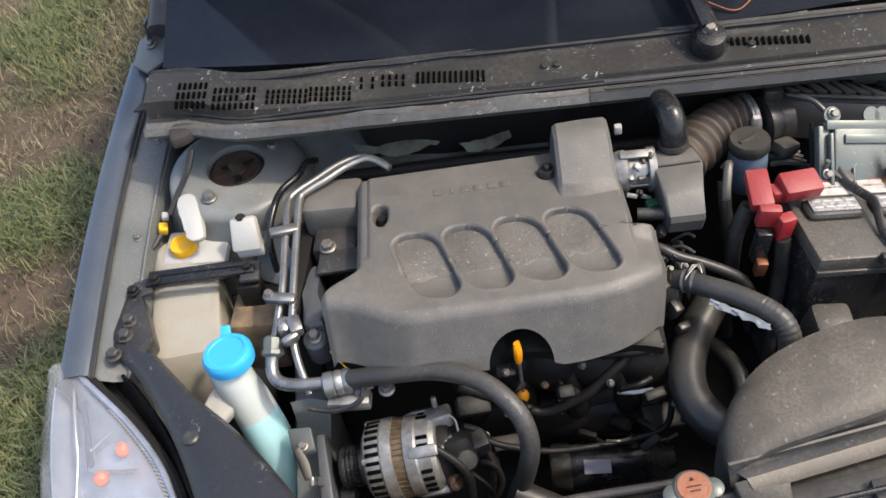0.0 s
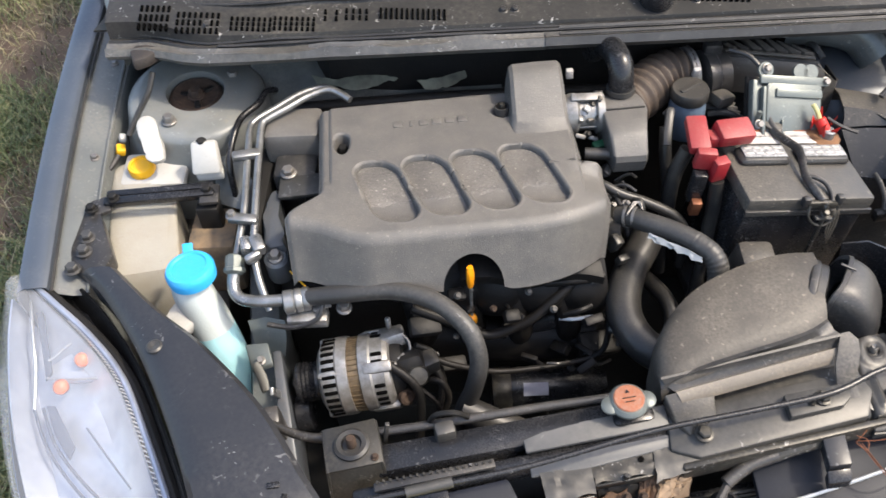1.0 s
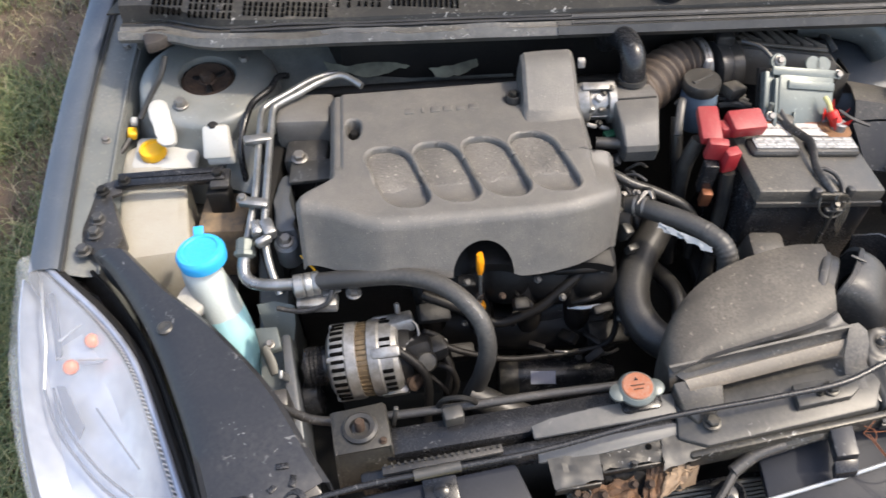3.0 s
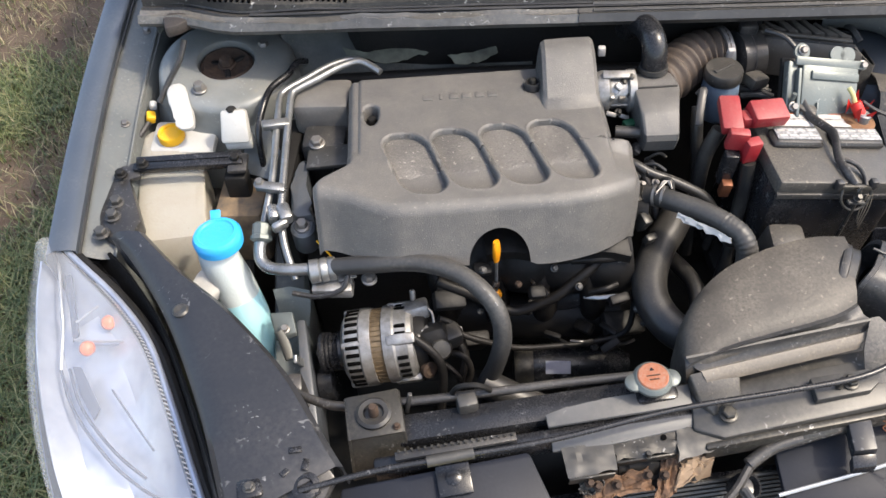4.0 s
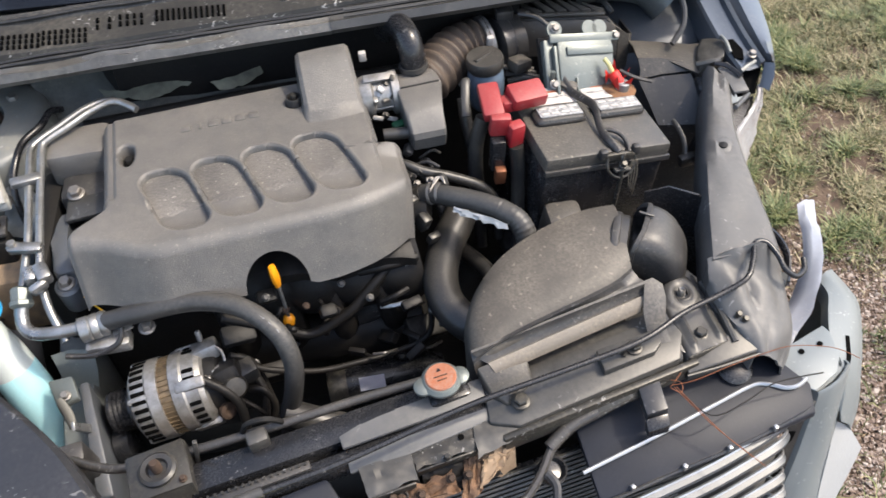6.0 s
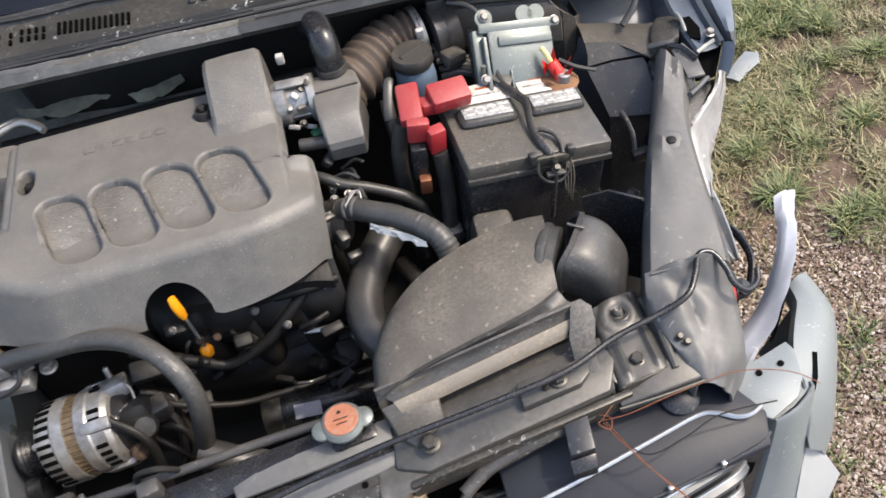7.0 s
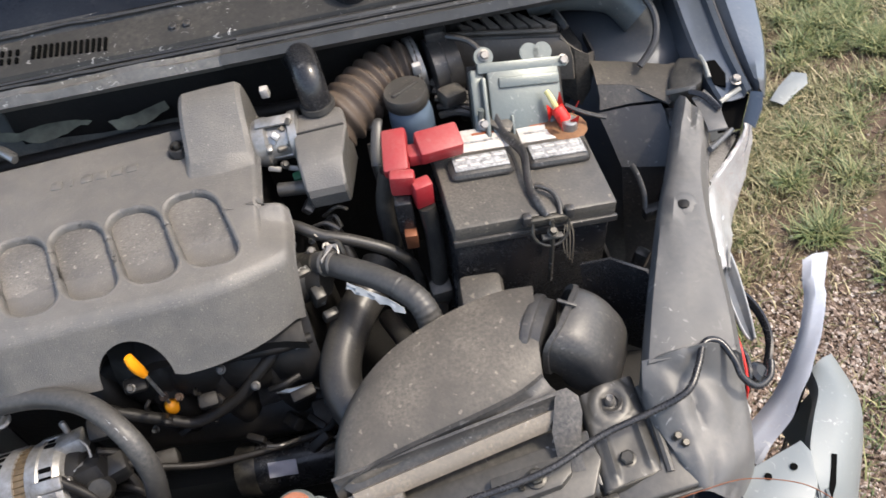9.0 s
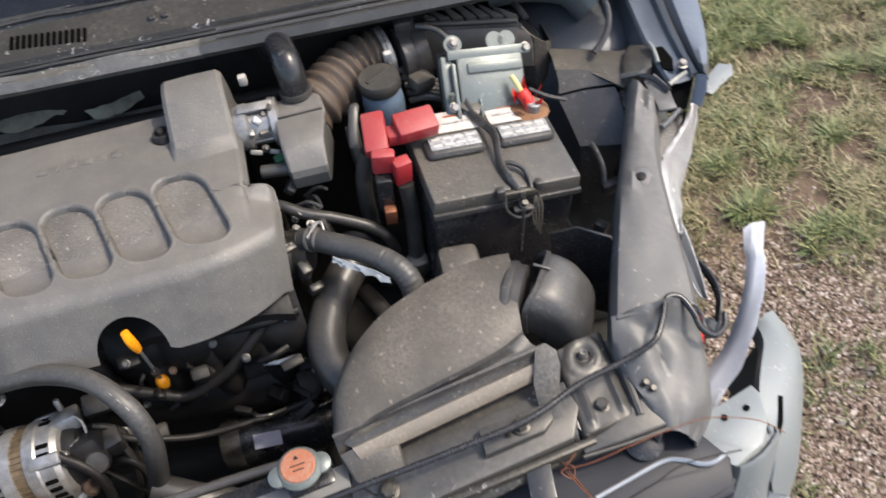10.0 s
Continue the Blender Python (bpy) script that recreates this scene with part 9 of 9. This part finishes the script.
    rgt = smooth_path([(0.518, -0.068, 0.604), (0.538, -0.056, 0.614), (0.586, -0.022, 0.632), (0.652, 0.046, 0.618), (0.708, 0.120, 0.585), (0.732, 0.160, 0.570), (0.772, 0.218, 0.550)], 6)
    rows = []
    for i, (p, q) in enumerate(zip(lft, rgt)):
        t = i / (len(lft) - 1)
        e = 0.004 * noise.noise((t * 9, 1, 0)) * ease(t / 0.3)
        rows.append([p + V((0.002, -0.002, -0.004)), p + V((e, e, 0))] + [p.lerp(q, f) + V((0, 0, h_ + 0.004 * math.sin(f * math.pi) + 0.002 * noise.noise((t * 6, f * 3, 5)))) for f, h_ in ((0.15, 0.0015), (0.35, 0.003), (0.5, 0.002), (0.65, 0.0), (0.85, 0.001))] + [q + V((e, -e, 0)), q + V((-0.001, 0.001, -0.005))])
    part("strip", sheet(rows, 0.002), M_TORN, s, sharp=30)
    part("strip_mark", sheet([[V((0.526 + 0.006 * i, 0.004 + 0.007 * i - 0.008 * j, 0.612 - 0.004 * j)) + V((0.003, 0.002, 0.004)) * noise.noise((i * 1.7, j * 1.3, 2)) for j in range(4)] for i in range(4)], 0.0015), M_FOIL, s, "crumpled foil scrap on the strip")
    part("strip_prop", tube([(0.66, 0.06, 0.55), (0.665, 0.07, 0.3), (0.67, 0.07, -0.01)], 0.004, 6), M_BLACKC, s)
    l = thing("lamp_socket", (0.585, 0.08, 0.50), "black lamp socket with red and black wires", "lamp socket")
    part("socket", lathe((0.556, 0.030, 0.632), (0.5, -0.3, 0.8), [(0.010, -0.02), (0.013, 0.0), (0.013, 0.012), (0.008, 0.016)], 16), M_BLACKC, l)
    fin, fout = [(0.580, 0.172, 0.664), (0.569, 0.131, 0.662), (0.564, 0.083, 0.658), (0.566, 0.064, 0.655)], [(0.601, 0.196, 0.660), (0.596, 0.160, 0.660), (0.584, 0.102, 0.656), (0.574, 0.064, 0.654)]
    part("lens_shard", sheet([[p, p.lerp(q, 0.5) + V((0, 0, -0.006)), q] for p, q in zip(smooth_path(fin, 5), smooth_path(fout, 5))], 0.002), M_SLATE, l, "dark broken lens shard")
    part("shard_edge", tube(fin, lambda t: 0.0035 - 0.002 * t, 8, flat=0.6), M_WHITESKIN, l, "pale broken edge")
    part("shard_edge", tube(fout, lambda t: 0.0030 - 0.0015 * t, 8, flat=0.6), M_WHITESKIN, l, "pale broken edge")
    part("black_trim", tube([(0.590, 0.150, 0.640), (0.600, 0.110, 0.640), (0.596, 0.070, 0.640), (0.580, 0.040, 0.636), (0.562, 0.018, 0.640)], 0.006, 8, flat=0.6), M_BLACKC, l)
    for k in range(3):
        part("red_wire", tube([(0.545 + 0.004 * k, 0.072, 0.660), (0.540 + 0.003 * k, 0.050, 0.664 + 0.004 * k), (0.533 + 0.005 * k, 0.028, 0.660), (0.527 + 0.006 * k, 0.018 - 0.004 * k, 0.640), (0.520 + 0.01 * k, 0.012, 0.60)], 0.0019, 8), M_REDC, l)
    part("black_wire", tube([(0.548, 0.070, 0.650), (0.552, 0.045, 0.654), (0.545, 0.020, 0.650), (0.535, 0.010, 0.62)], 0.004, 8), M_BLACKC, l)
    part("socket_stay", tube([(0.556, 0.03, 0.62), (0.55, 0.06, 0.4), (0.55, 0.08, 0.22)], 0.005, 6), M_DARK, l)
    d = thing("plastic_shard", (1.16, 0.93, 0.0), "pale broken plastic shard lying in the grass", "debris")
    part("shard", sheet([[V((1.163, 1.024, 0.030)), V((1.20, 1.055, 0.036)), V((1.258, 1.097, 0.030))], [V((1.172, 1.010, 0.032)), V((1.23, 1.045, 0.040)), V((1.285, 1.075, 0.032))], [V((1.184, 0.998, 0.028)), V((1.235, 1.025, 0.032)), V((1.272, 1.046, 0.026))]], 0.004), M_SILVER, d)
    nw = thing("wheel", (0.72, 0.55, 0.32), "dark tyre under the crushed fender", "wheel")
    part("tyre", lathe((0.50, 0.66, 0.31), (0.99, -0.15, 0), [(0.20, 0), (0.29, 0.0), (0.31, 0.03), (0.31, 0.15), (0.29, 0.18), (0.20, 0.18)], 40), M_RUBBER, nw)
    part("rim", lathe((0.54, 0.654, 0.31), (0.99, -0.15, 0), [(0.05, 0.11), (0.18, 0.12), (0.205, 0.13), (0.205, 0.0), (0.19, 0.0)], 40), M_ALU, nw)
    copy_thing(nw, Matrix.Translation((-0.76, 0.72, 0.32)) @ Matrix.Rotation(radians(180), 4, "Z"))


grille()
bumper()
